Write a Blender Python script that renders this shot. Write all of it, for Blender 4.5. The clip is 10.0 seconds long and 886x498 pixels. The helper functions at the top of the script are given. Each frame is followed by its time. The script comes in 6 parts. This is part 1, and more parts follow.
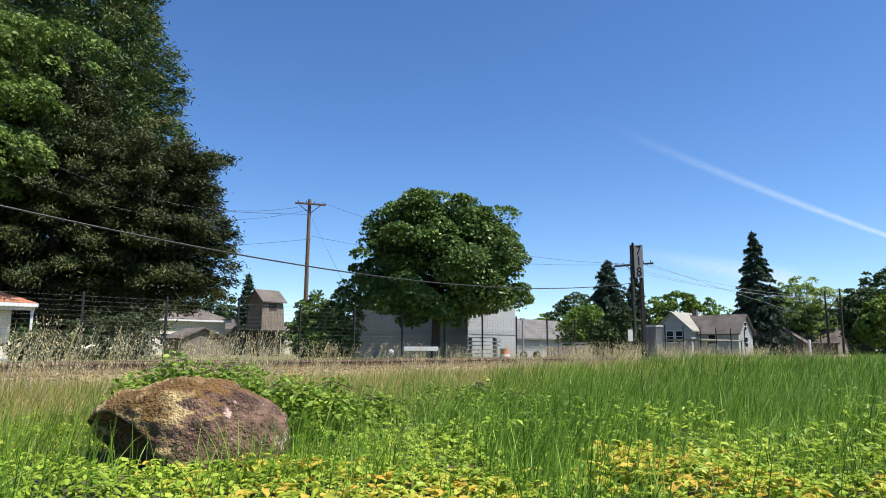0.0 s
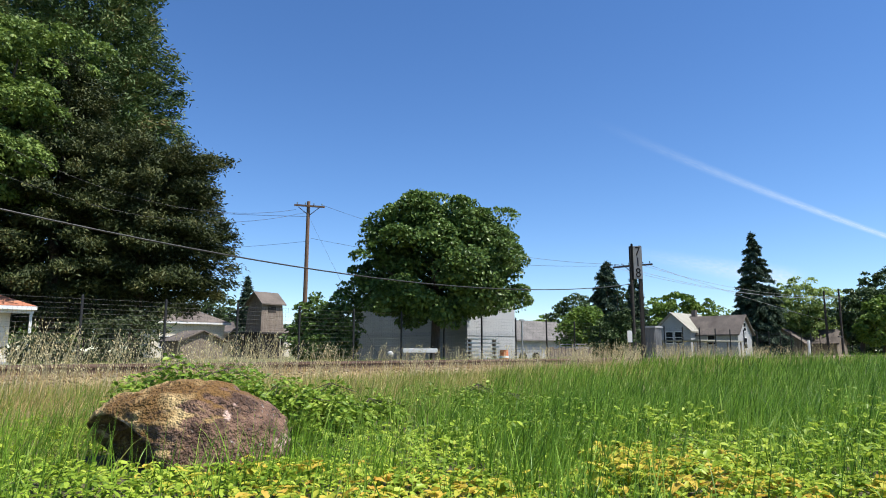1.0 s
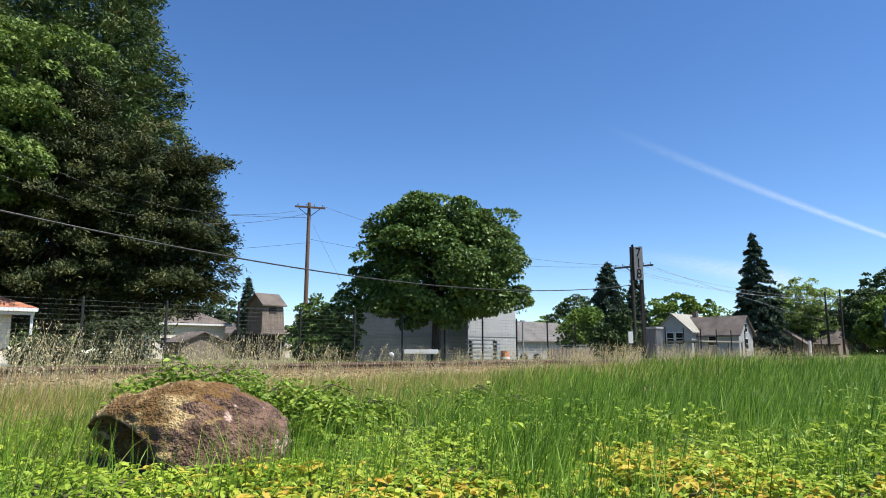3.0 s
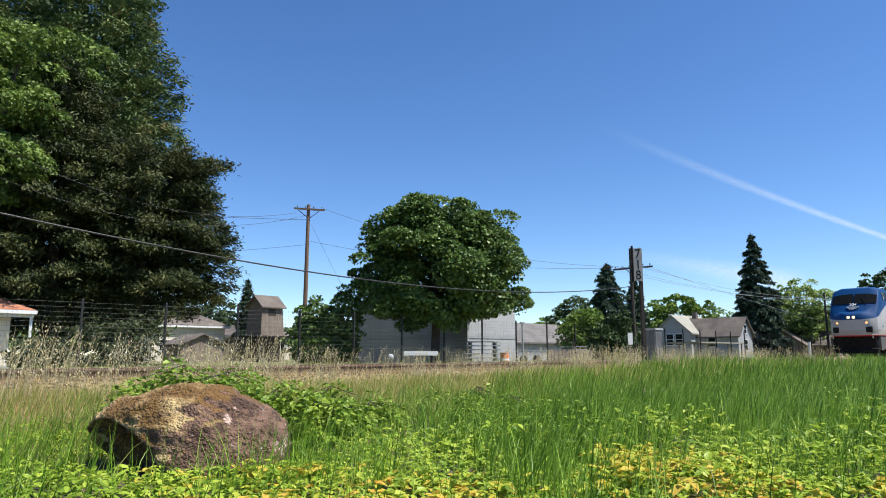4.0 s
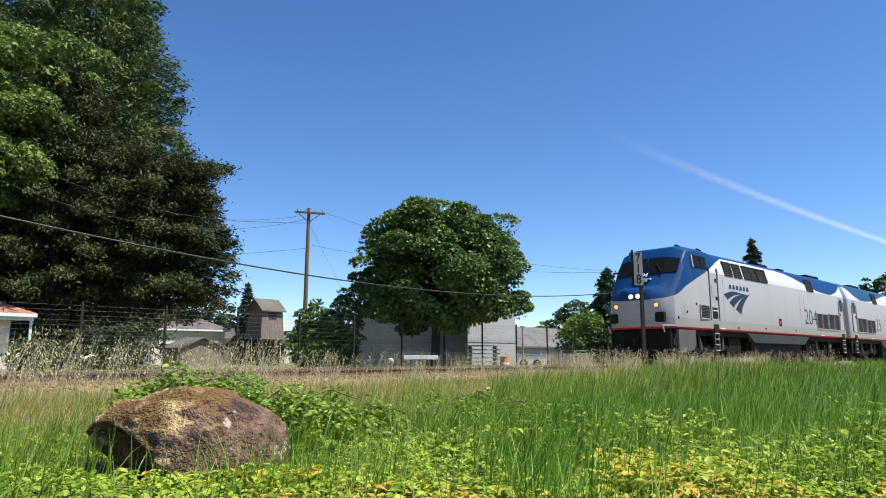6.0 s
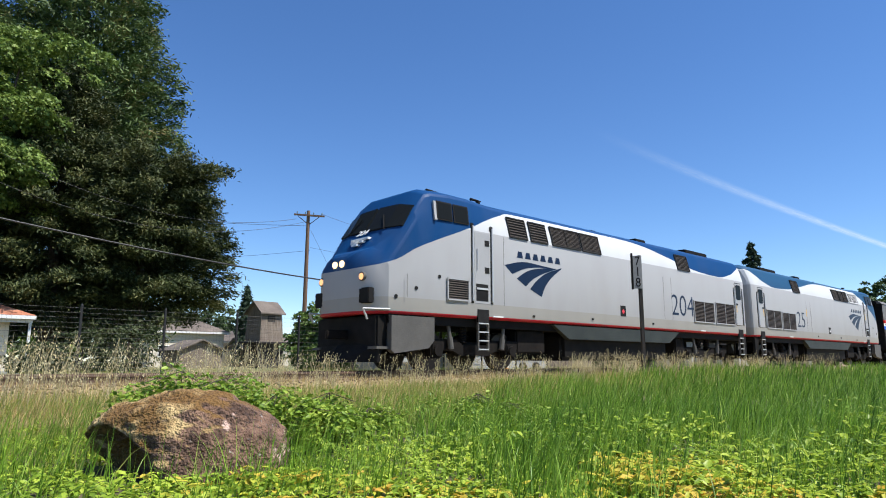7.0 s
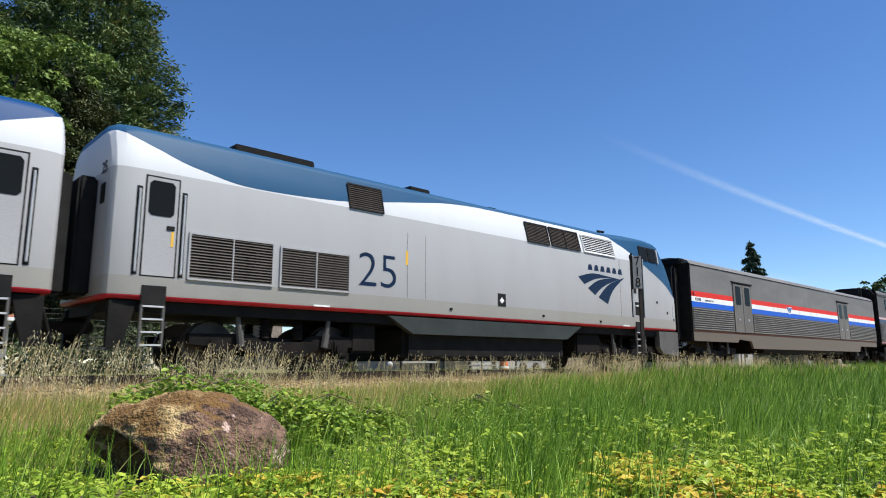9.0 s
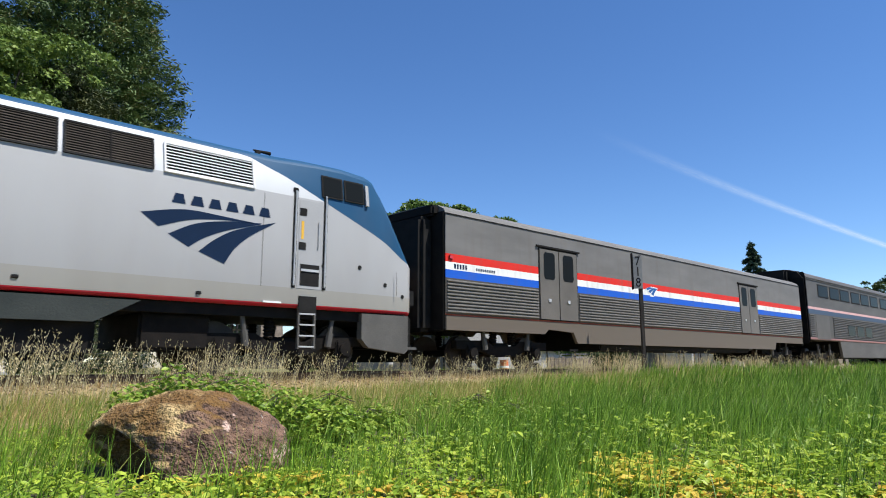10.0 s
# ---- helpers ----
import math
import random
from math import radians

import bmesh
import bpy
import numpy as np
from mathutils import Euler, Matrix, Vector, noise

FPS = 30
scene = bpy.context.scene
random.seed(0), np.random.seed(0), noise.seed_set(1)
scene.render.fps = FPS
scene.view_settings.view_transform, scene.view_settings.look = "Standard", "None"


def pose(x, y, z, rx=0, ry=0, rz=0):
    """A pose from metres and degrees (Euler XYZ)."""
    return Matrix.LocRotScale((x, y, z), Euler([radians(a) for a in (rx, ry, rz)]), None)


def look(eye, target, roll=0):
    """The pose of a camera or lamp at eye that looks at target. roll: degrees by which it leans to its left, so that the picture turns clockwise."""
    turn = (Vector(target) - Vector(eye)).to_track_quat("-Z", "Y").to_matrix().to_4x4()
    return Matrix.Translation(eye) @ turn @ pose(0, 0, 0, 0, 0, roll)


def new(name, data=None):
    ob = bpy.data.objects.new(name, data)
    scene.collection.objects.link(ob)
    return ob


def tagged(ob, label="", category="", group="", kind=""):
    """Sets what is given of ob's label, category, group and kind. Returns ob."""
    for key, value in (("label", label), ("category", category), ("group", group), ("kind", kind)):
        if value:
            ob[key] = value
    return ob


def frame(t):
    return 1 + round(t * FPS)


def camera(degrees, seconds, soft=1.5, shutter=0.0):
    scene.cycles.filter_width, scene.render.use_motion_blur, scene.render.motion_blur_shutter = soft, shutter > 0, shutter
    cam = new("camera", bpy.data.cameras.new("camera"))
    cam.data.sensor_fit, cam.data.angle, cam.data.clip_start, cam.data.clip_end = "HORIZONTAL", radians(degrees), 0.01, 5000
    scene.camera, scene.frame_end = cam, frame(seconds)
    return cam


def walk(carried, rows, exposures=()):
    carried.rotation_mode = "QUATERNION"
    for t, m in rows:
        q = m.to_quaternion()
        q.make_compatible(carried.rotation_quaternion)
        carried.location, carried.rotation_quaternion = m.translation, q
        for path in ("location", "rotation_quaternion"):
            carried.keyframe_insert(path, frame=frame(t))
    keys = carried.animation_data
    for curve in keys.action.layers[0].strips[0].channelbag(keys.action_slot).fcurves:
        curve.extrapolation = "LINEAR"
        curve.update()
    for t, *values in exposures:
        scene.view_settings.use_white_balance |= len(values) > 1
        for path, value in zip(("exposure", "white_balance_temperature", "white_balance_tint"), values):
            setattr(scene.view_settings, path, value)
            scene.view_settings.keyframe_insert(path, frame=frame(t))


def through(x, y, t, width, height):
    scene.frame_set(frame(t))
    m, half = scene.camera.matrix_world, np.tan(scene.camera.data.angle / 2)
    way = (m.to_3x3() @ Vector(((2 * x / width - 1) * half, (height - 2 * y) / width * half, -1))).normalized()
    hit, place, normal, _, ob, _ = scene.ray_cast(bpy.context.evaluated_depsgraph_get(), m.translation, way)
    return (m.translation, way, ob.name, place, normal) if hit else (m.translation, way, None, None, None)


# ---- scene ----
# ---- camera ----
EYE = Vector((0.0, 0.0, 0.80))


def aim(yaw, pitch, roll):
    y, p = radians(yaw), radians(pitch)
    return look(EYE, EYE + Vector((math.cos(y) * math.cos(p), math.sin(y) * math.cos(p), math.sin(p))), roll)


cam = camera(68.1, 10.0, soft=1.0, shutter=0.06)
walk(cam, [(t, aim(a, b, c)) for t, a, b, c in (
    (0.0, 47.051, 8.721, 0.235), (0.5, 47.047, 8.776, 0.147), (1.0, 46.972, 8.864, 0.033), (1.5, 46.983, 8.841, -0.051),
    (2.0, 47.018, 8.827, 0.001), (2.5, 47.054, 8.882, 0.017), (4.0, 46.980, 9.108, -0.136), (4.5, 47.025, 9.195, -0.065),
    (5.0, 47.023, 9.254, -0.092), (5.5, 47.020, 9.323, -0.096), (7.0, 46.952, 9.687, 0.069), (7.5, 46.900, 9.734, 0.0),
    (8.0, 46.902, 9.727, -0.053), (8.5, 46.918, 9.751, -0.111), (9.0, 46.918, 9.751, -0.111), (9.5, 46.973, 9.719, -0.061),
    (10.0, 46.961, 9.715, -0.012))], [(0.0, 0.66), (7.0, 0.66), (7.5, 0.66), (8.0, 0.50), (8.5, 0.36), (9.0, 0.56), (9.5, 0.62), (10.0, 0.60)])

# ---- daylight ----
SUN_AZ, SUN_EL = -62.0, 61.0          # degrees from +X, and over the horizon
world = bpy.data.worlds.new("sky")
scene.world = world
world.use_nodes = True
wn = world.node_tree
sky = wn.nodes.new("ShaderNodeTexSky")
sky.sky_type, sky.sun_disc = "NISHITA", False
sky.sun_elevation, sky.sun_rotation = radians(SUN_EL), radians(90 - SUN_AZ)
sky.altitude, sky.air_density, sky.dust_density, sky.ozone_density = 1400, 1.0, 0.0, 4.0
deep = wn.nodes.new("ShaderNodeHueSaturation")
deep.inputs["Saturation"].default_value = 1.17
deep.inputs["Hue"].default_value = 0.505
wn.links.new(sky.outputs["Color"], deep.inputs["Color"])
wn.links.new(deep.outputs["Color"], wn.nodes["Background"].inputs["Color"])
wn.nodes["Background"].inputs["Strength"].default_value = 0.112
sun_data = bpy.data.lights.new("sun", "SUN")
sun_data.energy, sun_data.angle, sun_data.color = 5.0, radians(0.53), (1.0, 0.965, 0.91)
sun = new("sun", sun_data)
sun_way = Vector((math.cos(radians(SUN_AZ)) * math.cos(radians(SUN_EL)), math.sin(radians(SUN_AZ)) * math.cos(radians(SUN_EL)), math.sin(radians(SUN_EL))))
sun.matrix_world = look(sun_way * 60, (0, 0, 0))


# ---- materials ----
def nodes_of(name):
    m = bpy.data.materials.new(name)
    m.use_nodes = True
    return m, m.node_tree, m.node_tree.nodes["Principled BSDF"]


def mixed(tree, kind, fac, a, b):
    """A colour mix; fac, a, b are sockets or values."""
    n = tree.nodes.new("ShaderNodeMix")
    n.data_type, n.blend_type = "RGBA", kind
    for sock, v in ((n.inputs[0], fac), (n.inputs[6], a), (n.inputs[7], b)):
        if isinstance(v, bpy.types.NodeSocket):
            tree.links.new(v, sock)
        else:
            sock.default_value = (*v, 1) if isinstance(v, tuple) and len(v) == 3 else v
    return n.outputs[2]


def noise_fac(tree, scale, detail=4, low=0.35, high=0.65, stretch=None, where="Object"):
    co = tree.nodes.new("ShaderNodeTexCoord")
    src = co.outputs[where]
    if stretch:
        mp = tree.nodes.new("ShaderNodeMapping")
        mp.inputs["Scale"].default_value = stretch
        tree.links.new(src, mp.inputs["Vector"])
        src = mp.outputs["Vector"]
    n = tree.nodes.new("ShaderNodeTexNoise")
    n.inputs["Scale"].default_value, n.inputs["Detail"].default_value = scale, detail
    tree.links.new(src, n.inputs["Vector"])
    r = tree.nodes.new("ShaderNodeMapRange")
    r.inputs["From Min"].default_value, r.inputs["From Max"].default_value = low, high
    tree.links.new(n.outputs["Fac"], r.inputs["Value"])
    return r.outputs["Result"]


def bumped(tree, bsdf, fac, strength, distance):
    b = tree.nodes.new("ShaderNodeBump")
    b.inputs["Strength"].default_value, b.inputs["Distance"].default_value = strength, distance
    tree.links.new(fac, b.inputs["Height"])
    tree.links.new(b.outputs["Normal"], bsdf.inputs["Normal"])


def surface(name, a, b, rough=0.7, metal=0.0, scale=4.0, fine=60.0, bump=0.3, depth=0.005, stretch=None, piece=0.0):
    """Two colours mixed by a coarse and a fine noise, with a fine relief; piece: how much single pieces differ."""
    m, t, s = nodes_of(name)
    coarse = noise_fac(t, scale, 5, 0.3, 0.7, stretch)
    small = noise_fac(t, fine, 3, 0.3, 0.7, stretch)
    col = mixed(t, "MIX", coarse, a, b)
    dark = tuple(c * 0.72 for c in a)
    g = t.nodes.new("ShaderNodeMath")
    g.operation = "MULTIPLY"
    g.inputs[1].default_value = 0.4
    t.links.new(small, g.inputs[0])
    col = mixed(t, "MIX", g.outputs[0], col, dark)
    if piece:
        oi = t.nodes.new("ShaderNodeObjectInfo")
        r = t.nodes.new("ShaderNodeMapRange")
        r.inputs["To Min"].default_value, r.inputs["To Max"].default_value = 1 - piece, 1 + piece
        t.links.new(oi.outputs["Random"], r.inputs["Value"])
        hs = t.nodes.new("ShaderNodeHueSaturation")
        t.links.new(r.outputs["Result"], hs.inputs["Value"])
        t.links.new(col, hs.inputs["Color"])
        col = hs.outputs["Color"]
    t.links.new(col, s.inputs["Base Color"])
    s.inputs["Roughness"].default_value, s.inputs["Metallic"].default_value = rough, metal
    if bump:
        bumped(t, s, small, bump, depth)
    return m


def leafy(name, tones, rough=0.5, through=0.35, patch=0.6, single=0.6):
    """Foliage: every leaf takes its own tone (single: its share), patches differ, and light passes through."""
    m, t, s = nodes_of(name)
    geo = t.nodes.new("ShaderNodeNewGeometry")
    ramp = t.nodes.new("ShaderNodeValToRGB")
    el = ramp.color_ramp.elements
    while len(el) < len(tones):
        el.new(0.5)
    for i, c in enumerate(tones):
        el[i].position, el[i].color = i / (len(tones) - 1), (*c, 1)
    mixv = t.nodes.new("ShaderNodeMath")
    mixv.operation = "MULTIPLY_ADD"
    mixv.inputs[1].default_value = single
    t.links.new(geo.outputs["Random Per Island"], mixv.inputs[0])
    big = noise_fac(t, patch, 3, 0.3, 0.7)
    g = t.nodes.new("ShaderNodeMath")
    g.operation = "MULTIPLY"
    g.inputs[1].default_value = 1 - single
    t.links.new(big, g.inputs[0])
    t.links.new(g.outputs[0], mixv.inputs[2])
    t.links.new(mixv.outputs[0], ramp.inputs["Fac"])
    t.links.new(ramp.outputs["Color"], s.inputs["Base Color"])
    s.inputs["Roughness"].default_value = rough
    s.inputs["Specular IOR Level"].default_value = 0.22
    tr = t.nodes.new("ShaderNodeBsdfTranslucent")
    t.links.new(ramp.outputs["Color"], tr.inputs["Color"])
    mx = t.nodes.new("ShaderNodeMixShader")
    mx.inputs["Fac"].default_value = through
    t.links.new(s.outputs[0], mx.inputs[1])
    t.links.new(tr.outputs[0], mx.inputs[2])
    t.links.new(mx.outputs[0], t.nodes["Material Output"].inputs["Surface"])
    return m


def glow(name, col, strength):
    m, t, s = nodes_of(name)
    s.inputs["Base Color"].default_value = (*col, 1)
    s.inputs["Emission Color"].default_value = (*col, 1)
    s.inputs["Emission Strength"].default_value = strength
    return m


def curve_over(t, sock, points, x0, x1, y0, y1):
    """A float curve of sock, through points given in metres."""
    a = t.nodes.new("ShaderNodeMapRange")
    a.inputs["From Min"].default_value, a.inputs["From Max"].default_value = x0, x1
    t.links.new(sock, a.inputs["Value"])
    c = t.nodes.new("ShaderNodeFloatCurve")
    k = c.mapping.curves[0]
    pts = [((x - x0) / (x1 - x0), (y - y0) / (y1 - y0)) for x, y in points]
    while len(k.points) < len(pts):
        k.points.new(0.5, 0.5)
    for p, (x, y) in zip(k.points, pts):
        p.location, p.handle_type = (x, y), "AUTO_CLAMPED"
    c.mapping.update()
    t.links.new(a.outputs["Result"], c.inputs["Value"])
    b = t.nodes.new("ShaderNodeMapRange")
    b.inputs["To Min"].default_value, b.inputs["To Max"].default_value = y0, y1
    t.links.new(c.outputs["Value"], b.inputs["Value"])
    return b.outputs["Result"]


def above(t, a, b):
    n = t.nodes.new("ShaderNodeMath")
    n.operation = "GREATER_THAN"
    for sock, v in ((n.inputs[0], a), (n.inputs[1], b)):
        if isinstance(v, bpy.types.NodeSocket):
            t.links.new(v, sock)
        else:
            sock.default_value = v
    return n.outputs[0]


def engine_paint(name, blue):
    """Silver engine paint with a blue swoosh, grey sill band and a red line; road grime in streaks."""
    m, t, s = nodes_of(name)
    co = t.nodes.new("ShaderNodeTexCoord")
    xyz = t.nodes.new("ShaderNodeSeparateXYZ")
    t.links.new(co.outputs["Object"], xyz.inputs[0])
    x, z = xyz.outputs["X"], xyz.outputs["Z"]
    edge = curve_over(t, x, [(0, 2.34), (0.8, 2.54), (1.7, 3.0), (2.05, 3.15), (3.4, 3.69), (4.8, 4.27), (5.2, 4.38), (9.6, 4.40),
                             (11.5, 4.38), (12.6, 4.30), (13.4, 4.18), (14.62, 3.98), (15.57, 3.82), (16.7, 3.72), (17.94, 3.68), (19.04, 3.83), (19.95, 4.12), (20.57, 4.37)],
                      0, 21, 2.2, 4.8)
    # upper leaning band lighter: sunlight on its slope is put into the colour
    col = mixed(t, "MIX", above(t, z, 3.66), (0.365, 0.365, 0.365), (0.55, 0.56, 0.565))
    col = mixed(t, "MIX", above(t, z, edge), col, blue)
    col = mixed(t, "MIX", above(t, 1.735, z), col, (0.33, 0.32, 0.29))
    col = mixed(t, "MIX", above(t, 1.405, z), col, (0.42, 0.015, 0.03))
    streak = noise_fac(t, 1.1, 6, 0.40, 0.85, (1.3, 1.3, 0.35))
    low = t.nodes.new("ShaderNodeMapRange")
    low.inputs["From Min"].default_value, low.inputs["From Max"].default_value = 4.6, 1.2
    low.inputs["To Min"].default_value, low.inputs["To Max"].default_value = 0.03, 0.22
    t.links.new(z, low.inputs["Value"])
    f = t.nodes.new("ShaderNodeMath")
    f.operation = "MULTIPLY"
    t.links.new(streak, f.inputs[0])
    t.links.new(low.outputs["Result"], f.inputs[1])
    col = mixed(t, "MIX", f.outputs[0], col, (0.20, 0.17, 0.14))
    t.links.new(col, s.inputs["Base Color"])
    s.inputs["Roughness"].default_value = 0.5
    s.inputs["Specular IOR Level"].default_value = 0.14
    bumped(t, s, noise_fac(t, 0.9, 2, 0.2, 0.8), 0.10, 0.01)
    return m


def steel_car(name, bands, a, b):
    """Unpainted car steel with coloured bands: (from, to, colour) in metres over the rail."""
    m, t, s = nodes_of(name)
    co = t.nodes.new("ShaderNodeTexCoord")
    xyz = t.nodes.new("ShaderNodeSeparateXYZ")
    t.links.new(co.outputs["Object"], xyz.inputs[0])
    z = xyz.outputs["Z"]
    col = mixed(t, "MIX", noise_fac(t, 1.3, 5, 0.3, 0.7, (0.4, 1, 1.6)), a, b)
    for z0, z1, c in bands:
        both = t.nodes.new("ShaderNodeMath")
        both.operation = "MULTIPLY"
        t.links.new(above(t, z, z0), both.inputs[0])
        t.links.new(above(t, z1, z), both.inputs[1])
        col = mixed(t, "MIX", both.outputs[0], col, c)
    dirt = noise_fac(t, 2.2, 5, 0.5, 0.85, (2, 2, 0.3))
    f = t.nodes.new("ShaderNodeMath")
    f.operation = "MULTIPLY"
    f.inputs[1].default_value = 0.35
    t.links.new(dirt, f.inputs[0])
    col = mixed(t, "MIX", f.outputs[0], col, (0.12, 0.10, 0.08))
    t.links.new(col, s.inputs["Base Color"])
    s.inputs["Roughness"].default_value, s.inputs["Metallic"].default_value = 0.55, 0.0
    s.inputs["Specular IOR Level"].default_value = 0.15
    return m


M = {}
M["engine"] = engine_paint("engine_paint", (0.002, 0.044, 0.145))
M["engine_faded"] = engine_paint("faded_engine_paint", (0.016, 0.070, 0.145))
# the dark 1.42 to 2.33 band paints in the shade between the flutes
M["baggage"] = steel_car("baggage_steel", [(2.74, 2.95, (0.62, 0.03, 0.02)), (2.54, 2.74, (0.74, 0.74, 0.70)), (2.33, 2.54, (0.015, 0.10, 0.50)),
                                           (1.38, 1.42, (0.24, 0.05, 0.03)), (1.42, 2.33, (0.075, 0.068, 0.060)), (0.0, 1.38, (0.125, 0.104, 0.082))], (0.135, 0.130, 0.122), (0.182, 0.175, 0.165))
# its 1.46 to 2.70 band likewise holds rib shade as colour
M["superliner"] = steel_car("coach_steel", [(2.93, 3.06, (0.60, 0.36, 0.34)), (2.70, 2.93, (0.05, 0.08, 0.13)), (1.36, 1.46, (0.34, 0.17, 0.16)), (1.46, 2.70, (0.08, 0.074, 0.068))], (0.080, 0.076, 0.072), (0.115, 0.110, 0.103))
# iron lowered to near black; its colour carries the shade under the cars
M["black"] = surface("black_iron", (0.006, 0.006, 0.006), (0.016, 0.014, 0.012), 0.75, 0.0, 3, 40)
M["rubber"] = surface("black_rubber", (0.010, 0.010, 0.010), (0.022, 0.021, 0.020), 0.8, 0.0, 3, 40)
# bogie iron darker still, with underbody shade included in the tone
M["truck"] = surface("shaded_truck_iron", (0.006, 0.0055, 0.005), (0.017, 0.014, 0.012), 0.85, 0.0, 3, 30)
M["tread"] = surface("wheel_steel", (0.05, 0.04, 0.035), (0.09, 0.075, 0.065), 0.5, 0.6, 3, 30)
M["tank"] = surface("tank_grey", (0.030, 0.036, 0.034), (0.046, 0.052, 0.048), 0.55, 0.0, 1.5, 30)
M["pilot"] = surface("pilot_grey", (0.085, 0.082, 0.076), (0.12, 0.115, 0.105), 0.6, 0.0, 1.5, 30)
M["slat"] = surface("slat_dark", (0.042, 0.035, 0.030), (0.074, 0.061, 0.052), 0.6, 0.1, 3, 40)
M["slat_white"] = surface("slat_white", (0.60, 0.60, 0.60), (0.68, 0.68, 0.68), 0.5, 0.0, 3, 40)
M["silver"] = surface("silver_paint", (0.355, 0.355, 0.355), (0.385, 0.385, 0.385), 0.45, 0.0, 1.0, 40, 0.05)
M["chrome"] = surface("handrail_steel", (0.45, 0.45, 0.45), (0.55, 0.55, 0.55), 0.35, 0.15, 3, 40, 0.05)
M["navy"] = surface("navy_vinyl", (0.007, 0.018, 0.045), (0.009, 0.022, 0.055), 0.4, 0.0, 2, 40, 0.0)
M["blue"] = surface("blue_paint", (0.017, 0.10, 0.30), (0.02, 0.11, 0.32), 0.38, 0.0, 1.0, 40, 0.05)
M["white"] = surface("white_paint", (0.72, 0.72, 0.70), (0.80, 0.80, 0.78), 0.5, 0.0, 1.5, 40, 0.1)
M["yellow"] = surface("yellow_decal", (0.72, 0.40, 0.03), (0.78, 0.45, 0.04), 0.5, 0.0, 3, 40, 0.0)
M["red"] = surface("red_decal", (0.55, 0.03, 0.05), (0.6, 0.04, 0.05), 0.5, 0.0, 3, 40, 0.0)
gm, gt, gs = nodes_of("tinted_glass")
gs.inputs["Base Color"].default_value = (0.012, 0.014, 0.015, 1)
gs.inputs["Roughness"].default_value, gs.inputs["Specular IOR Level"].default_value = 0.15, 0.02
M["glass"] = gm
M["lamp"] = glow("headlamp", (1.0, 0.72, 0.36), 1.5)
M["ditch"] = glow("ditch_lamp", (1.0, 0.50, 0.20), 0.75)


for key in ("navy", "blue", "silver", "slat", "slat_white", "pilot", "tank", "truck", "black", "rubber", "tread"):
    M[key].node_tree.nodes["Principled BSDF"].inputs["Specular IOR Level"].default_value = 0.14


# ---- mesh helpers ----
def part(name, bm, material, parent, label="", smooth=False, at=None):
    me = bpy.data.meshes.new(name)
    bm.to_mesh(me)
    bm.free()
    return hung(name, me, material, parent, label, smooth, at)


def hung(name, me, material, parent, label="", smooth=False, at=None):
    """A mesh object under parent, sharing me between alike pieces."""
    if material is not None and not me.materials:
        me.materials.append(material)
    if smooth:
        for p in me.polygons:
            p.use_smooth = True
    ob = new(name, me)
    if parent is not None:
        ob.parent = parent
    if at is not None:
        ob.matrix_basis = at
    if label:
        ob["label"] = label
    return ob


def empty(name, m, label, category, group="", kind=""):
    ob = new(name)
    ob.empty_display_size = 0.2
    ob.matrix_basis = m
    return tagged(ob, label, category, group, kind)


def box(x0, x1, y0, y1, z0, z1, bevel=0.0, bm=None):
    bm = bm or bmesh.new()
    r = bmesh.ops.create_cube(bm, size=1.0, matrix=Matrix.Translation(((x0 + x1) / 2, (y0 + y1) / 2, (z0 + z1) / 2)) @ Matrix.Diagonal((abs(x1 - x0), abs(y1 - y0), abs(z1 - z0), 1)))
    if bevel:
        vs = set(r["verts"])
        bmesh.ops.bevel(bm, geom=[e for e in bm.edges if e.verts[0] in vs and e.verts[1] in vs], offset=bevel, segments=2, affect="EDGES", clamp_overlap=True)
    return bm


def tube(p, q, r, r2=None, n=8, bm=None):
    """A round bar from p to q."""
    bm = bm or bmesh.new()
    p, q = Vector(p), Vector(q)
    d = q - p
    m = Matrix.Translation((p + q) / 2) @ d.to_track_quat("Z", "Y").to_matrix().to_4x4()
    bmesh.ops.create_cone(bm, cap_ends=True, segments=n, radius1=r, radius2=r if r2 is None else r2, depth=d.length, matrix=m)
    return bm


def loft(sections, bm=None, closed=True, caps=True):
    """Skin a row of equal-length rings of points."""
    bm = bm or bmesh.new()
    rings = [[bm.verts.new(p) for p in s] for s in sections]
    n = len(rings[0])
    for a, b in zip(rings, rings[1:]):
        for i in range(n if closed else n - 1):
            bm.faces.new((a[i], a[(i + 1) % n], b[(i + 1) % n], b[i]))
    if caps:
        bm.faces.new(rings[0][::-1])
        bm.faces.new(rings[-1])
    bmesh.ops.recalc_face_normals(bm, faces=bm.faces)
    return bm


def plate(outline, y0, y1):
    """An outline in x, z made into a plate between y0 and y1."""
    return loft([[(x, y0, z) for x, z in outline], [(x, y1, z) for x, z in outline]])


def lettering(words, size, extrude=0.006, squeeze=1.0, weight=0.0):
    """Built-in font turned into a mesh, in the x-z plane, reading towards -y, centred."""
    c = bpy.data.curves.new("lettering", "FONT")
    c.offset = weight
    c.body, c.size, c.extrude, c.align_x, c.align_y = words, size, extrude, "CENTER", "CENTER"
    ob = bpy.data.objects.new("lettering", c)
    scene.collection.objects.link(ob)
    bpy.context.view_layer.update()
    me = bpy.data.meshes.new_from_object(ob)
    bpy.data.objects.remove(ob)
    me.transform(Matrix.Rotation(radians(90), 4, "X") @ Matrix.Diagonal((squeeze, 1, 1, 1)))
    return me


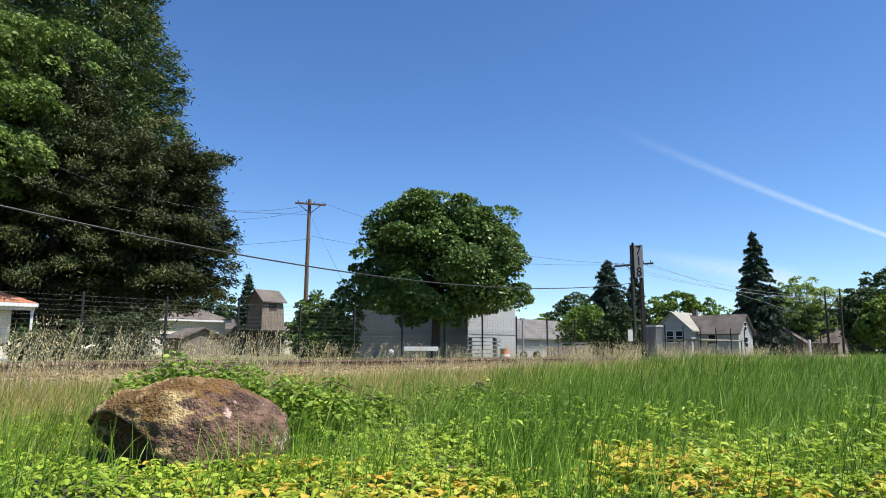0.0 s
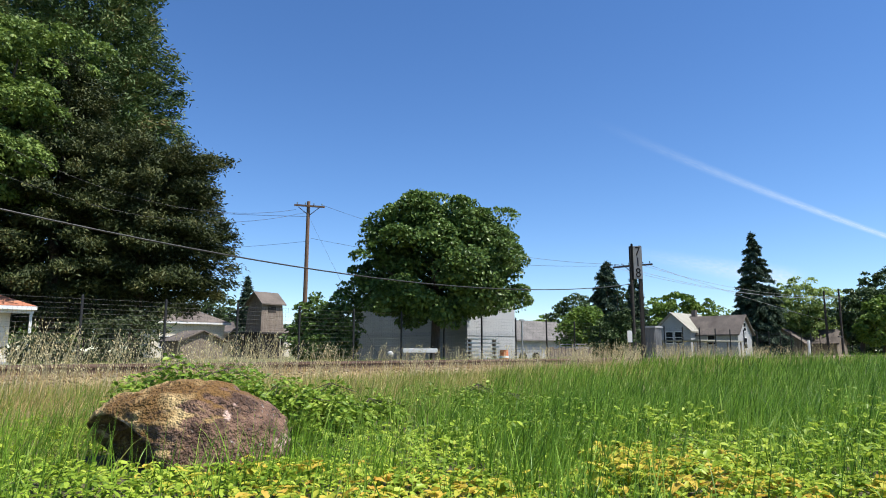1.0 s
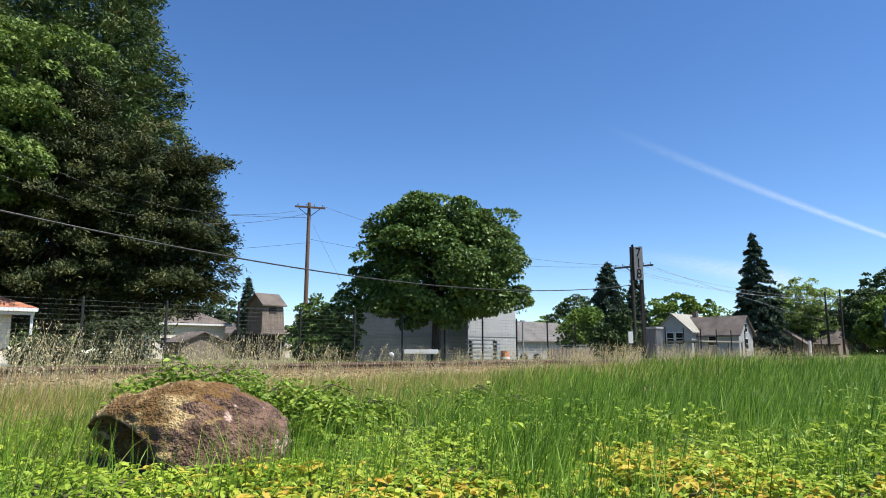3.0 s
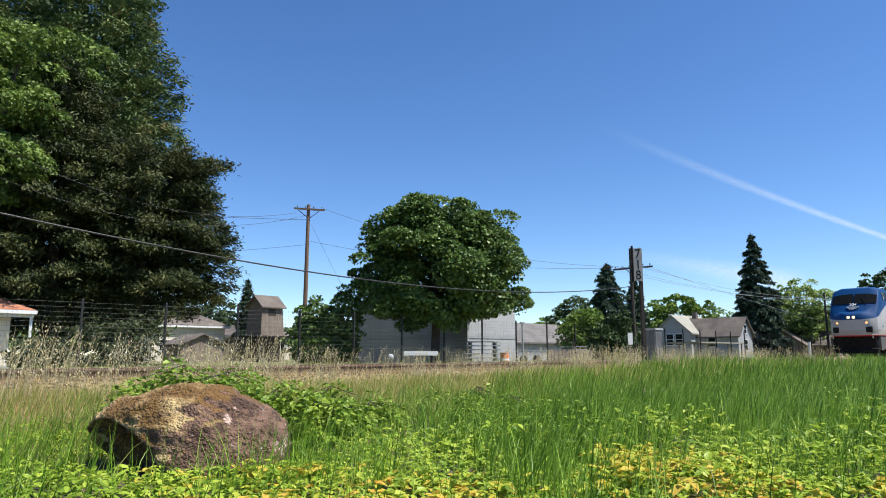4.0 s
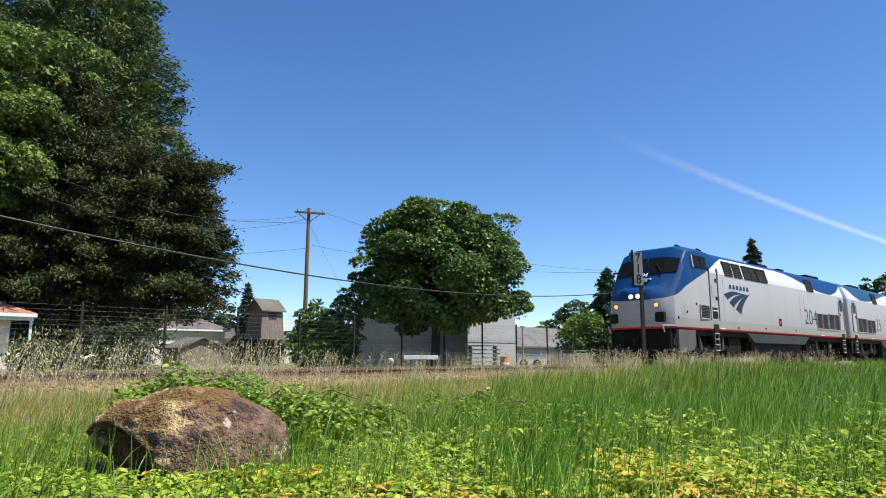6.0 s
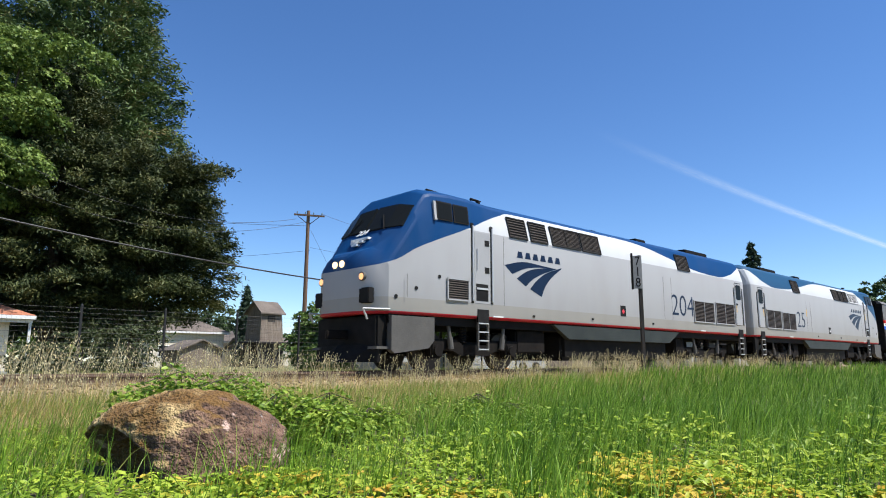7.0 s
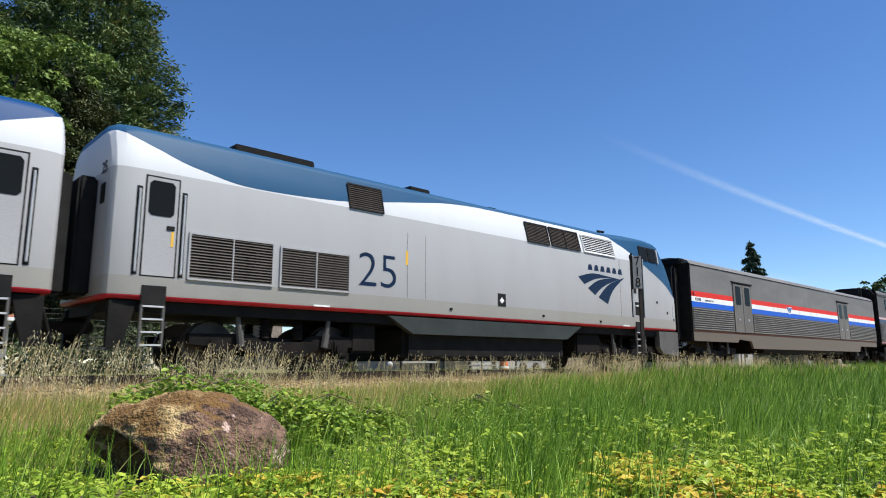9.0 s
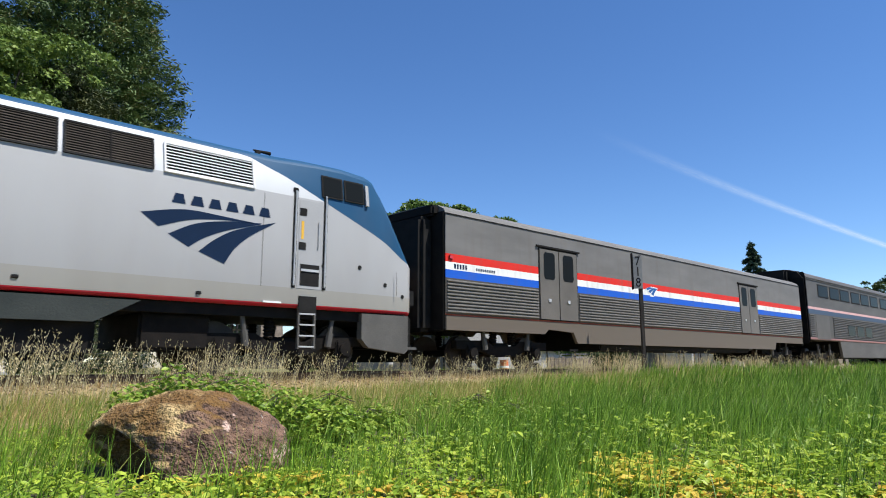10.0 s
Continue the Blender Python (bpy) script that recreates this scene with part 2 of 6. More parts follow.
def raw(name, verts, faces, material, parent=None):
    """One mesh from arrays, for what is too many for bmesh."""
    me = bpy.data.meshes.new(name)
    verts, faces = np.asarray(verts, dtype=np.float32), np.asarray(faces, dtype=np.int32)
    me.vertices.add(len(verts))
    me.vertices.foreach_set("co", verts.ravel())
    k = faces.shape[1]
    me.loops.add(faces.size)
    me.loops.foreach_set("vertex_index", faces.ravel())
    me.polygons.add(len(faces))
    me.polygons.foreach_set("loop_start", np.arange(0, faces.size, k, dtype=np.int32))
    me.update(calc_edges=True)
    me.materials.append(material)
    ob = new(name, me)
    if parent is not None:
        ob.parent = parent
    return ob
RAIL_Z, TRACK_Y = 0.55, 13.42


# ---- ground and track ----
def ease(a, b, v):
    v = np.clip((v - a) / (b - a), 0, 1)
    return v * v * (3 - 2 * v)


def land(x, y):
    """Height of the ground: a verge that rises to the track bed, flat beyond."""
    x, y = np.asarray(x, float), np.asarray(y, float)
    z = 0.16 * ease(4.5, 10.5, y) + 0.22 * ease(10.9, 11.9, y) - 0.26 * ease(15.0, 16.4, y)
    z = z + 0.24 * ease(6, 16, x) * ease(1, 4, y) * (1 - ease(8, 11, y))
    fade = (1 - ease(10, 11, y)) * (1 - ease(20, 40, np.abs(x)))
    z = z + fade * (0.035 * np.sin(x * 1.7 + 0.6) * np.sin(y * 1.3 + 1.0) + 0.02 * np.sin(x * 4.1) * np.cos(y * 3.7))
    return z


def grid_axis(parts):
    out = []
    for a, b, n in parts:
        out += list(np.linspace(a, b, n, endpoint=False))
    return np.array(out + [parts[-1][1]])


def ground_material():
    """Soil and dry straw near the camera, gravel at the track, mown grass far off."""
    m, t, s = nodes_of("ground_soil")
    co = t.nodes.new("ShaderNodeTexCoord")
    xyz = t.nodes.new("ShaderNodeSeparateXYZ")
    t.links.new(co.outputs["Object"], xyz.inputs[0])
    soil = mixed(t, "MIX", noise_fac(t, 5, 6, 0.3, 0.7), (0.045, 0.05, 0.018), (0.10, 0.085, 0.04))
    straw = mixed(t, "MIX", noise_fac(t, 12, 6, 0.3, 0.7), (0.22, 0.16, 0.07), (0.36, 0.27, 0.14))
    green = mixed(t, "MIX", noise_fac(t, 0.35, 6, 0.35, 0.65), (0.08, 0.10, 0.03), (0.20, 0.18, 0.075))
    def ramp(a, b):
        r = t.nodes.new("ShaderNodeMapRange")
        r.inputs["From Min"].default_value, r.inputs["From Max"].default_value = a, b
        t.links.new(xyz.outputs["Y"], r.inputs["Value"])
        return r.outputs["Result"]
    col = mixed(t, "MIX", ramp(5.5, 8.0), soil, straw)
    col = mixed(t, "MIX", ramp(17.0, 22.0), col, green)
    t.links.new(col, s.inputs["Base Color"])
    s.inputs["Roughness"].default_value = 0.95
    bumped(t, s, noise_fac(t, 25, 5, 0.2, 0.8), 0.7, 0.03)
    return m


gx = grid_axis([(-1500, -60, 12), (-60, -8, 26), (-8, 25, 166), (25, 80, 55), (80, 1800, 14)])
gy = grid_axis([(-600, -10, 10), (-10, 0, 20), (0, 18, 120), (18, 60, 21), (60, 1800, 14)])
GX, GY = np.meshgrid(gx, gy, indexing="ij")
idx = np.arange(GX.size).reshape(GX.shape)
quads = np.stack([idx[:-1, :-1], idx[1:, :-1], idx[1:, 1:], idx[:-1, 1:]], -1).reshape(-1, 4)
ground = raw("ground", np.stack([GX, GY, land(GX, GY)], -1).reshape(-1, 3), quads, ground_material())
tagged(ground, "grassy verge and flat lots rising to the railway bed", "ground", kind="structure")

# ballast: crushed stones lying loose on the bed
rng = np.random.default_rng(5)
M["ballast"] = leafy("ballast_stone", [(0.12, 0.085, 0.05), (0.20, 0.145, 0.09), (0.27, 0.20, 0.125), (0.16, 0.12, 0.085)], 0.9, 0.0, 1.5)


def pebbles(n, cx, cy, size):
    """Rough six-cornered stones."""
    base = np.array([(1, 0, 0), (-1, 0, 0), (0, 1, 0), (0, -1, 0), (0, 0, 1), (0, 0, -1)], float)
    tri = np.array([(0, 2, 4), (2, 1, 4), (1, 3, 4), (3, 0, 4), (2, 0, 5), (1, 2, 5), (3, 1, 5), (0, 3, 5)])
    k = base[None] * rng.uniform(0.6, 1.3, (n, 6, 1)) * rng.uniform(size * 0.5, size, (n, 1, 1)) + rng.normal(0, size * 0.12, (n, 6, 3))
    a = rng.uniform(0, math.tau, n)
    c, s = np.cos(a)[:, None], np.sin(a)[:, None]
    v = np.stack([k[..., 0] * c - k[..., 1] * s, k[..., 0] * s + k[..., 1] * c, k[..., 2] * 0.7], -1)
    v += np.stack([cx, cy, land(cx, cy) + size * 0.25], -1)[:, None]
    return v.reshape(-1, 3), (tri[None] + 6 * np.arange(n)[:, None, None]).reshape(-1, 3)


n = 12000
bx = rng.uniform(-12, 1, n) + np.abs(rng.normal(0, 1, n)) * 14
by = rng.uniform(10.9, 15.8, n)
v, f = pebbles(n, bx, by, 0.042)
ballast = raw("ballast", v, f, M["ballast"])
tagged(ballast, "loose brown crushed stone along the railway bed", "ballast", kind="stuff")

# rails and sleepers
M["rail"] = surface("rusty_rail", (0.10, 0.06, 0.04), (0.17, 0.11, 0.075), 0.75, 0.3, 2, 40)
M["tie"] = surface("weathered_timber", (0.06, 0.045, 0.035), (0.14, 0.11, 0.085), 0.9, 0.0, 2, 30, 0.6, 0.01, (1, 0.1, 1), 0.25)
prof = [(-0.075, 0), (0.075, 0), (0.075, 0.018), (0.012, 0.035), (0.012, 0.125), (0.036, 0.135), (0.036, 0.165), (0.028, 0.172), (-0.028, 0.172), (-0.036, 0.165), (-0.036, 0.135), (-0.012, 0.125), (-0.012, 0.035), (-0.075, 0.018)]
track = empty("railway_track", pose(0, TRACK_Y, 0), "single railway track with rusty rails on timber sleepers", "railway track", kind="structure")
for s in (-1, 1):
    part("rail", loft([[(x, s * 0.755 + a, RAIL_Z - 0.172 + b) for a, b in prof] for x in (-90, 0, 160)]), M["rail"], track, "rust-brown steel rail")
tie = None
for i in range(150):
    at = pose(-18 + i * 0.52, 0.03 * math.sin(i * 7.1), RAIL_Z - 0.178 - 0.15, 0, 0, 0.8 * math.sin(i * 3.3))
    if tie is None:
        tie = part("sleeper", box(-0.115, 0.115, -1.3, 1.3, 0, 0.15, 0.015), M["tie"], track, at=at).data
    else:
        hung("sleeper", tie, M["tie"], track, at=at)


def spread_of(a, b, n):
    return [a + (b - a) * i / (n - 1) for i in range(n)]


# ---- fence, poles, wires ----
M["fence"] = surface("black_fence_steel", (0.012, 0.012, 0.013), (0.022, 0.022, 0.022), 0.6, 0.2, 4, 40, 0.1)
M["pole"] = surface("pole_timber", (0.13, 0.075, 0.045), (0.24, 0.15, 0.095), 0.9, 0.0, 3, 30, 0.5, 0.01, (4, 4, 0.25))
M["dark_pole"] = surface("tarred_timber", (0.02, 0.017, 0.014), (0.05, 0.042, 0.035), 0.9, 0.0, 3, 30, 0.5, 0.01, (4, 4, 0.25))
M["wire"] = surface("cable_black", (0.015, 0.015, 0.016), (0.03, 0.03, 0.03), 0.5, 0.0, 4, 40, 0.0)
M["wire_pale"] = surface("cable_grey", (0.30, 0.30, 0.31), (0.38, 0.38, 0.39), 0.4, 0.3, 4, 40, 0.0)
M["insulator"] = surface("insulator_glass", (0.12, 0.16, 0.15), (0.2, 0.24, 0.22), 0.2, 0.0, 4, 40, 0.0)

FENCE_Y = 26.9
fence = empty("mesh_fence", pose(0, FENCE_Y, 0.1), "tall black wire mesh fence on steel posts along the railway", "fence")
post_me = net_me = None
for i in range(-5, 31):
    at = pose(6.82 + i * 3.06, 0, 0)
    if post_me is None:
        b = box(-0.04, 0.04, -0.04, 0.04, -0.1, 2.72, 0.008)
        tube((0, 0, 2.70), (0, 0, 2.78), 0.05, 0.02, 8, b)
        post_me = part("post", b, M["fence"], fence, at=at).data
        b = bmesh.new()
        for z in spread_of(0.08, 2.62, 15):
            tube((0.04, 0, z), (3.02, 0, z), 0.0038, n=3, bm=b)
        for x in spread_of(0.16, 2.9, 20):
            tube((x, 0.005, 0.05), (x, 0.005, 2.66), 0.0018, n=3, bm=b)
        net_me = part("mesh_panel", b, M["fence"], fence, at=at).data
    else:
        hung("post", post_me, M["fence"], fence, at=at)
        hung("mesh_panel", net_me, M["fence"], fence, at=at)


def cross_arm(parent, x, y, z, length, way, material, pins=4, tilt=0.0):
    c, s = math.cos(radians(way)), math.sin(radians(way))
    ob = part("crossarm", box(-length / 2, length / 2, -0.06, 0.06, -0.06, 0.06, 0.01), material, parent, at=pose(x, y, z, 0, tilt, way))
    for k in range(pins):
        u = -length / 2 + length * (k + 0.35) / (pins - 0.3)
        b = tube((u, 0, 0.05), (u, 0, 0.14), 0.018, n=6)
        tube((u, 0, 0.13), (u, 0, 0.22), 0.05, 0.035, 8, b)
        part("insulator", b, M["insulator"], ob)
    return ob


def utility_pole(name, x, y, height, material, label, lean=(0, 0), r=0.15):
    g = float(land(x, y))
    ob = empty(name, pose(x, y, g, lean[0], lean[1], 0), label, "utility pole")
    part("shaft", tube((0, 0, -0.3), (0, 0, height), r, r * 0.66, 12), material, ob)
    return ob


p1 = utility_pole("utility_pole", 23.24, 38.50, 10.85, M["pole"], "tall brown timber utility pole with a crossarm", (0, 0.3), 0.17)
cross_arm(p1, -0.02, -0.16, 10.50, 2.1, -43, M["pole"], 4, 4)
part("brace", tube((0.55, -0.65, 10.45), (0.0, -0.1, 9.85), 0.025, n=6), M["pole"], p1)
part("brace", tube((-0.55, 0.4, 10.45), (0.0, -0.1, 9.85), 0.025, n=6), M["pole"], p1)
p2 = utility_pole("utility_pole", 40.25, 24.05, 7.9, M["dark_pole"], "dark timber line pole with a black crossarm", (0, 0), 0.15)
cross_arm(p2, 0, -0.14, 6.52, 2.75, -43, M["fence"], 6, -5)
part("brace", tube((-0.5, 0.3, 6.6), (0, -0.1, 6.0), 0.025, n=6), M["fence"], p2)
p3 = utility_pole("utility_pole", 66.72, 20.15, 6.2, M["dark_pole"], "slender dark line pole beyond the track", (0, 1.0), 0.12)
p4 = utility_pole("utility_pole", 67.05, 19.05, 6.35, M["dark_pole"], "slender dark line pole with a short crossarm", (0, 2.0), 0.12)
part("crossarm", box(-1.1, 0.1, -0.05, 0.05, 1.9, 2.0), M["fence"], p4)


def cable(name, p, q, sag, r, material, label):
    """A hanging wire."""
    p, q = Vector(p), Vector(q)
    cu = bpy.data.curves.new(name, "CURVE")
    cu.dimensions, cu.bevel_depth, cu.bevel_resolution = "3D", r, 1
    sp = cu.splines.new("POLY")
    k = 32
    sp.points.add(k)
    for i in range(k + 1):
        t = i / k
        v = p.lerp(q, t)
        sp.points[i].co = (v.x, v.y, v.z - sag * 4 * t * (1 - t), 1)
    cu.materials.append(material)
    ob = new(name, cu)
    return tagged(ob, label, "cable")


cable("telephone_cable", (-4.0, 20.5, 5.51), (40.25, 24.05, 5.39), 1.59, 0.028, M["wire"], "thick sagging black telephone cable over the lots")
cable("power_line", (22.70, 39.10, 10.41), (-7.00, 40.00, 19.71), 4.44, 0.012, M["wire"], "thin black power line from the timber pole")
cable("power_line", (23.20, 38.60, 10.22), (-7.00, 40.50, 17.11), 4.45, 0.012, M["wire"], "thin black power line from the timber pole")
cable("power_line", (23.3, 38.4, 9.9), (-14, 58, 13.2), 1.2, 0.012, M["wire"], "thin black power line from the timber pole")
cable("power_line", (24.0, 37.8, 10.7), (39.6, 24.6, 6.74), 0.9, 0.010, M["wire"], "thin black power line between two poles")
cable("power_line", (23.4, 38.3, 8.4), (40.25, 23.95, 6.7), 0.7, 0.010, M["wire"], "thin black power line between two poles")
cable("power_line", (23.4, 38.3, 8.2), (6, 52, 7.5), 0.5, 0.010, M["wire"], "thin black power line from the timber pole")
cable("guy_wire", (23.4, 38.3, 9.6), (27.0, 34.9, 0.1), 0.0, 0.008, M["wire"], "thin guy wire from the timber pole to the ground")
for dz, y0 in ((0, 24.9), (-0.05, 24.1), (0.1, 23.1)):
    cable("line_wire", (39.95, y0 + 0.35, 6.64 + dz), (67.4, 19.0, 5.7 + dz), 0.7, 0.010, M["wire_pale"], "pale line wire strung beside the track")
cable("line_wire", (41.0, 23.2, 6.74), (150, 30, 4.0), 1.2, 0.012, M["wire_pale"], "pale line wire strung beside the track")

# ---- buildings ----
M["stucco"] = surface("grey_stucco", (0.33, 0.335, 0.335), (0.42, 0.425, 0.425), 0.9, 0.0, 0.6, 25, 0.3)
M["stucco_band"] = surface("grey_band", (0.30, 0.31, 0.32), (0.36, 0.37, 0.38), 0.9, 0.0, 0.6, 25, 0.2)
M["cream"] = surface("cream_siding", (0.62, 0.56, 0.45), (0.70, 0.64, 0.53), 0.8, 0.0, 0.8, 25, 0.2)
M["siding"] = surface("white_siding", (0.34, 0.345, 0.35), (0.42, 0.42, 0.42), 0.75, 0.0, 0.8, 25, 0.2)
M["shingle_grey"] = surface("grey_shingles", (0.12, 0.112, 0.102), (0.20, 0.186, 0.17), 0.95, 0.0, 0.8, 12, 0.6, 0.02)
M["shingle_brown"] = surface("brown_shingles", (0.09, 0.074, 0.062), (0.20, 0.165, 0.138), 0.95, 0.0, 0.8, 12, 0.6, 0.02)
M["shingle_pale"] = surface("pale_shingles", (0.27, 0.26, 0.21), (0.36, 0.345, 0.29), 0.95, 0.0, 0.8, 12, 0.6, 0.02)
M["tile"] = surface("terracotta_tile", (0.36, 0.13, 0.07), (0.46, 0.20, 0.11), 0.85, 0.0, 1.2, 10, 0.6, 0.03)
M["old_wood"] = surface("weathered_boards", (0.17, 0.13, 0.10), (0.30, 0.25, 0.20), 0.95, 0.0, 1.5, 20, 0.7, 0.02, (5, 5, 0.6))
M["zinc"] = surface("galvanised_sheet", (0.30, 0.31, 0.32), (0.40, 0.41, 0.42), 0.5, 0.4, 1.0, 20, 0.2)


def opening(parent, p, w, h, normal, trim):
    """A framed window, its pane set in the frame; normal: '-x' or '-y'."""
    x, y, z = p
    if normal == "-y":
        fr, pn = box(x - w / 2 - 0.08, x + w / 2 + 0.08, y - 0.05, y + 0.1, z - 0.08, z + h + 0.08), box(x - w / 2, x + w / 2, y - 0.056, y + 0.02, z, z + h)
        bar = box(x - w / 2, x + w / 2, y - 0.07, y, z + h / 2 - 0.025, z + h / 2 + 0.025)
    else:
        fr, pn = box(x - 0.05, x + 0.1, y - w / 2 - 0.08, y + w / 2 + 0.08, z - 0.08, z + h + 0.08), box(x - 0.056, x + 0.02, y - w / 2, y + w / 2, z, z + h)
        bar = box(x - 0.07, x, y - w / 2, y + w / 2, z + h / 2 - 0.025, z + h / 2 + 0.025)
    ob = part("window", fr, trim, parent)
    part("pane", pn, M["glass"], ob)
    part("glazing_bar", bar, trim, ob)


def gable_wing(parent, x0, x1, y0, y1, h, rise, axis, wall, roof, over=0.35, fascia=None):
    """Four walls with two gables, and a pitched roof of two thick slopes; axis: way of the ridge."""
    t = 0.14
    if axis == "x":
        ym = (y0 + y1) / 2
        walls = loft([[(x, y0, 0), (x, y1, 0), (x, y1, h), (x, ym, h + rise), (x, y0, h)] for x in (x0, x1)])
        k = rise / (ym - y0)
        slopes = [loft([[(x, ym, h + rise + 0.02), (x, ym, h + rise + t), (x, e, h - k * over + t), (x, e, h - k * over)] for x in (x0 - over, x1 + over)]) for e in (y0 - over, y1 + over)]
    else:
        xm = (x0 + x1) / 2
        walls = loft([[(x0, y, 0), (x1, y, 0), (x1, y, h), (xm, y, h + rise), (x0, y, h)] for y in (y0, y1)])
        k = rise / (xm - x0)
        slopes = [loft([[(xm, y, h + rise + 0.02), (xm, y, h + rise + t), (e, y, h - k * over + t), (e, y, h - k * over)] for y in (y0 - over, y1 + over)]) for e in (x0 - over, x1 + over)]
    part("wall", walls, wall, parent)
    for s in slopes:
        part("roof", s, roof, parent)


def hip_wing(parent, x0, x1, y0, y1, h, rise, wall, roof, over=0.5, trim=None):
    part("wall", box(x0, x1, y0, y1, 0, h), wall, parent)
    a, b, c, d = x0 - over, x1 + over, y0 - over, y1 + over
    m = min(b - a, d - c) / 2 - 0.02
    part("roof", loft([[(a, c, h), (b, c, h), (b, d, h), (a, d, h)], [(a, c, h + 0.16), (b, c, h + 0.16), (b, d, h + 0.16), (a, d, h + 0.16)],
                       [(a + m, c + m, h + rise), (b - m, c + m, h + rise), (b - m, d - m, h + rise), (a + m, d - m, h + rise)]]), roof, parent)
    if trim:
        part("fascia", box(a - 0.04, b + 0.04, c - 0.04, c + 0.02, h - 0.06, h + 0.13), trim, parent)
        part("fascia", box(a - 0.04, a + 0.02, c, d, h - 0.06, h + 0.13), trim, parent)
        part("fascia", box(b - 0.02, b + 0.04, c, d, h - 0.06, h + 0.13), trim, parent)


# cottage with a tiled roof
h = empty("cottage", pose(0.75, 0, 0.12), "white cottage with an orange tiled hip roof", "house")
hip_wing(h, -7.5, 6.2, 40.6, 49, 2.85, 2.3, M["cream"], M["tile"], 0.95, M["white"])
for x in (4.3, 7.0):
    part("porch_post", box(x - 0.06, x + 0.06, 39.9, 40.02, 0, 2.85), M["white"], h)
part("porch_beam", box(2.0, 7.1, 39.88, 40.04, 2.62, 2.82), M["white"], h)
for x in (1.2, 4.9):
    opening(h, (x, 40.6, 0.95), 1.1, 1.15, "-y", M["white"])
part("porch_slab", box(3.0, 7.2, 39.6, 40.6, 0, 0.14), M["stucco"], h)

# cream bungalow, its canopy, and the bungalow beside it
h = empty("bungalow", pose(0, 0, 0.05), "cream bungalow with a brown shingled hip roof", "house")
hip_wing(h, 25.5, 33.6, 73, 80.5, 3.8, 2.3, M["cream"], M["shingle_brown"], 0.5, M["white"])
for x in (27.0, 31.3):
    opening(h, (x, 73, 1.2), 1.3, 1.1, "-y", M["white"])
h = empty("canopy", pose(0, 0, 0.05), "timber canopy with a brown shingled gable roof", "shed")
gable_wing(h, 22.7, 26.6, 57.9, 62.0, 1.65, 0.85, "y", M["old_wood"], M["shingle_brown"], 0.3)
h = empty("bungalow", pose(0, 0, 0.05), "low bungalow with a brown shingled roof", "house")
hip_wing(h, 35.6, 43, 74.5, 82, 2.9, 2.4, M["cream"], M["shingle_brown"], 0.5, M["white"])
h = empty("lean_to", pose(0, 0, 0.05), "low annex with a sloping grey shingled roof", "shed")
gable_wing(h, 34.2, 37.8, 69.2, 73.2, 2.2, 1.0, "x", M["old_wood"], M["shingle_grey"], 0.3)

# wooden tank house: tapered tower with a hipped cap
h = empty("tank_tower", pose(30.05, 56.75, 0.05, 0, 0, 6), "weathered wooden tank house tower with a shingled gable roof", "tower")
def square(r, z):
    return [(-r, -r, z), (r, -r, z), (r, r, z), (-r, r, z)]
for px in (-1.2, 1.2):
    for py in (-1.2, 1.2):
        part("leg", box(px - 0.12, px + 0.12, py - 0.12, py + 0.12, -0.1, 2.4, 0.01), M["dark_pole"], h)
part("base", loft([square(1.05, 0), square(1.02, 2.3)]), M["dark_pole"], h)
part("deck", box(-1.75, 1.75, -1.75, 1.75, 2.28, 2.46, 0.02), M["dark_pole"], h)
for k in range(13):
    z0 = 2.46 + k * 0.215
    r0 = 1.25 - 0.013 * k
    part("board_course", loft([square(r0 + 0.03, z0), square(r0, z0 + 0.215)]), M["old_wood"], h)
part("gable", loft([[(x, -1.1, 5.24), (x, 1.1, 5.24), (x, 0, 6.14)] for x in (-1.09, 1.09)]), M["old_wood"], h)
for e in (-1, 1):
    part("roof", loft([[(x, 0, 6.16), (x, 0, 6.27), (x, e * 1.42, 5.10), (x, e * 1.42, 4.99)] for x in (-1.36, 1.36)]), M["shingle_brown"], h)
part("shutter", box(-0.45, 0.35, -1.19, -1.08, 4.30, 4.85), M["dark_pole"], h)

# workshop behind the maple
h = empty("workshop", pose(0, 0, 0.05), "pale grey stucco workshop with a dark band", "workshop")
part("wall", box(29.78, 34.4, 29.65, 41.6, 0, 4.45), M["stucco"], h)
part("roof", box(29.6, 34.6, 29.45, 41.8, 4.45, 4.62, 0.03), M["zinc"], h)
part("band", box(29.75, 34.43, 29.62, 41.63, 1.75, 2.02), M["stucco_band"], h)
for y in (32.0, 36.0, 39.5):
    part("wall_joint", box(29.765, 29.79, y - 0.02, y + 0.02, 0, 4.4), M["stucco_band"], h)
part("vent", box(31.3, 31.9, 29.58, 29.66, 3.2, 3.6), M["stucco_band"], h)

# grey low building and the white farmhouse
h = empty("outbuilding", pose(0, 0, 0.05), "low outbuilding with a long grey metal roof", "shed")
gable_wing(h, 45.0, 56, 39.6, 46, 1.9, 1.75, "x", M["siding"], M["shingle_grey"], 0.4)
h = empty("farmhouse", pose(0, 0, 0.05), "white one and a half storey farmhouse with two gabled wings", "house")
gable_wing(h, 70.2, 77.0, 34.9, 39.2, 3.1, 1.9, "x", M["siding"], M["shingle_pale"], 0.3)
gable_wing(h, 71.6, 75.2, 30.3, 37.0, 2.75, 1.85, "y", M["siding"], M["shingle_brown"], 0.3)
opening(h, (70.2, 37.4, 1.7), 0.8, 1.2, "-x", M["white"])
opening(h, (70.2, 36.3, 1.7), 0.8, 1.2, "-x", M["white"])
opening(h, (73.4, 30.3, 2.95), 0.6, 0.85, "-y", M["white"])
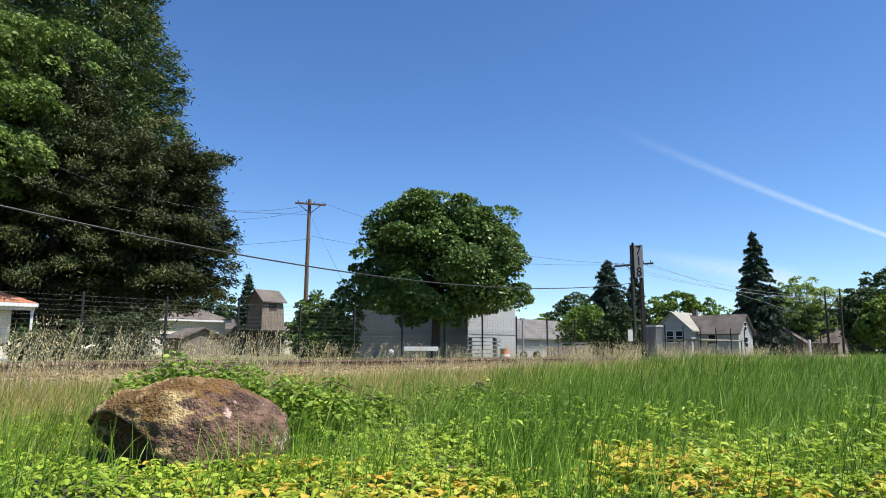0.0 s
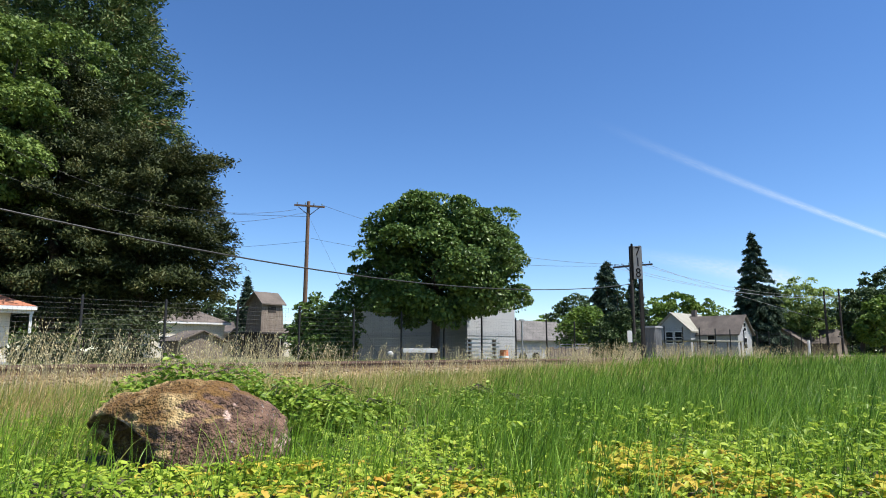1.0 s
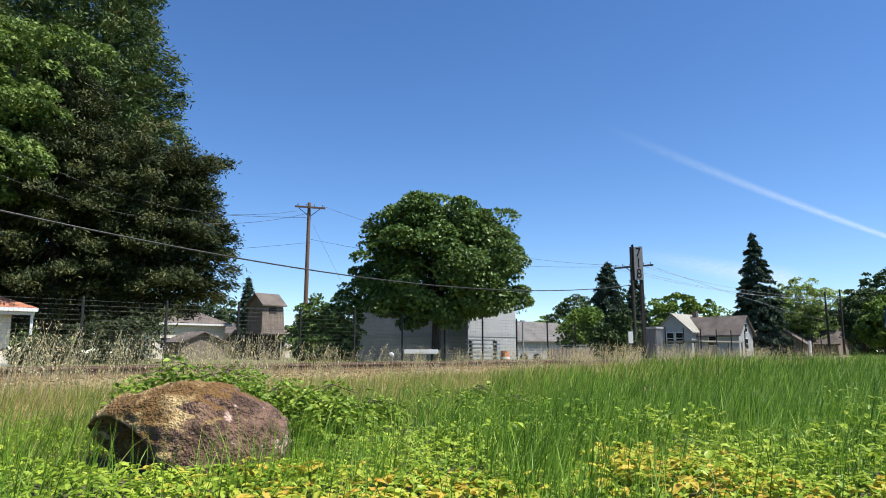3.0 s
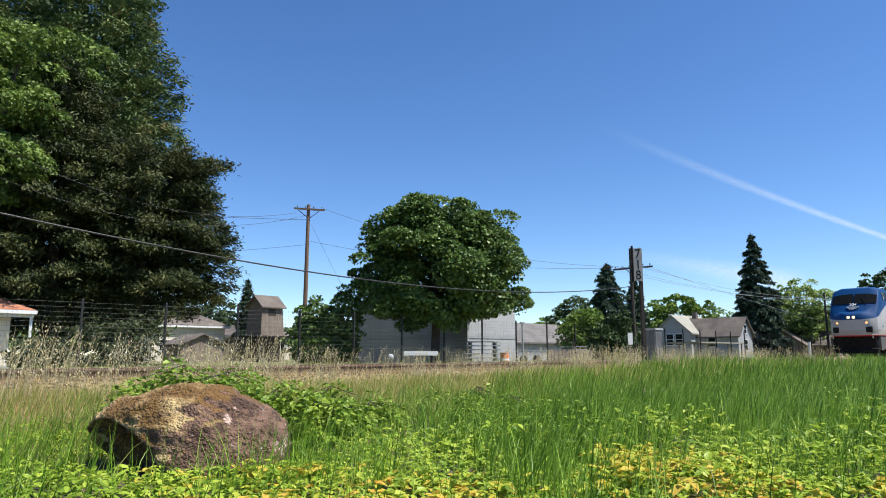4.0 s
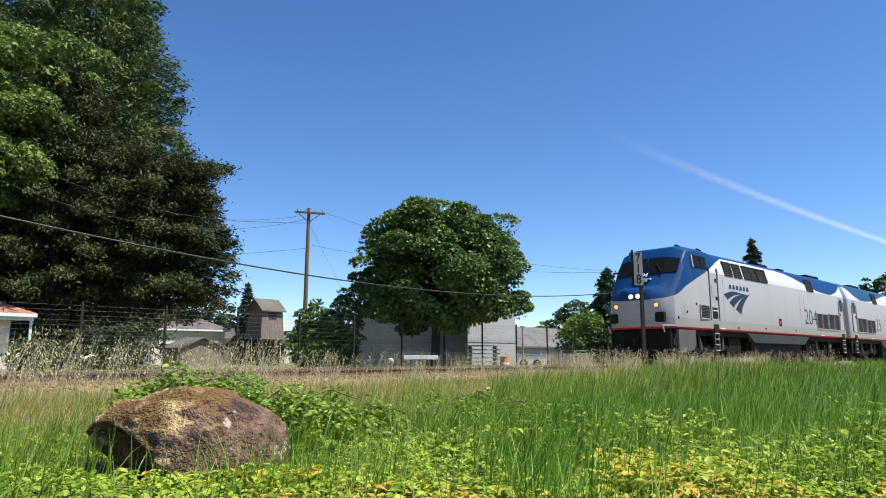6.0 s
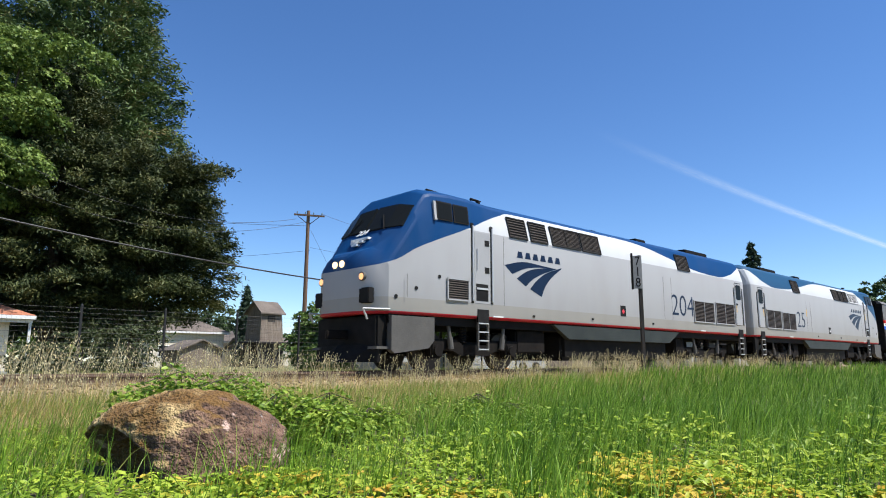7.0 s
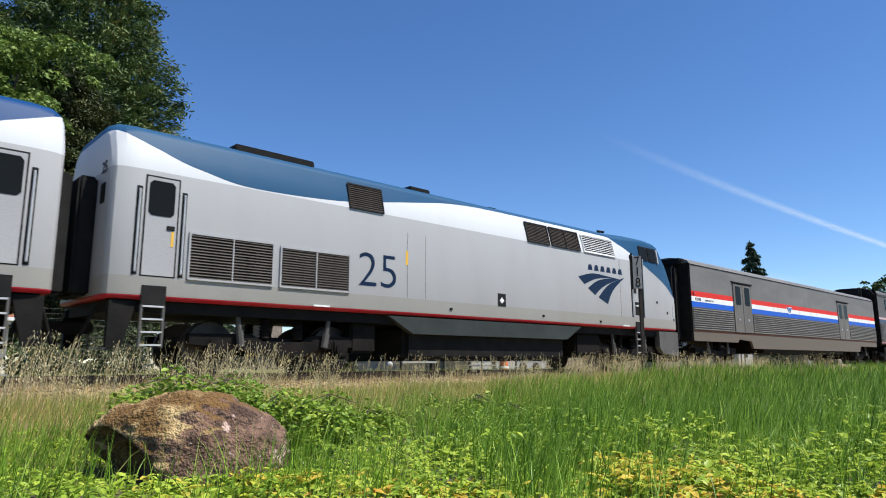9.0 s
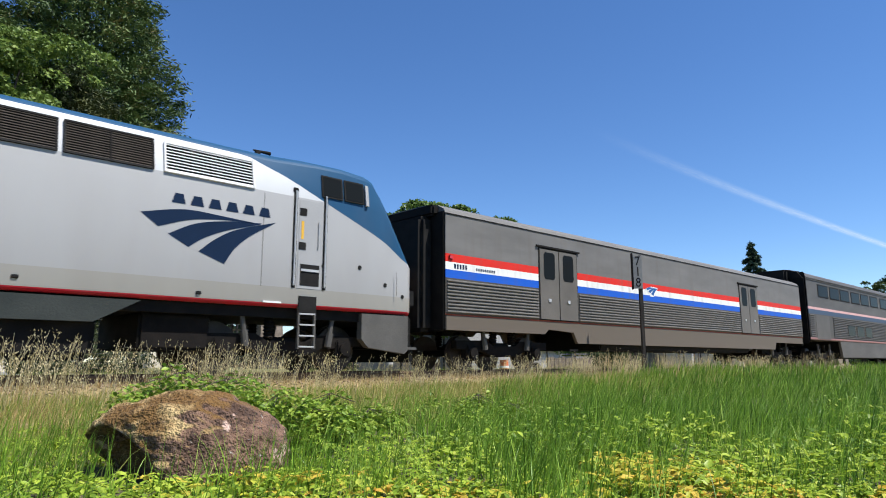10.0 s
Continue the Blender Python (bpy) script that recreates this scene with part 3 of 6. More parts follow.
opening(h, (73.4, 30.3, 1.1), 0.8, 1.1, "-y", M["white"])
opening(h, (71.6, 33.2, 1.5), 0.8, 1.0, "-x", M["white"])
part("chimney", box(73.9, 74.4, 36.0, 36.5, 4.4, 5.5, 0.02), M["shingle_brown"], h)
h = empty("carport", pose(0, 0, 0.05), "low carport with a pale flat roof beside the farmhouse", "carport")
part("roof", box(57.0, 66.5, 27.6, 31.4, 1.65, 1.80, 0.03), M["shingle_pale"], h)
for x in (57.2, 60.2, 63.3, 66.3):
    for y in (27.8, 31.2):
        part("post", box(x - 0.05, x + 0.05, y - 0.05, y + 0.05, 0, 1.65), M["old_wood"], h)
h = empty("barn", pose(0, 0, 0.05), "long low house with brown shingled gables", "house")
gable_wing(h, 88.5, 100, 29.5, 34, 1.9, 1.6, "x", M["old_wood"], M["shingle_brown"], 0.4)
gable_wing(h, 91.0, 95.0, 26.5, 30.5, 1.9, 1.5, "y", M["old_wood"], M["shingle_brown"], 0.4)

# ---- trackside things ----
h = empty("milepost", pose(18.06, 10.55, float(land(18.06, 10.55)), 0, 0, -43), "dark timber milepost with a narrow grey number board", "milepost")
part("post", box(0.02, 0.13, -0.02, 0.09, -0.3, 3.86, 0.015), M["dark_pole"], h)
M["board_grey"] = surface("number_board", (0.20, 0.195, 0.185), (0.28, 0.275, 0.265), 0.6, 0.0, 6, 60, 0.2)
bd = part("number_board", box(-0.15, 0.125, -0.055, -0.025, 2.82, 3.84, 0.008), M["board_grey"], h, "weathered grey number board")
for k, ch in enumerate("718"):
    hung("digit", lettering(ch, 0.40, 0.003, 0.85), M["black"], bd, at=pose(-0.01, -0.058, 3.66 - k * 0.33))
part("edge_strip", box(-0.19, -0.145, -0.05, 0.05, 2.80, 3.92, 0.005), M["black"], h)

h = empty("signal_cabinet", pose(30.1, 16.9, float(land(30.1, 16.9)), 0, 0, 0), "ribbed grey metal equipment cabinet beside the track", "cabinet")
M["cabinet"] = surface("dull_grey_paint", (0.13, 0.14, 0.145), (0.20, 0.205, 0.21), 0.7, 0.0, 2, 30, 0.3, 0.005, (3, 3, 0.4))
part("body", box(-0.32, 0.32, -0.26, 0.26, 0, 1.82, 0.02), M["cabinet"], h)
part("lid", box(-0.38, 0.38, -0.32, 0.32, 1.82, 1.92, 0.02), M["stucco"], h)
for k in range(7):
    part("rib", box(-0.30 + k * 0.09, -0.26 + k * 0.09, -0.28, -0.25, 0.05, 1.78), M["cabinet"], h)
    part("rib", box(-0.345, -0.31, -0.24 + k * 0.075, -0.205 + k * 0.075, 0.05, 1.78), M["cabinet"], h)
h = empty("trackside_sign", pose(29.3, 17.75, float(land(29.3, 17.75)), 0, 0, -43), "small plain white sign on a pale post", "sign")
part("post", box(-0.04, 0.04, -0.03, 0.03, 0, 1.2), M["old_wood"], h)
part("panel", box(-0.12, 0.12, -0.05, -0.03, 1.12, 1.70, 0.01), M["white"], h)
h = empty("marker_post", pose(54.3, 17.7, 0.05), "short white marker post beyond the track", "post")
part("shaft", tube((0, 0, 0), (0, 0, 1.6), 0.10, 0.09, 10), M["white"], h)
h = empty("thin_post", pose(30.8, 25.97, 0.1), "thin pale steel post by the fence", "post")
part("shaft", tube((0, 0, 0), (0, 0, 2.5), 0.06, 0.055, 8), M["zinc"], h)
part("cap", box(-0.2, 0.2, -0.05, 0.05, 2.5, 2.62, 0.02), M["zinc"], h)

h = empty("bench", pose(18.4, 21.1, 0.12, 0, 0, -43), "low white painted plank bench beyond the track", "bench")
part("plank", box(-0.72, 0.72, -0.16, 0.16, 0.62, 0.80, 0.015), M["white"], h)
for x in (-0.55, 0.55):
    part("leg", box(x - 0.05, x + 0.05, -0.12, 0.12, 0, 0.62, 0.01), M["old_wood"], h)
bm = bmesh.new()
bmesh.ops.create_uvsphere(bm, u_segments=20, v_segments=12, radius=0.13, matrix=Matrix.Translation((0, 0, 0.56)))
h = empty("ball_marker", pose(17.5, 22.0, 0.12), "pale round marker on a short stake", "marker")
part("ball", bm, M["stucco"], h, smooth=True)
part("stake", tube((0, 0, 0), (0, 0, 0.45), 0.03, n=6), M["old_wood"], h)
h = empty("board_stack", pose(29.3, 27.9, 0.12, 0, 0, -25), "stack of pale boards on bearers by the workshop", "lumber")
rb = random.Random(3)
for k in range(6):
    z = 0.18 + k * 0.24
    part("board", box(-1.05 + rb.uniform(-0.1, 0.1), 1.05 + rb.uniform(-0.1, 0.1), -0.25, 0.25, z, z + 0.07, 0.01), M["white"], h, at=pose(0, rb.uniform(-0.05, 0.05), 0, 0, 0, rb.uniform(-3, 3)))
    for x in (-0.8, 0.8):
        part("bearer", box(x - 0.05, x + 0.05, -0.2, 0.2, z - 0.17, z), M["old_wood"], h)
M["orange"] = surface("orange_plastic", (0.60, 0.16, 0.05), (0.68, 0.22, 0.08), 0.6, 0.0, 4, 40, 0.1)
h = empty("traffic_barrel", pose(28.6, 25.5, 0.12), "faded orange plastic barrel beside the fence", "barrel")
part("drum", tube((0, 0, 0), (0, 0, 0.75), 0.28, 0.24, 16), M["orange"], h)
part("band", tube((0, 0, 0.3), (0, 0, 0.42), 0.275, 0.268, 16), M["white"], h)
h = empty("plank_fence", pose(0, 0, 0.1), "low weathered grey plank fence behind the mesh", "fence")
for i in range(22):
    x = 36.0 + i * 0.42
    part("plank", box(x, x + 0.38, 28.2, 28.24, 0, 0.95 + 0.06 * math.sin(i * 2.1), 0.006), M["old_wood"], h)
for z in (0.25, 0.75):
    part("rail", box(36, 45.2, 28.24, 28.30, z, z + 0.08), M["old_wood"], h)
for x0, y0, l, z, lab in ((35.0, 30.5, 4.2, 0.75, "pale boat trailer frame parked behind the fence"), (41.0, 29.6, 4.0, 1.05, "pale flat utility trailer parked behind the fence")):
    h = empty("trailer", pose(x0, y0, 0.1, 0, 0, -8), lab, "trailer")
    part("bed", box(0, l, 0, 1.4, z - 0.14, z, 0.02), M["zinc"], h)
    for s in (0.0, 1.4):
        part("wheel", tube((l * 0.55, s - 0.1, 0.3), (l * 0.55, s + 0.1, 0.3), 0.3, n=16), M["rubber"], h)
        part("side_rail", box(0, l, s - 0.03, s + 0.03, z + 0.15, z + 0.21), M["zinc"], h)
        part("upright", box(0, 0.06, s - 0.03, s + 0.03, z, z + 0.2), M["zinc"], h)
        part("upright", box(l - 0.06, l, s - 0.03, s + 0.03, z, z + 0.2), M["zinc"], h)
    part("leg", box(0.1, 0.2, 0.65, 0.75, 0, z - 0.14), M["zinc"], h)

# heap of reddish rubble beside the track
v, f = [], []
rk = np.random.default_rng(9)
M["rubble"] = leafy("rubble", [(0.20, 0.13, 0.10), (0.30, 0.20, 0.16), (0.36, 0.27, 0.22)], 0.95, 0.0, 2)
k = 900
a, r = rk.uniform(0, math.tau, k), np.sqrt(rk.uniform(0, 1, k))
hx, hy = 35.6 + np.cos(a) * r * 1.25, 10.2 + np.sin(a) * r * 0.8
tri = np.array([(0, 2, 4), (2, 1, 4), (1, 3, 4), (3, 0, 4), (2, 0, 5), (1, 2, 5), (3, 1, 5), (0, 3, 5)])
base = np.array([(1, 0, 0), (-1, 0, 0), (0, 1, 0), (0, -1, 0), (0, 0, 1), (0, 0, -1)], float)
pts = base[None] * rk.uniform(0.05, 0.13, (k, 6, 1)) + rk.normal(0, 0.015, (k, 6, 3)) + np.stack([hx, hy, land(hx, hy) + 0.34 * (1 - r ** 1.6) + 0.02], -1)[:, None]
heap = raw("rubble_heap", pts.reshape(-1, 3), (tri[None] + 6 * np.arange(k)[:, None, None]).reshape(-1, 3), M["rubble"])
tagged(heap, "low heap of reddish rubble beside the track", "rubble", kind="stuff")

# contrail: a long thin streak of ice cloud, very high up
def cloud_material():
    m, t, s = nodes_of("ice_cloud")
    co = t.nodes.new("ShaderNodeTexCoord")
    xyz = t.nodes.new("ShaderNodeSeparateXYZ")
    t.links.new(co.outputs["UV"], xyz.inputs[0])
    d = t.nodes.new("ShaderNodeMath")
    d.operation = "PINGPONG"
    d.inputs[1].default_value = 0.5
    t.links.new(xyz.outputs["Y"], d.inputs[0])
    r = t.nodes.new("ShaderNodeMapRange")
    r.interpolation_type = "SMOOTHSTEP"
    r.inputs["From Min"].default_value, r.inputs["From Max"].default_value = 0.0, 0.5
    t.links.new(d.outputs[0], r.inputs["Value"])
    e = t.nodes.new("ShaderNodeMapRange")
    e.interpolation_type = "SMOOTHSTEP"
    e.inputs["From Min"].default_value, e.inputs["From Max"].default_value, e.inputs["To Max"].default_value = 0.05, 1.0, 0.75
    t.links.new(xyz.outputs["X"], e.inputs["Value"])
    g = t.nodes.new("ShaderNodeMath")
    g.operation = "MULTIPLY"
    t.links.new(r.outputs["Result"], g.inputs[0])
    far = t.nodes.new("ShaderNodeMapRange")
    far.interpolation_type = "SMOOTHSTEP"
    far.inputs["From Min"].default_value, far.inputs["From Max"].default_value = 1.0, 0.86
    t.links.new(xyz.outputs["X"], far.inputs["Value"])
    ends = t.nodes.new("ShaderNodeMath")
    ends.operation = "MULTIPLY"
    t.links.new(e.outputs["Result"], ends.inputs[0])
    t.links.new(far.outputs["Result"], ends.inputs[1])
    t.links.new(ends.outputs[0], g.inputs[1])
    w = t.nodes.new("ShaderNodeMath")
    w.operation = "MULTIPLY"
    t.links.new(g.outputs[0], w.inputs[0])
    nz = noise_fac(t, 14, 4, 0.1, 0.75, (3, 1, 1), "UV")
    t.links.new(nz, w.inputs[1])
    tp = t.nodes.new("ShaderNodeBsdfTransparent")
    # emission stands in for the sunlight that the ice would scatter
    em = t.nodes.new("ShaderNodeEmission")
    em.inputs["Color"].default_value, em.inputs["Strength"].default_value = (0.80, 0.90, 1.0, 1), 0.7
    mx = t.nodes.new("ShaderNodeMixShader")
    t.links.new(w.outputs[0], mx.inputs[0])
    t.links.new(tp.outputs[0], mx.inputs[1])
    t.links.new(em.outputs[0], mx.inputs[2])
    t.links.new(mx.outputs[0], t.nodes["Material Output"].inputs["Surface"])
    return m


def cloud_streak(name, a, b, wa, wb, bow, label):
    a, b = Vector(a), Vector(b)
    side = (b - a).cross(a).normalized()
    bm = bmesh.new()
    uv = bm.loops.layers.uv.new("UVMap")
    rows = []
    for i in range(25):
        t = i / 24
        c = a.lerp(b, t) - side * bow * 4 * t * (1 - t)
        w = wa + (wb - wa) * t
        rows.append((bm.verts.new(c - side * w), bm.verts.new(c + side * w), t))
    for p, q in zip(rows, rows[1:]):
        fc = bm.faces.new((p[0], q[0], q[1], p[1]))
        for lp, c in zip(fc.loops, ((p[2], 0), (q[2], 0), (q[2], 1), (p[2], 1))):
            lp[uv].uv = c
    ob = part(name, bm, M["cloud"], None)
    ob.visible_shadow = False
    return tagged(ob, label, "cloud", kind="structure")


M["cloud"] = cloud_material()
cloud_streak("contrail", (2460, 1810, 1165), (3758, 600, 433), 40, 13, 26, "thin white contrail across the clear sky")
cloud_streak("cirrus", (2722, 1865, 525), (3190, 1000, 290), 30, 85, 0, "faint feathered patch of thin high cloud")


# ---- trees ----
M["bark"] = surface("bark", (0.05, 0.037, 0.028), (0.11, 0.085, 0.065), 0.95, 0.0, 3, 18, 0.8, 0.03, (3, 3, 0.6))
M["maple_leaf"] = leafy("maple_leaves", [(0.026, 0.052, 0.014), (0.064, 0.114, 0.026), (0.125, 0.195, 0.046), (0.24, 0.32, 0.095)], 0.38, 0.25, 1.0, 0.5)
M["broad_leaf"] = leafy("broad_leaves", [(0.045, 0.092, 0.014), (0.10, 0.175, 0.026), (0.17, 0.25, 0.040), (0.24, 0.32, 0.065)], 0.5, 0.25, 0.3)
M["linden_leaf"] = leafy("linden_leaves", [(0.040, 0.075, 0.018), (0.10, 0.16, 0.034), (0.19, 0.27, 0.060), (0.31, 0.38, 0.11)], 0.5, 0.28, 0.8, 0.45)
M["light_leaf"] = leafy("light_leaves", [(0.11, 0.17, 0.04), (0.21, 0.29, 0.07), (0.33, 0.41, 0.12), (0.46, 0.52, 0.19)], 0.5, 0.35, 0.5)
M["dark_leaf"] = leafy("dark_leaves", [(0.020, 0.040, 0.016), (0.044, 0.076, 0.026), (0.078, 0.122, 0.040), (0.12, 0.165, 0.062)], 0.5, 0.15, 0.3)
M["cedar_spray"] = leafy("cedar_sprays", [(0.008, 0.014, 0.006), (0.026, 0.040, 0.012), (0.075, 0.090, 0.028), (0.16, 0.15, 0.055)], 0.6, 0.12, 0.75, 0.35)
M["sequoia_spray"] = leafy("sequoia_sprays", [(0.014, 0.030, 0.012), (0.045, 0.080, 0.024), (0.105, 0.160, 0.045), (0.24, 0.17, 0.075)], 0.6, 0.12, 0.55, 0.35)
M["fir_needle"] = leafy("fir_needles", [(0.016, 0.034, 0.022), (0.042, 0.074, 0.042), (0.095, 0.135, 0.078)], 0.6, 0.1, 0.8, 0.5)
M["hedge_leaf"] = leafy("hedge_leaves", [(0.022, 0.036, 0.014), (0.045, 0.066, 0.024), (0.085, 0.10, 0.045), (0.20, 0.19, 0.11)], 0.6, 0.2, 0.8)


def unit(v):
    return v / np.maximum(np.linalg.norm(v, axis=-1, keepdims=True), 1e-6)


def leaf_cloud(pos, out, size, rg, long=1.5, droop=0.3, loose=0.7, thin=0.5, face=None, flutter=0.4):
    """Folded four-cornered leaves at pos that lean along out and turn their blades to face; arrays of corners and triangles."""
    n = len(pos)
    ax = unit(out + rg.normal(0, loose, (n, 3)) + np.array([0, 0, -droop]))
    if face is None:
        side = unit(np.cross(ax, rg.normal(0, 1, (n, 3))))
    else:
        side = unit(np.cross(unit(face + rg.normal(0, flutter, (n, 3))), ax))
    nor = np.cross(ax, side)
    s = (size * rg.uniform(0.6, 1.3, n))[:, None]
    a = pos - ax * s * long * 0.5
    b = pos + ax * s * long * 0.5
    c = pos + side * s * thin + nor * s * 0.16
    d = pos - side * s * thin + nor * s * 0.16
    v = np.stack([a, c, b, d], 1).reshape(-1, 3)
    k = 4 * np.arange(n)[:, None, None]
    return v, (np.array([(0, 1, 2), (0, 2, 3)])[None] + k).reshape(-1, 3)


def broad_tree(name, x, y, z, lobes, trunk_r, clumps, leaves, size, material, label, seed, category="tree", clump_r=0.55, limbs=7, hollow=0.55, droop=0.35):
    """A tree: trunk and limbs, and a crown of leaf clumps set over uneven lobes. lobes: (dx, dy, height, rx, ry, rz)."""
    rg = np.random.default_rng(seed)
    ob = empty(name, pose(x, y, z), label, category)
    lobes = np.array(lobes, float)
    mid = lobes[:, :3].mean(0)
    top = lobes[:, 2].max()
    b = tube((0, 0, -0.2), (mid[0] * 0.2, mid[1] * 0.2, mid[2] * 0.45), trunk_r, trunk_r * 0.75, 10)
    tube((mid[0] * 0.2, mid[1] * 0.2, mid[2] * 0.44), (mid[0] * 0.6, mid[1] * 0.6, top), trunk_r * 0.75, trunk_r * 0.2, 8, b)
    part("trunk", b, M["bark"], ob)
    for k in range(limbs):
        lb = lobes[k % len(lobes)]
        a = rg.uniform(0, math.tau)
        tip = lb[:3] + np.array([math.cos(a) * lb[3], math.sin(a) * lb[4], rg.uniform(-0.3, 0.6) * lb[5]]) * 0.75
        st = np.array([mid[0] * 0.2, mid[1] * 0.2, mid[2] * rg.uniform(0.35, 0.75)])
        kn = (st + tip) / 2 + np.array([0, 0, 0.25])
        b = tube(st, kn, trunk_r * 0.42, trunk_r * 0.25, 6)
        tube(kn, tip, trunk_r * 0.25, trunk_r * 0.07, 6, b)
        part("limb", b, M["bark"], ob)
    w = lobes[:, 3] * lobes[:, 4] * lobes[:, 5]
    pick = rg.choice(len(lobes), clumps, p=w / w.sum())
    d = unit(rg.normal(0, 1, (clumps, 3)))
    rad = rg.uniform(hollow, 1.0, clumps) ** 0.6
    bump = 1 + 0.17 * np.sin(d[:, 0] * 5 + pick) * np.cos(d[:, 2] * 6 + pick * 2) + rg.normal(0, 0.06, clumps)
    cen = lobes[pick, :3] + d * lobes[pick, 3:] * (rad * bump)[:, None]
    per = max(1, leaves // clumps)
    cid = np.repeat(np.arange(clumps), per)
    cr = clump_r * rg.uniform(0.6, 1.35, clumps)
    # each clump is a drooping dome of leaves over a shaded hollow
    e = unit(rg.normal(0, 1, (len(cid), 3)) + d[cid] * 0.5 + np.array([0, 0, 0.45]))
    off = e * (rg.uniform(0.25, 1, len(cid)) ** 0.4 * cr[cid])[:, None] * np.array([1.2, 1.2, 0.66])
    pos = cen[cid] + off
    out = e * 0.7 + d[cid] * 0.5
    v, f = leaf_cloud(pos, out, size, rg, 1.4, droop, face=e * 0.6 + d[cid] * 0.4 + np.array([0, 0, 0.55]), flutter=0.45)
    cr = raw("crown", v, f, material, ob)
    return ob


def conifer(name, x, y, z, height, shape, trunk_r, tiers, sprays, size, material, label, seed, start=0.08, droop=0.5, up=0.0, tuft=0.0, ragged=0.2):
    """A conifer: a straight trunk and whorls of boughs set with needle sprays; shape: (share of height, bough length)."""
    rg = np.random.default_rng(seed)
    ob = empty(name, pose(x, y, z), label, "tree")
    part("trunk", tube((0, 0, -0.2), (0, 0, height * 0.97), trunk_r, trunk_r * 0.08, 12), M["bark"], ob)
    hs, ls = [s[0] for s in shape], [s[1] for s in shape]
    boughs = []
    for i in range(tiers):
        t = start + (1 - start) * (i / tiers) ** 0.95
        L = np.interp(t, hs, ls)
        k = max(5, int(5 + L * 2.2))
        for j in range(k):
            a = math.tau * (j + rg.uniform(-0.4, 0.4)) / k + i * 1.3
            boughs.append((t * height + rg.normal(0, 0.35 * height / tiers), a, L * rg.uniform(1 - ragged * 1.6, 1 + ragged * 0.6)))
    bo = np.array(boughs)
    wt = bo[:, 2] + 0.3
    cid = rg.choice(len(bo), sprays, p=wt / wt.sum())
    u = rg.uniform(0.15, 1.0, sprays) ** 0.7
    if tuft:
        u = rg.choice([0.5, 0.76, 1.0], sprays, p=[0.22, 0.33, 0.45]) + rg.normal(0, 0.03, sprays)
    L = bo[cid, 2]
    r = u * L
    ca, sa = np.cos(bo[cid, 1]), np.sin(bo[cid, 1])
    wide = rg.normal(0, 0.10, sprays) * L * (1.1 - u * 0.6)
    zz = bo[cid, 0] + up * r - droop * 0.28 * r * u + rg.normal(0, 0.06, sprays) * (0.6 + L * 0.25)
    if tuft:
        zz = bo[cid, 0] + up * r - droop * 0.28 * r * u
        wide = 0 * wide
    pos = np.stack([ca * r - sa * wide, sa * r + ca * wide, zz], -1)
    if tuft:
        pos = pos + rg.normal(0, 1, (sprays, 3)) * tuft * np.array([1.0, 1.0, 0.6])
    out = np.stack([ca, sa, np.full(sprays, up - droop * 0.5)], -1)
    v, f = leaf_cloud(pos, out, size * (0.84 if tuft else 1.2), rg, 2.1 if tuft else 2.6, droop * 0.4, 0.65, 0.30 if tuft else 0.28, out * 0.4 + np.array([0, 0, 0.8]), 0.6)
    raw("crown", v, f, material, ob)
    for z0, a, l in boughs[:: max(1, len(boughs) // 30)]:
        part("bough", tube((0, 0, z0), (math.cos(a) * l * 0.8, math.sin(a) * l * 0.8, z0 + up * l * 0.8 - droop * 0.15 * l), trunk_r * 0.14, 0.02, 5), M["bark"], ob)
    return ob


# the spreading maple at the workshop
broad_tree("maple_tree", 25.65, 28.15, 0.05, [(1.3, -1.2, 7.3, 2.1, 2.1, 1.8), (-1.4, 1.3, 7.2, 1.7, 1.7, 1.7), (2.8, -2.6, 4.3, 1.5, 1.5, 1.3), (0, 0, 5.7, 3.7, 3.7, 3.2), (-2.4, 2.2, 5.6, 1.7, 1.7, 1.7), (2.2, -2.0, 5.9, 1.9, 1.9, 1.9), (-0.9, 0.8, 7.9, 2.2, 2.2, 1.9), (1.6, -1.5, 6.4, 2.4, 2.4, 2.4), (-1.9, 1.7, 4.4, 1.7, 1.7, 1.4), (2.6, -2.4, 3.9, 1.8, 1.8, 1.4),
           (0.6, -0.6, 8.2, 2.0, 2.0, 1.7), (-0.9, -1.3, 4.3, 1.9, 1.9, 1.3), (2.0, 1.5, 4.6, 2.0, 2.0, 1.6), (1.0, -2.6, 4.0, 1.5, 1.5, 1.2), (-2.3, 2.1, 3.9, 1.4, 1.4, 1.0),
           (-0.6, 0.5, 9.5, 0.9, 0.9, 0.8), (0.9, -0.8, 9.4, 0.7, 0.7, 0.6), (-1.9, 1.7, 8.6, 0.8, 0.8, 0.8), (-3.1, 2.9, 6.1, 0.8, 0.8, 0.7), (2.6, -2.4, 7.3, 0.8, 0.8, 0.8)],
           0.30, 350, 86000, 0.158, M["maple_leaf"], "round spreading green maple behind the mesh fence", 11, clump_r=0.80, limbs=10, hollow=0.72)

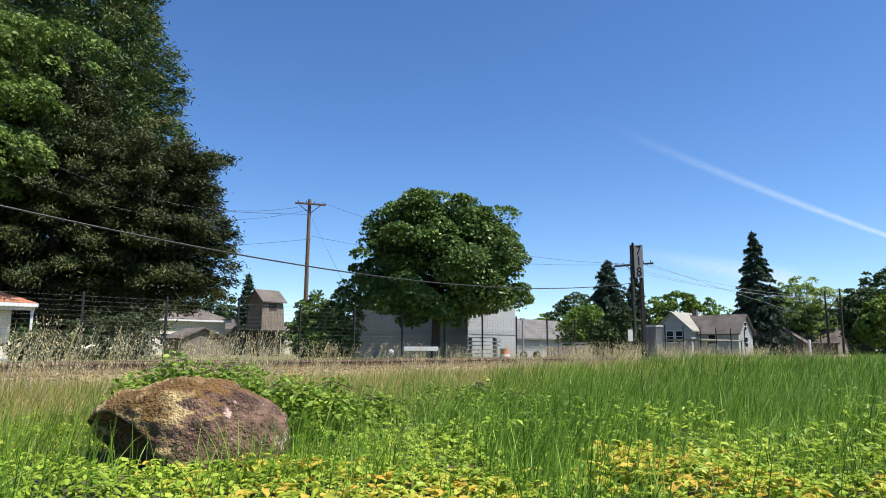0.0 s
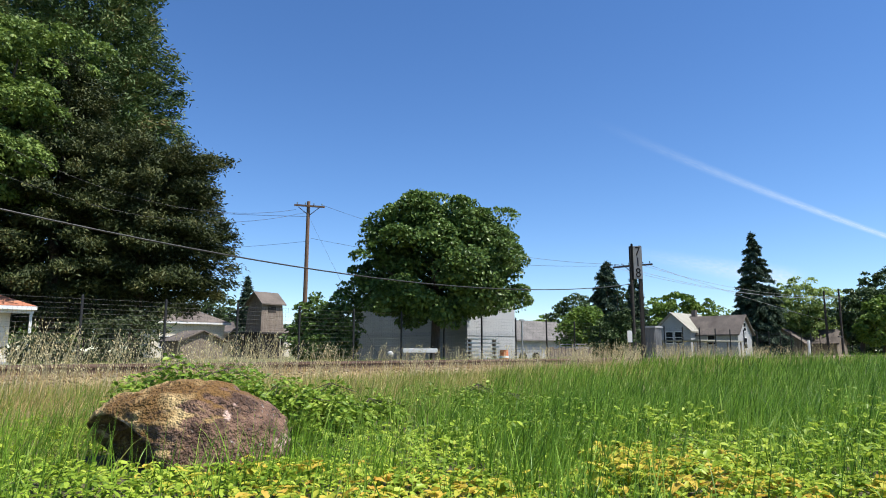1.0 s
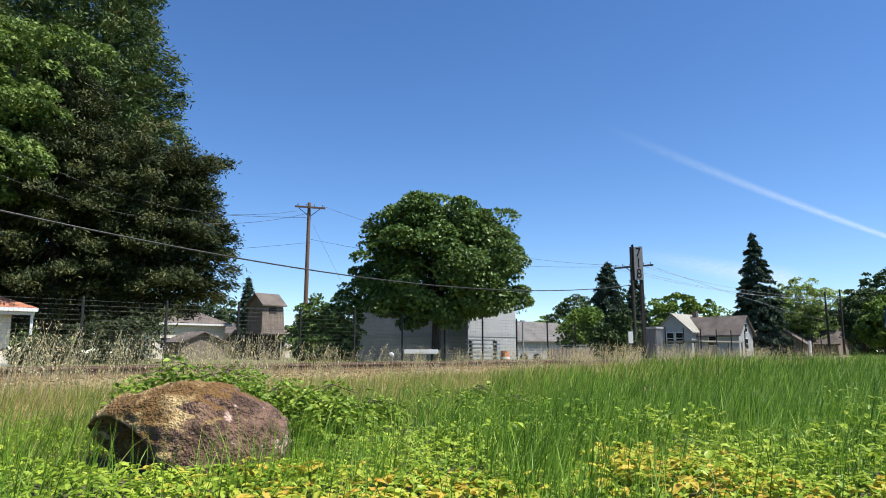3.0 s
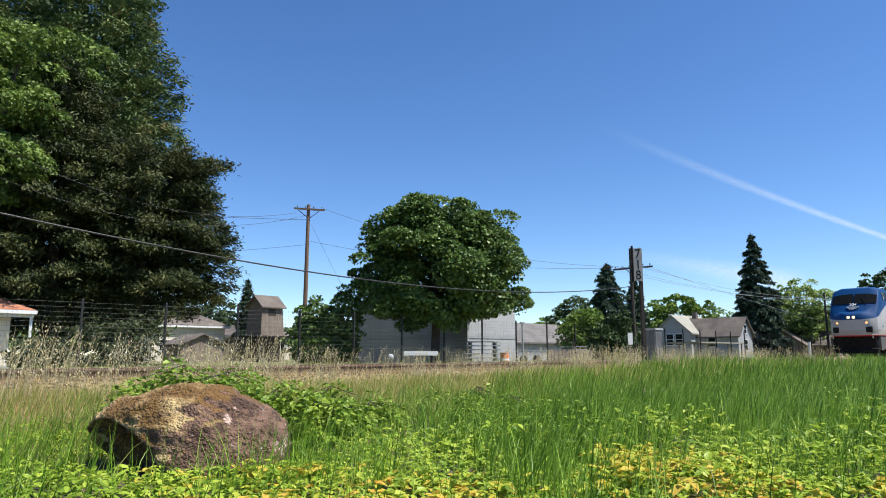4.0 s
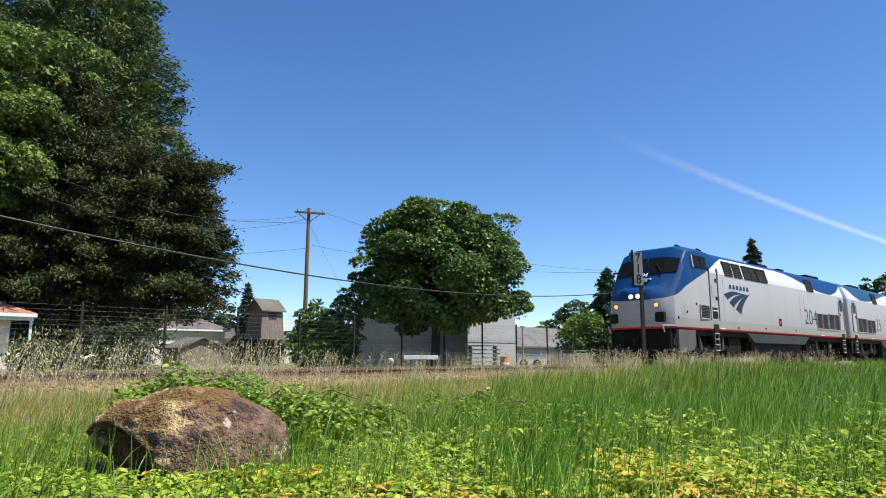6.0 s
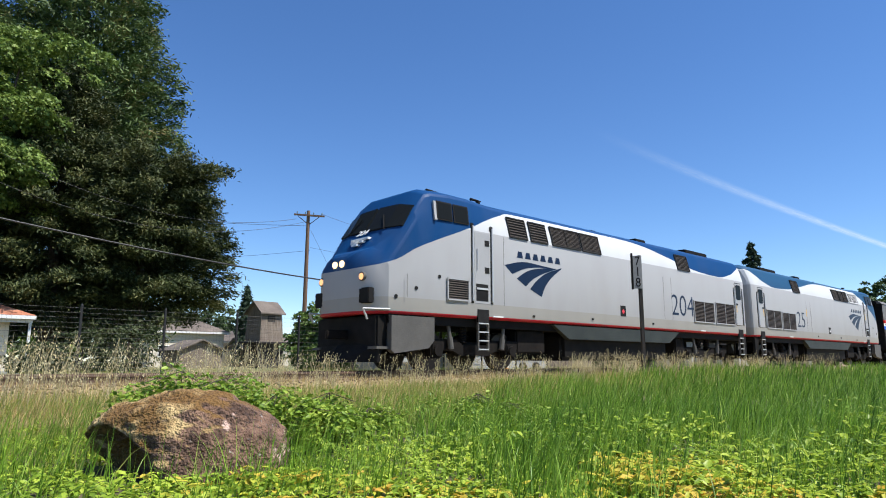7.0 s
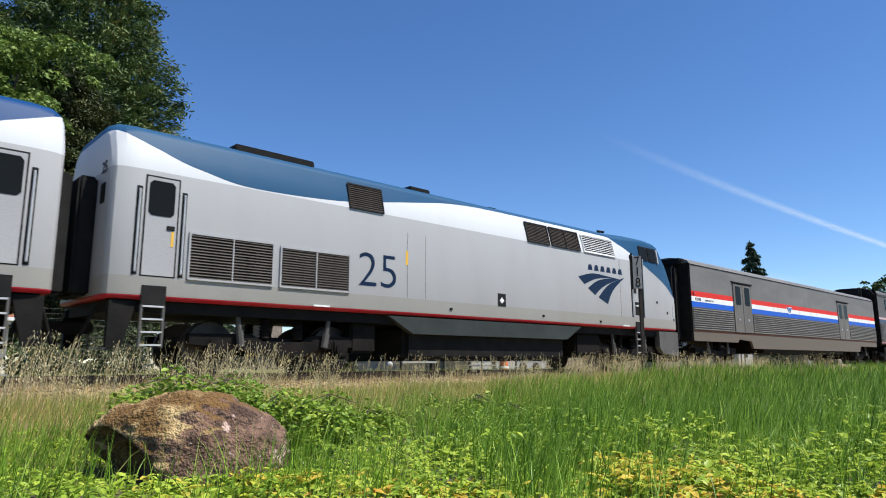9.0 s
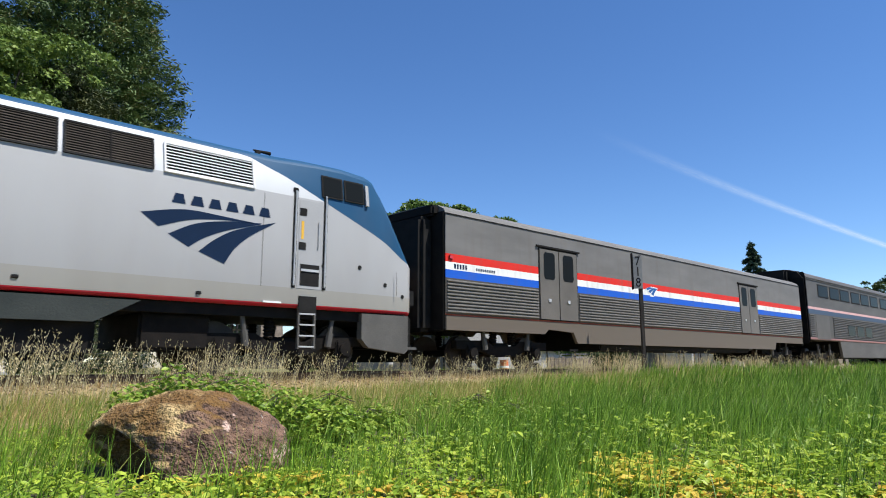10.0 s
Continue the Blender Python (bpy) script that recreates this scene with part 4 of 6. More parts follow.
# dark group of tall trees
conifer("sequoia_tree", 12.2, 55.0, 0.05, 38, [(0, 6.6), (0.15, 7.8), (0.3, 7.9), (0.55, 7.0), (0.75, 5.2), (0.9, 2.6), (1, 0.3)], 1.1, 40, 165000, 0.25, M["sequoia_spray"], "towering dark sequoia with rust-tinged sprays", 21, 0.05, 0.4, 0.25, 0.40, ragged=0.14)
conifer("cedar_tree", 14.5, 44.5, 0.05, 14.4, [(0, 4.2), (0.2, 4.9), (0.5, 5.0), (0.75, 5.0), (0.9, 4.5), (1, 1.8)], 0.42, 13, 110000, 0.18, M["cedar_spray"], "broad dark cedar with drooping boughs and bare trunk", 22, 0.25, 0.55, 0.22, 0.36, ragged=0.25)
conifer("cedar_tree", 9.6, 45.0, 0.05, 19.5, [(0, 3.6), (0.2, 4.8), (0.5, 4.8), (0.75, 3.6), (1, 0.6)], 0.45, 17, 88000, 0.18, M["cedar_spray"], "tall dark cedar with drooping boughs", 23, 0.16, 0.6, 0.15, 0.36, ragged=0.25)
broad_tree("linden_tree", 5.0, 44.0, 0.05, [(0.6, 0, 14.2, 3.4, 3.2, 2.6), (-0.6, -1, 10.8, 3.6, 3.4, 2.6), (1.9, -1.2, 12.4, 2.4, 2.4, 2.0), (0.4, 0.6, 17.6, 3.4, 3.4, 2.4), (-2, 0, 7.4, 3.0, 3.0, 2.0), (1.8, -0.6, 9.4, 2.0, 2.0, 1.5), (4.0, 1.4, 19.4, 2.8, 2.8, 1.6)],
           0.5, 300, 56000, 0.172, M["linden_leaf"], "tall leafy green tree beside the dark conifers", 24, clump_r=0.75, limbs=8, droop=0.5)
for i, (x, y, hgt, r) in enumerate(((8.6, 33.5, 1.9, 1.3), (10.4, 33.0, 2.3, 1.3), (6.9, 33.8, 1.3, 1.0))):
    broad_tree("shrub", x, y, 0.05, [(0, 0, hgt * 0.55, r, r, hgt * 0.5), (0.5, 0.3, hgt * 0.75, r * 0.6, r * 0.6, hgt * 0.35)], 0.05, 60, 2600, 0.11, M["hedge_leaf"], "untrimmed dusty green shrub behind the mesh fence", 40 + i, "shrub", 0.35, 4)
for i, (x, y, hgt, r) in enumerate(((20.6, 33.0, 4.0, 1.35), (21.7, 31.9, 4.35, 1.25), (21.2, 32.2, 2.4, 1.5))):
    broad_tree("shrub", x, y, 0.05, [(0, 0, hgt * 0.5, r, r, hgt * 0.45), (0.15, -0.2, hgt * 0.76, r * 0.62, r * 0.62, hgt * 0.27), (-0.4, 0.3, hgt * 0.35, r * 0.8, r * 0.8, hgt * 0.3)], 0.07, 150, 6500, 0.15, M["maple_leaf"], "tall leafy green shrub beside the timber pole", 60 + i, "shrub", 0.34, 5)

# farther trees
conifer("spruce_tree", 34.8, 70.2, 0.05, 9.3, [(0, 1.5), (0.3, 1.5), (0.7, 0.9), (1, 0.1)], 0.16, 26, 4500, 0.24, M["fir_needle"], "slim young spruce beyond the tank house", 71)
broad_tree("garden_tree", 38.8, 86.5, 0.05, [(0, 0, 5.2, 2.8, 2.8, 2.7), (-2, 2, 4.6, 2.4, 2.4, 2.3)], 0.2, 160, 5200, 0.30, M["dark_leaf"], "dark round garden tree behind the bungalows", 72)
conifer("fir_tree", 60.6, 39.2, 0.05, 10.4, [(0, 2.6), (0.25, 2.6), (0.55, 2.0), (0.85, 0.95), (1, 0.1)], 0.2, 26, 15000, 0.22, M["fir_needle"], "dark pointed fir among the garden trees", 73)
conifer("fir_tree", 64.5, 38.3, 0.05, 9.4, [(0, 1.8), (0.3, 1.7), (0.7, 1.0), (1, 0.1)], 0.18, 24, 9000, 0.22, M["fir_needle"], "slim dark fir beside a taller one", 74)
broad_tree("garden_tree", 70.5, 50.5, 0.05, [(0, 0, 5.0, 2.4, 2.4, 2.9), (-1.6, 1.4, 4.0, 2.0, 2.0, 2.4), (1.5, -1.5, 4.2, 2.0, 2.0, 2.4)], 0.2, 200, 6500, 0.28, M["dark_leaf"], "dark green garden tree with an uneven crown", 75)
broad_tree("garden_tree", 89.5, 46.5, 0.05, [(0, 0, 6.2, 3.3, 3.3, 3.3), (2.3, -2.2, 5.4, 2.5, 2.5, 2.6), (-2.4, 2.3, 5.6, 2.5, 2.5, 2.6)], 0.25, 260, 9000, 0.32, M["broad_leaf"], "green garden tree with a rounded uneven crown", 76)
broad_tree("garden_tree", 44.0, 30.6, 0.05, [(0, 0, 2.6, 1.3, 1.3, 1.5), (-0.8, 0.6, 1.9, 1.1, 1.1, 1.4)], 0.12, 130, 6000, 0.17, M["broad_leaf"], "small green garden tree near the mesh fence", 77)
broad_tree("ivy_tree", 40.25, 25.0, 0.05, [(0, 0, 1.9, 1.3, 1.3, 1.6), (-0.2, 0.2, 3.4, 0.55, 0.55, 1.2), (-0.9, 0.8, 1.5, 1.1, 1.1, 1.2), (0.0, -0.1, 4.6, 0.28, 0.28, 0.8)], 0.1, 220, 9000, 0.13, M["dark_leaf"], "dark ivy and brush climbing the line pole", 78, "shrub", 0.28, 4)
conifer("fir_tree", 82.5, 32.4, 0.05, 15.5, [(0, 3.3), (0.15, 3.4), (0.4, 2.9), (0.65, 1.9), (0.85, 0.95), (1, 0.08)], 0.3, 26, 36000, 0.22, M["fir_needle"], "tall dark fir towering over the farmhouse", 79, 0.04, 0.7)
broad_tree("garden_tree", 92.5, 30.4, 0.05, [(0, 0, 7.0, 2.9, 2.9, 3.4), (-2.2, 2.0, 5.6, 2.4, 2.4, 3.0), (1.9, -1.9, 6.4, 2.4, 2.4, 2.8), (0.6, -0.4, 3.4, 3.0, 3.0, 2.4)], 0.25, 330, 18000, 0.21, M["light_leaf"], "light green feathery tree beside the tall fir", 80, hollow=0.3)
broad_tree("garden_tree", 86.0, 22.5, 0.05, [(0.6, -0.5, 4.9, 2.8, 2.8, 3.3), (-0.9, 0.8, 4.6, 1.5, 1.5, 2.6), (2.5, -1.5, 4.4, 3.0, 3.0, 3.3)], 0.3, 360, 18000, 0.22, M["dark_leaf"], "dense dark tree at the end of the lots", 81)
broad_tree("garden_tree", 84.0, 19.3, 0.05, [(0, 0, 4.8, 2.2, 2.0, 2.3), (-1.1, 0.9, 3.2, 1.7, 1.7, 1.9)], 0.2, 160, 7000, 0.24, M["broad_leaf"], "bright green tree before a darker one", 82)
broad_tree("garden_tree", 112.5, 25.5, 0.05, [(0, 0, 10.0, 3.0, 3.0, 3.4), (1, -1, 7.0, 3.6, 3.6, 3.6)], 0.3, 170, 6000, 0.36, M["dark_leaf"], "tall thin-crowned tree far beyond the lots", 83, hollow=0.3)
for i, (x, y, hh, r) in enumerate(((95.6, 75, 6.6, 3.2), (90, 80, 6.0, 3.5), (101, 69, 6.2, 3.5), (128, 58, 8.6, 4.0), (120, 65, 7.6, 4.0), (134, 48, 7.5, 4.0), (62, 92, 6.5, 4), (52, 98, 6.0, 4), (78, 95, 6.0, 4), (118, 40, 7.5, 4), (126, 30, 8, 4.5), (27, 96, 7.0, 4.5), (18, 92, 6.5, 4.0), (45, 100, 6.5, 4.0), (70, 86, 5.5, 3.5), (140, 35, 8.5, 5), (150, 41, 9, 5), (158, 36, 9, 5), (145, 50, 8, 5))):
    broad_tree("distant_tree", x, y, 0.05, [(0, 0, hh * 0.58, r, r, hh * 0.42), (r * 0.6, -r * 0.4, hh * 0.5, r * 0.7, r * 0.7, hh * 0.38)], 0.25, 90, 2600, 0.50, M["dark_leaf"] if i % 3 else M["broad_leaf"], "distant dark green tree beyond the houses", 90 + i, limbs=3, clump_r=0.9)

for i, (x, y) in enumerate(((142, 26), (139, 33), (134, 40), (146, 19), (128, 47), (121, 54))):
    broad_tree("hedge", x, y, 0.0, [(0, 0, 1.6, 4.6, 4.6, 2.1), (3.4, -2.5, 1.4, 3.4, 3.4, 1.8)], 0.12, 120, 2600, 0.45, M["dark_leaf"], "low dark hedge beyond the far lots", 120 + i, "hedge", 0.8, 3)


# ---- boulder ----
def boulder_material():
    """Purple-brown basalt with pale lichen spots and a mat of golden moss on top."""
    m, t, s = nodes_of("mossy_rock")
    rock = mixed(t, "MIX", noise_fac(t, 6, 6, 0.35, 0.65), (0.070, 0.036, 0.022), (0.25, 0.145, 0.095))
    rock = mixed(t, "MIX", noise_fac(t, 30, 4, 0.54, 0.66), rock, (0.05, 0.028, 0.02))
    rock = mixed(t, "MIX", noise_fac(t, 4.4, 3, 0.64, 0.685), rock, (0.55, 0.38, 0.31))
    rock = mixed(t, "MIX", noise_fac(t, 15, 3, 0.67, 0.73), rock, (0.42, 0.36, 0.31))
    moss = mixed(t, "MIX", noise_fac(t, 3.2, 6, 0.47, 0.62), (0.17, 0.088, 0.022), (0.54, 0.385, 0.175))
    moss = mixed(t, "MIX", noise_fac(t, 90, 3, 0.52, 0.75), moss, (0.06, 0.036, 0.012))
    co = t.nodes.new("ShaderNodeTexCoord")
    xyz = t.nodes.new("ShaderNodeSeparateXYZ")
    t.links.new(co.outputs["Object"], xyz.inputs[0])
    nm = t.nodes.new("ShaderNodeSeparateXYZ")
    t.links.new(co.outputs["Normal"], nm.inputs[0])
    a = t.nodes.new("ShaderNodeMath")          # moss: high, on the left half, broken by noise
    a.operation = "MULTIPLY_ADD"
    t.links.new(xyz.outputs["X"], a.inputs[0])
    a.inputs[1].default_value = -1.35
    t.links.new(nm.outputs["Z"], a.inputs[2])
    b = t.nodes.new("ShaderNodeMath")
    b.operation = "MULTIPLY_ADD"
    t.links.new(noise_fac(t, 7, 5, 0.2, 0.8), b.inputs[0])
    b.inputs[1].default_value = 0.55
    t.links.new(a.outputs[0], b.inputs[2])
    r = t.nodes.new("ShaderNodeMapRange")
    r.inputs["From Min"].default_value, r.inputs["From Max"].default_value = 0.42, 0.62
    t.links.new(b.outputs[0], r.inputs["Value"])
    col = mixed(t, "MIX", r.outputs["Result"], rock, moss)
    t.links.new(col, s.inputs["Base Color"])
    s.inputs["Roughness"].default_value = 0.95
    hgt = t.nodes.new("ShaderNodeMath")
    hgt.operation = "ADD"
    t.links.new(noise_fac(t, 12, 8, 0.2, 0.8), hgt.inputs[0])
    t.links.new(noise_fac(t, 45, 3, 0.3, 0.9), hgt.inputs[1])
    bumped(t, s, hgt.outputs[0], 0.9, 0.032)
    return m


bm = bmesh.new()
bmesh.ops.create_icosphere(bm, subdivisions=6, radius=1.0)
for vtx in bm.verts:
    p = vtx.co.copy()
    q = p.copy()
    # a rounded block: steep undercut end on one side, long slope on the other
    q.x = math.copysign(abs(p.x) ** 0.90, p.x) * 0.725
    q.y = math.copysign(abs(p.y) ** 0.85, p.y) * 0.50
    q.z = math.copysign(abs(p.z) ** 0.95, p.z)
    q.z *= 0.535 if q.z > 0 else 0.25
    q.z *= (1 + 0.07 * math.exp(-((q.x - 0.10) / 0.35) ** 2)) * (1 - 0.14 * max(0, -q.x - 0.2))
    k = noise.fractal(p * 1.6 + Vector((3.1, 0.4, 1.7)), 1.0, 2.1, 5)
    q += p * (0.065 * k)
    q += p * 0.018 * noise.noise(p * 9 + Vector((5, 2, 9))) + p * 0.008 * noise.noise(p * 26)
    cut = q.dot(Vector((-0.52, -0.55, -0.65))) - 0.21 - 0.05 * k
    if cut > 0:                                     # a broken face, turned from the sun
        q -= Vector((-0.52, -0.55, -0.65)) * cut * 0.97
    hollow = math.exp(-(((p.x + 0.58) / 0.36) ** 2 + ((p.y + 0.75) / 0.45) ** 2 + ((p.z + 0.02) / 0.45) ** 2))
    q += Vector((0.08, 0.30, 0.05)) * hollow       # dark recess under the shoulder
    foot = math.exp(-(((p.x + 0.05) / 0.35) ** 2 + ((p.y + 0.9) / 0.35) ** 2 + ((p.z + 0.05) / 0.25) ** 2))
    q += Vector((0, -0.07, 0)) * foot
    vtx.co = q
M["boulder"] = boulder_material()
rock = part("boulder", bm, M["boulder"], None, smooth=True)
rock.matrix_basis = pose(2.0, 4.91, 0.04, 0, 0, -43)
tagged(rock, "weathered purple-brown boulder with golden moss in the weeds", "boulder")

# ---- grasses and weeds ----
M["grass"] = leafy("green_grass", [(0.038, 0.085, 0.010), (0.115, 0.225, 0.022), (0.25, 0.41, 0.045), (0.52, 0.62, 0.15)], 0.40, 0.32, 1.6, 0.7)
M["dry_grass"] = leafy("dry_grass", [(0.20, 0.17, 0.06), (0.42, 0.32, 0.13), (0.58, 0.45, 0.21), (0.72, 0.59, 0.32)], 0.7, 0.35, 0.9)
M["half_dry"] = leafy("half_dry_grass", [(0.07, 0.16, 0.020), (0.18, 0.28, 0.040), (0.40, 0.39, 0.11), (0.68, 0.58, 0.25)], 0.6, 0.35, 1.3, 0.6)
M["oat"] = leafy("oat_husks", [(0.40, 0.33, 0.15), (0.64, 0.55, 0.30), (0.84, 0.75, 0.50)], 0.7, 0.4, 2)
M["weed"] = leafy("weed_leaves", [(0.065, 0.13, 0.014), (0.21, 0.32, 0.032), (0.38, 0.49, 0.055), (0.58, 0.63, 0.11)], 0.42, 0.38, 1.6)
M["yellow_leaf"] = leafy("yellowing_leaves", [(0.27, 0.37, 0.045), (0.46, 0.48, 0.055), (0.62, 0.46, 0.07), (0.62, 0.33, 0.07)], 0.45, 0.35, 2.5)
M["bramble"] = leafy("bramble_leaves", [(0.055, 0.115, 0.016), (0.13, 0.22, 0.026), (0.24, 0.34, 0.042), (0.42, 0.49, 0.09)], 0.42, 0.3, 2.0)


def blades(x, y, z, height, width, rg, lean=0.25, bias=(0.12, -0.10), segs=4):
    """Tapered curved blades; arrays of corners and triangles."""
    n = len(x)
    a = rg.uniform(0, math.tau, n)
    tilt = np.abs(rg.normal(0, lean, n))
    dirx, diry = np.cos(a) * tilt + bias[0], np.sin(a) * tilt + bias[1]
    fa = rg.uniform(0, math.tau, n)
    sx, sy = np.cos(fa), np.sin(fa)
    ts = np.linspace(0, 1, segs + 1)
    rows = []
    for t in ts[:-1]:
        cx, cy = x + dirx * height * t ** 1.8, y + diry * height * t ** 1.8
        cz = z + height * (t - 0.25 * t * t * np.minimum(1.5, np.hypot(dirx, diry) * 2))
        w = width * (1 - t) ** 0.7 * 0.5
        rows += [np.stack([cx - sx * w, cy - sy * w, cz], -1), np.stack([cx + sx * w, cy + sy * w, cz], -1)]
    rows.append(np.stack([x + dirx * height, y + diry * height, z + height * (1 - 0.25 * np.minimum(1.5, np.hypot(dirx, diry) * 2))], -1))
    v = np.stack(rows, 1)
    m = v.shape[1]
    tri = []
    for i in range(segs - 1):
        k = 2 * i
        tri += [(k, k + 1, k + 3), (k, k + 3, k + 2)]
    tri.append((m - 3, m - 2, m - 1))
    return v.reshape(-1, 3), (np.array(tri)[None] + m * np.arange(n)[:, None, None]).reshape(-1, 3)


def ovate(x, y, z, size, rg, up=0.75, long=1.5):
    """Pointed oval leaves with a folded midrib; mostly facing the sky."""
    n = len(x)
    a = rg.uniform(0, math.tau, n)
    pitch = rg.normal(-0.15, 0.35, n)
    ax = np.stack([np.cos(a) * np.cos(pitch), np.sin(a) * np.cos(pitch), np.sin(pitch)], -1)
    nor = unit(np.stack([rg.normal(0, 1 - up, n), rg.normal(0, 1 - up, n), np.ones(n)], -1))
    side = unit(np.cross(nor, ax))
    nor = np.cross(ax, side)
    s = size[:, None]
    p = np.stack([x, y, z], -1)
    L = s * long
    pts = [p, p + ax * L * 0.3 + side * s * 0.46 + nor * s * 0.13, p + ax * L * 0.7 + side * s * 0.34 + nor * s * 0.10 - nor * s * 0.05,
           p + ax * L - nor * s * 0.16, p + ax * L * 0.7 - side * s * 0.34 + nor * s * 0.05, p + ax * L * 0.3 - side * s * 0.46 + nor * s * 0.13]
    v = np.stack(pts, 1)
    tri = np.array([(0, 1, 2), (0, 2, 3), (0, 3, 4), (0, 4, 5)])
    return v.reshape(-1, 3), (tri[None] + 6 * np.arange(n)[:, None, None]).reshape(-1, 3)


def scattered(n, x0, x1, y0, y1, rg, keep):
    """n spots over a rectangle, thinned by keep(x, y) between 0 and 1."""
    x, y = rg.uniform(x0, x1, n * 4), rg.uniform(y0, y1, n * 4)
    ok = rg.uniform(0, 1, n * 4) < keep(x, y)
    return x[ok][:n], y[ok][:n]


def patchy(x, y, s, ph=0.0):
    return 0.5 + 0.25 * np.sin(x * s + ph + 1.3 * np.sin(y * s * 0.7)) + 0.25 * np.sin(y * s * 1.3 - ph + 1.1 * np.sin(x * s * 0.9 + 2))


def clear_of_rock(x, y, r=0.0):
    c, s = math.cos(radians(-43)), math.sin(radians(-43))
    u, w = (x - 1.99) * c + (y - 4.92) * s, -(x - 1.99) * s + (y - 4.92) * c
    return ((u / (0.70 + r)) ** 2 + (w / (0.48 + r)) ** 2 > 1).astype(float)


def ahead(x, y):
    """Distance from the path on which the film was taken, along its view, and across it."""
    return x * 0.683 + y * 0.730, x * 0.730 - y * 0.683


rg = np.random.default_rng(31)


def meadow(x, y):
    """Where the tall green grass stands."""
    d, l = ahead(x, y)
    edge = 4.6 + 0.5 * np.sin(x * 0.9) + 3.6 * ease(2.5, 11, x)
    right = ease(-1.5, 1.0, l + 0.15 * d - 0.3)
    return (y < edge) * ease(4.3, 6.0, d + 0.9 * np.sin(l * 2.1) + 0.25 * np.sin(l * 5.3)) * (0.06 + 0.94 * right) * (0.35 + 0.65 * patchy(x, y, 2.2))


x, y = scattered(38000, 0.5, 14, -5, 9.5, rg, lambda x, y: meadow(x, y) * clear_of_rock(x, y, 0.04) / np.maximum(1, (np.hypot(x, y) / 6.5)) ** 1.1)
hgt = rg.uniform(0.22, 0.62, len(x)) * (0.75 + 0.25 * patchy(x, y, 0.8, 1.0))
v, f = blades(x, y, land(x, y) - 0.02, hgt, rg.uniform(0.008, 0.016, len(x)), rg, 0.30, (0.16, -0.14))
tagged(raw("green_grass", v, f, M["grass"]), "tall bright green grass bending over the verge", "grass", kind="stuff")
x, y = scattered(26000, 12, 45, -14, 10.2, rg, lambda x, y: (y < 9.0 + 0.8 * np.sin(x * 0.4)) * (0.5 + 0.5 * patchy(x, y, 0.9)) / np.maximum(1, np.hypot(x, y) / 15))
hgt = rg.uniform(0.35, 0.62, len(x))
v, f = blades(x, y, land(x, y) - 0.02, hgt, rg.uniform(0.014, 0.028, len(x)), rg, 0.22, (0.16, -0.14), 3)
tagged(raw("far_grass", v, f, M["grass"]), "tall green grass stretching along the track", "grass", kind="stuff")

# sparse taller blades among the weeds
x, y = scattered(17000, -6, 8, -6, 7.5, rg, lambda x, y: ((ahead(x, y)[0] > 2.6) + 0.4 * (ahead(x, y)[0] < -0.8)) * (0.15 + 0.85 * (patchy(x, y, 3.1) > 0.55)) * clear_of_rock(x, y, 0.04))
v, f = blades(x, y, land(x, y), rg.uniform(0.20, 0.52, len(x)), rg.uniform(0.005, 0.010, len(x)), rg, 0.35, (0.10, -0.08), 4)
tagged(raw("tall_blades", v, f, M["grass"]), "loose long green grass blades among the weeds", "grass", kind="stuff")

# half-dry grass behind the boulder, dry straw on the shoulder
x, y = scattered(36000, -9, 14, 4.3, 10.6, rg, lambda x, y: ease(4.4, 6.2, y + 0.5 * np.sin(x * 1.4)) * (0.25 + 0.75 * patchy(x, y, 1.9, 2)) * (1 - 0.85 * (y < 4.6 + 3.6 * ease(2.5, 11, x))) * clear_of_rock(x, y, 0.1))
v, f = blades(x, y, land(x, y) - 0.02, rg.uniform(0.14, 0.42, len(x)), rg.uniform(0.007, 0.014, len(x)), rg, 0.34, (0.14, -0.10), 3)
tagged(raw("half_dry_grass", v, f, M["half_dry"]), "half-dry yellow-green grass on the railway verge", "grass", kind="stuff")
x, y = scattered(44000, -10, 30, 6.4, 12.3, rg, lambda x, y: ease(6.4, 8.0, y + 0.5 * np.sin(x)) * (0.2 + 0.8 * patchy(x, y, 2.3, 4)) / np.maximum(1, np.hypot(x, y) / 14))
v, f = blades(x, y, land(x, y) - 0.02, rg.uniform(0.10, 0.36, len(x)) * (1 - 0.35 * ease(11.0, 12.0, y)), rg.uniform(0.007, 0.014, len(x)), rg, 0.45, (0.12, -0.06), 3)
tagged(raw("dry_grass", v, f, M["dry_grass"]), "straw-coloured dry grass along the ballast", "grass", kind="stuff")


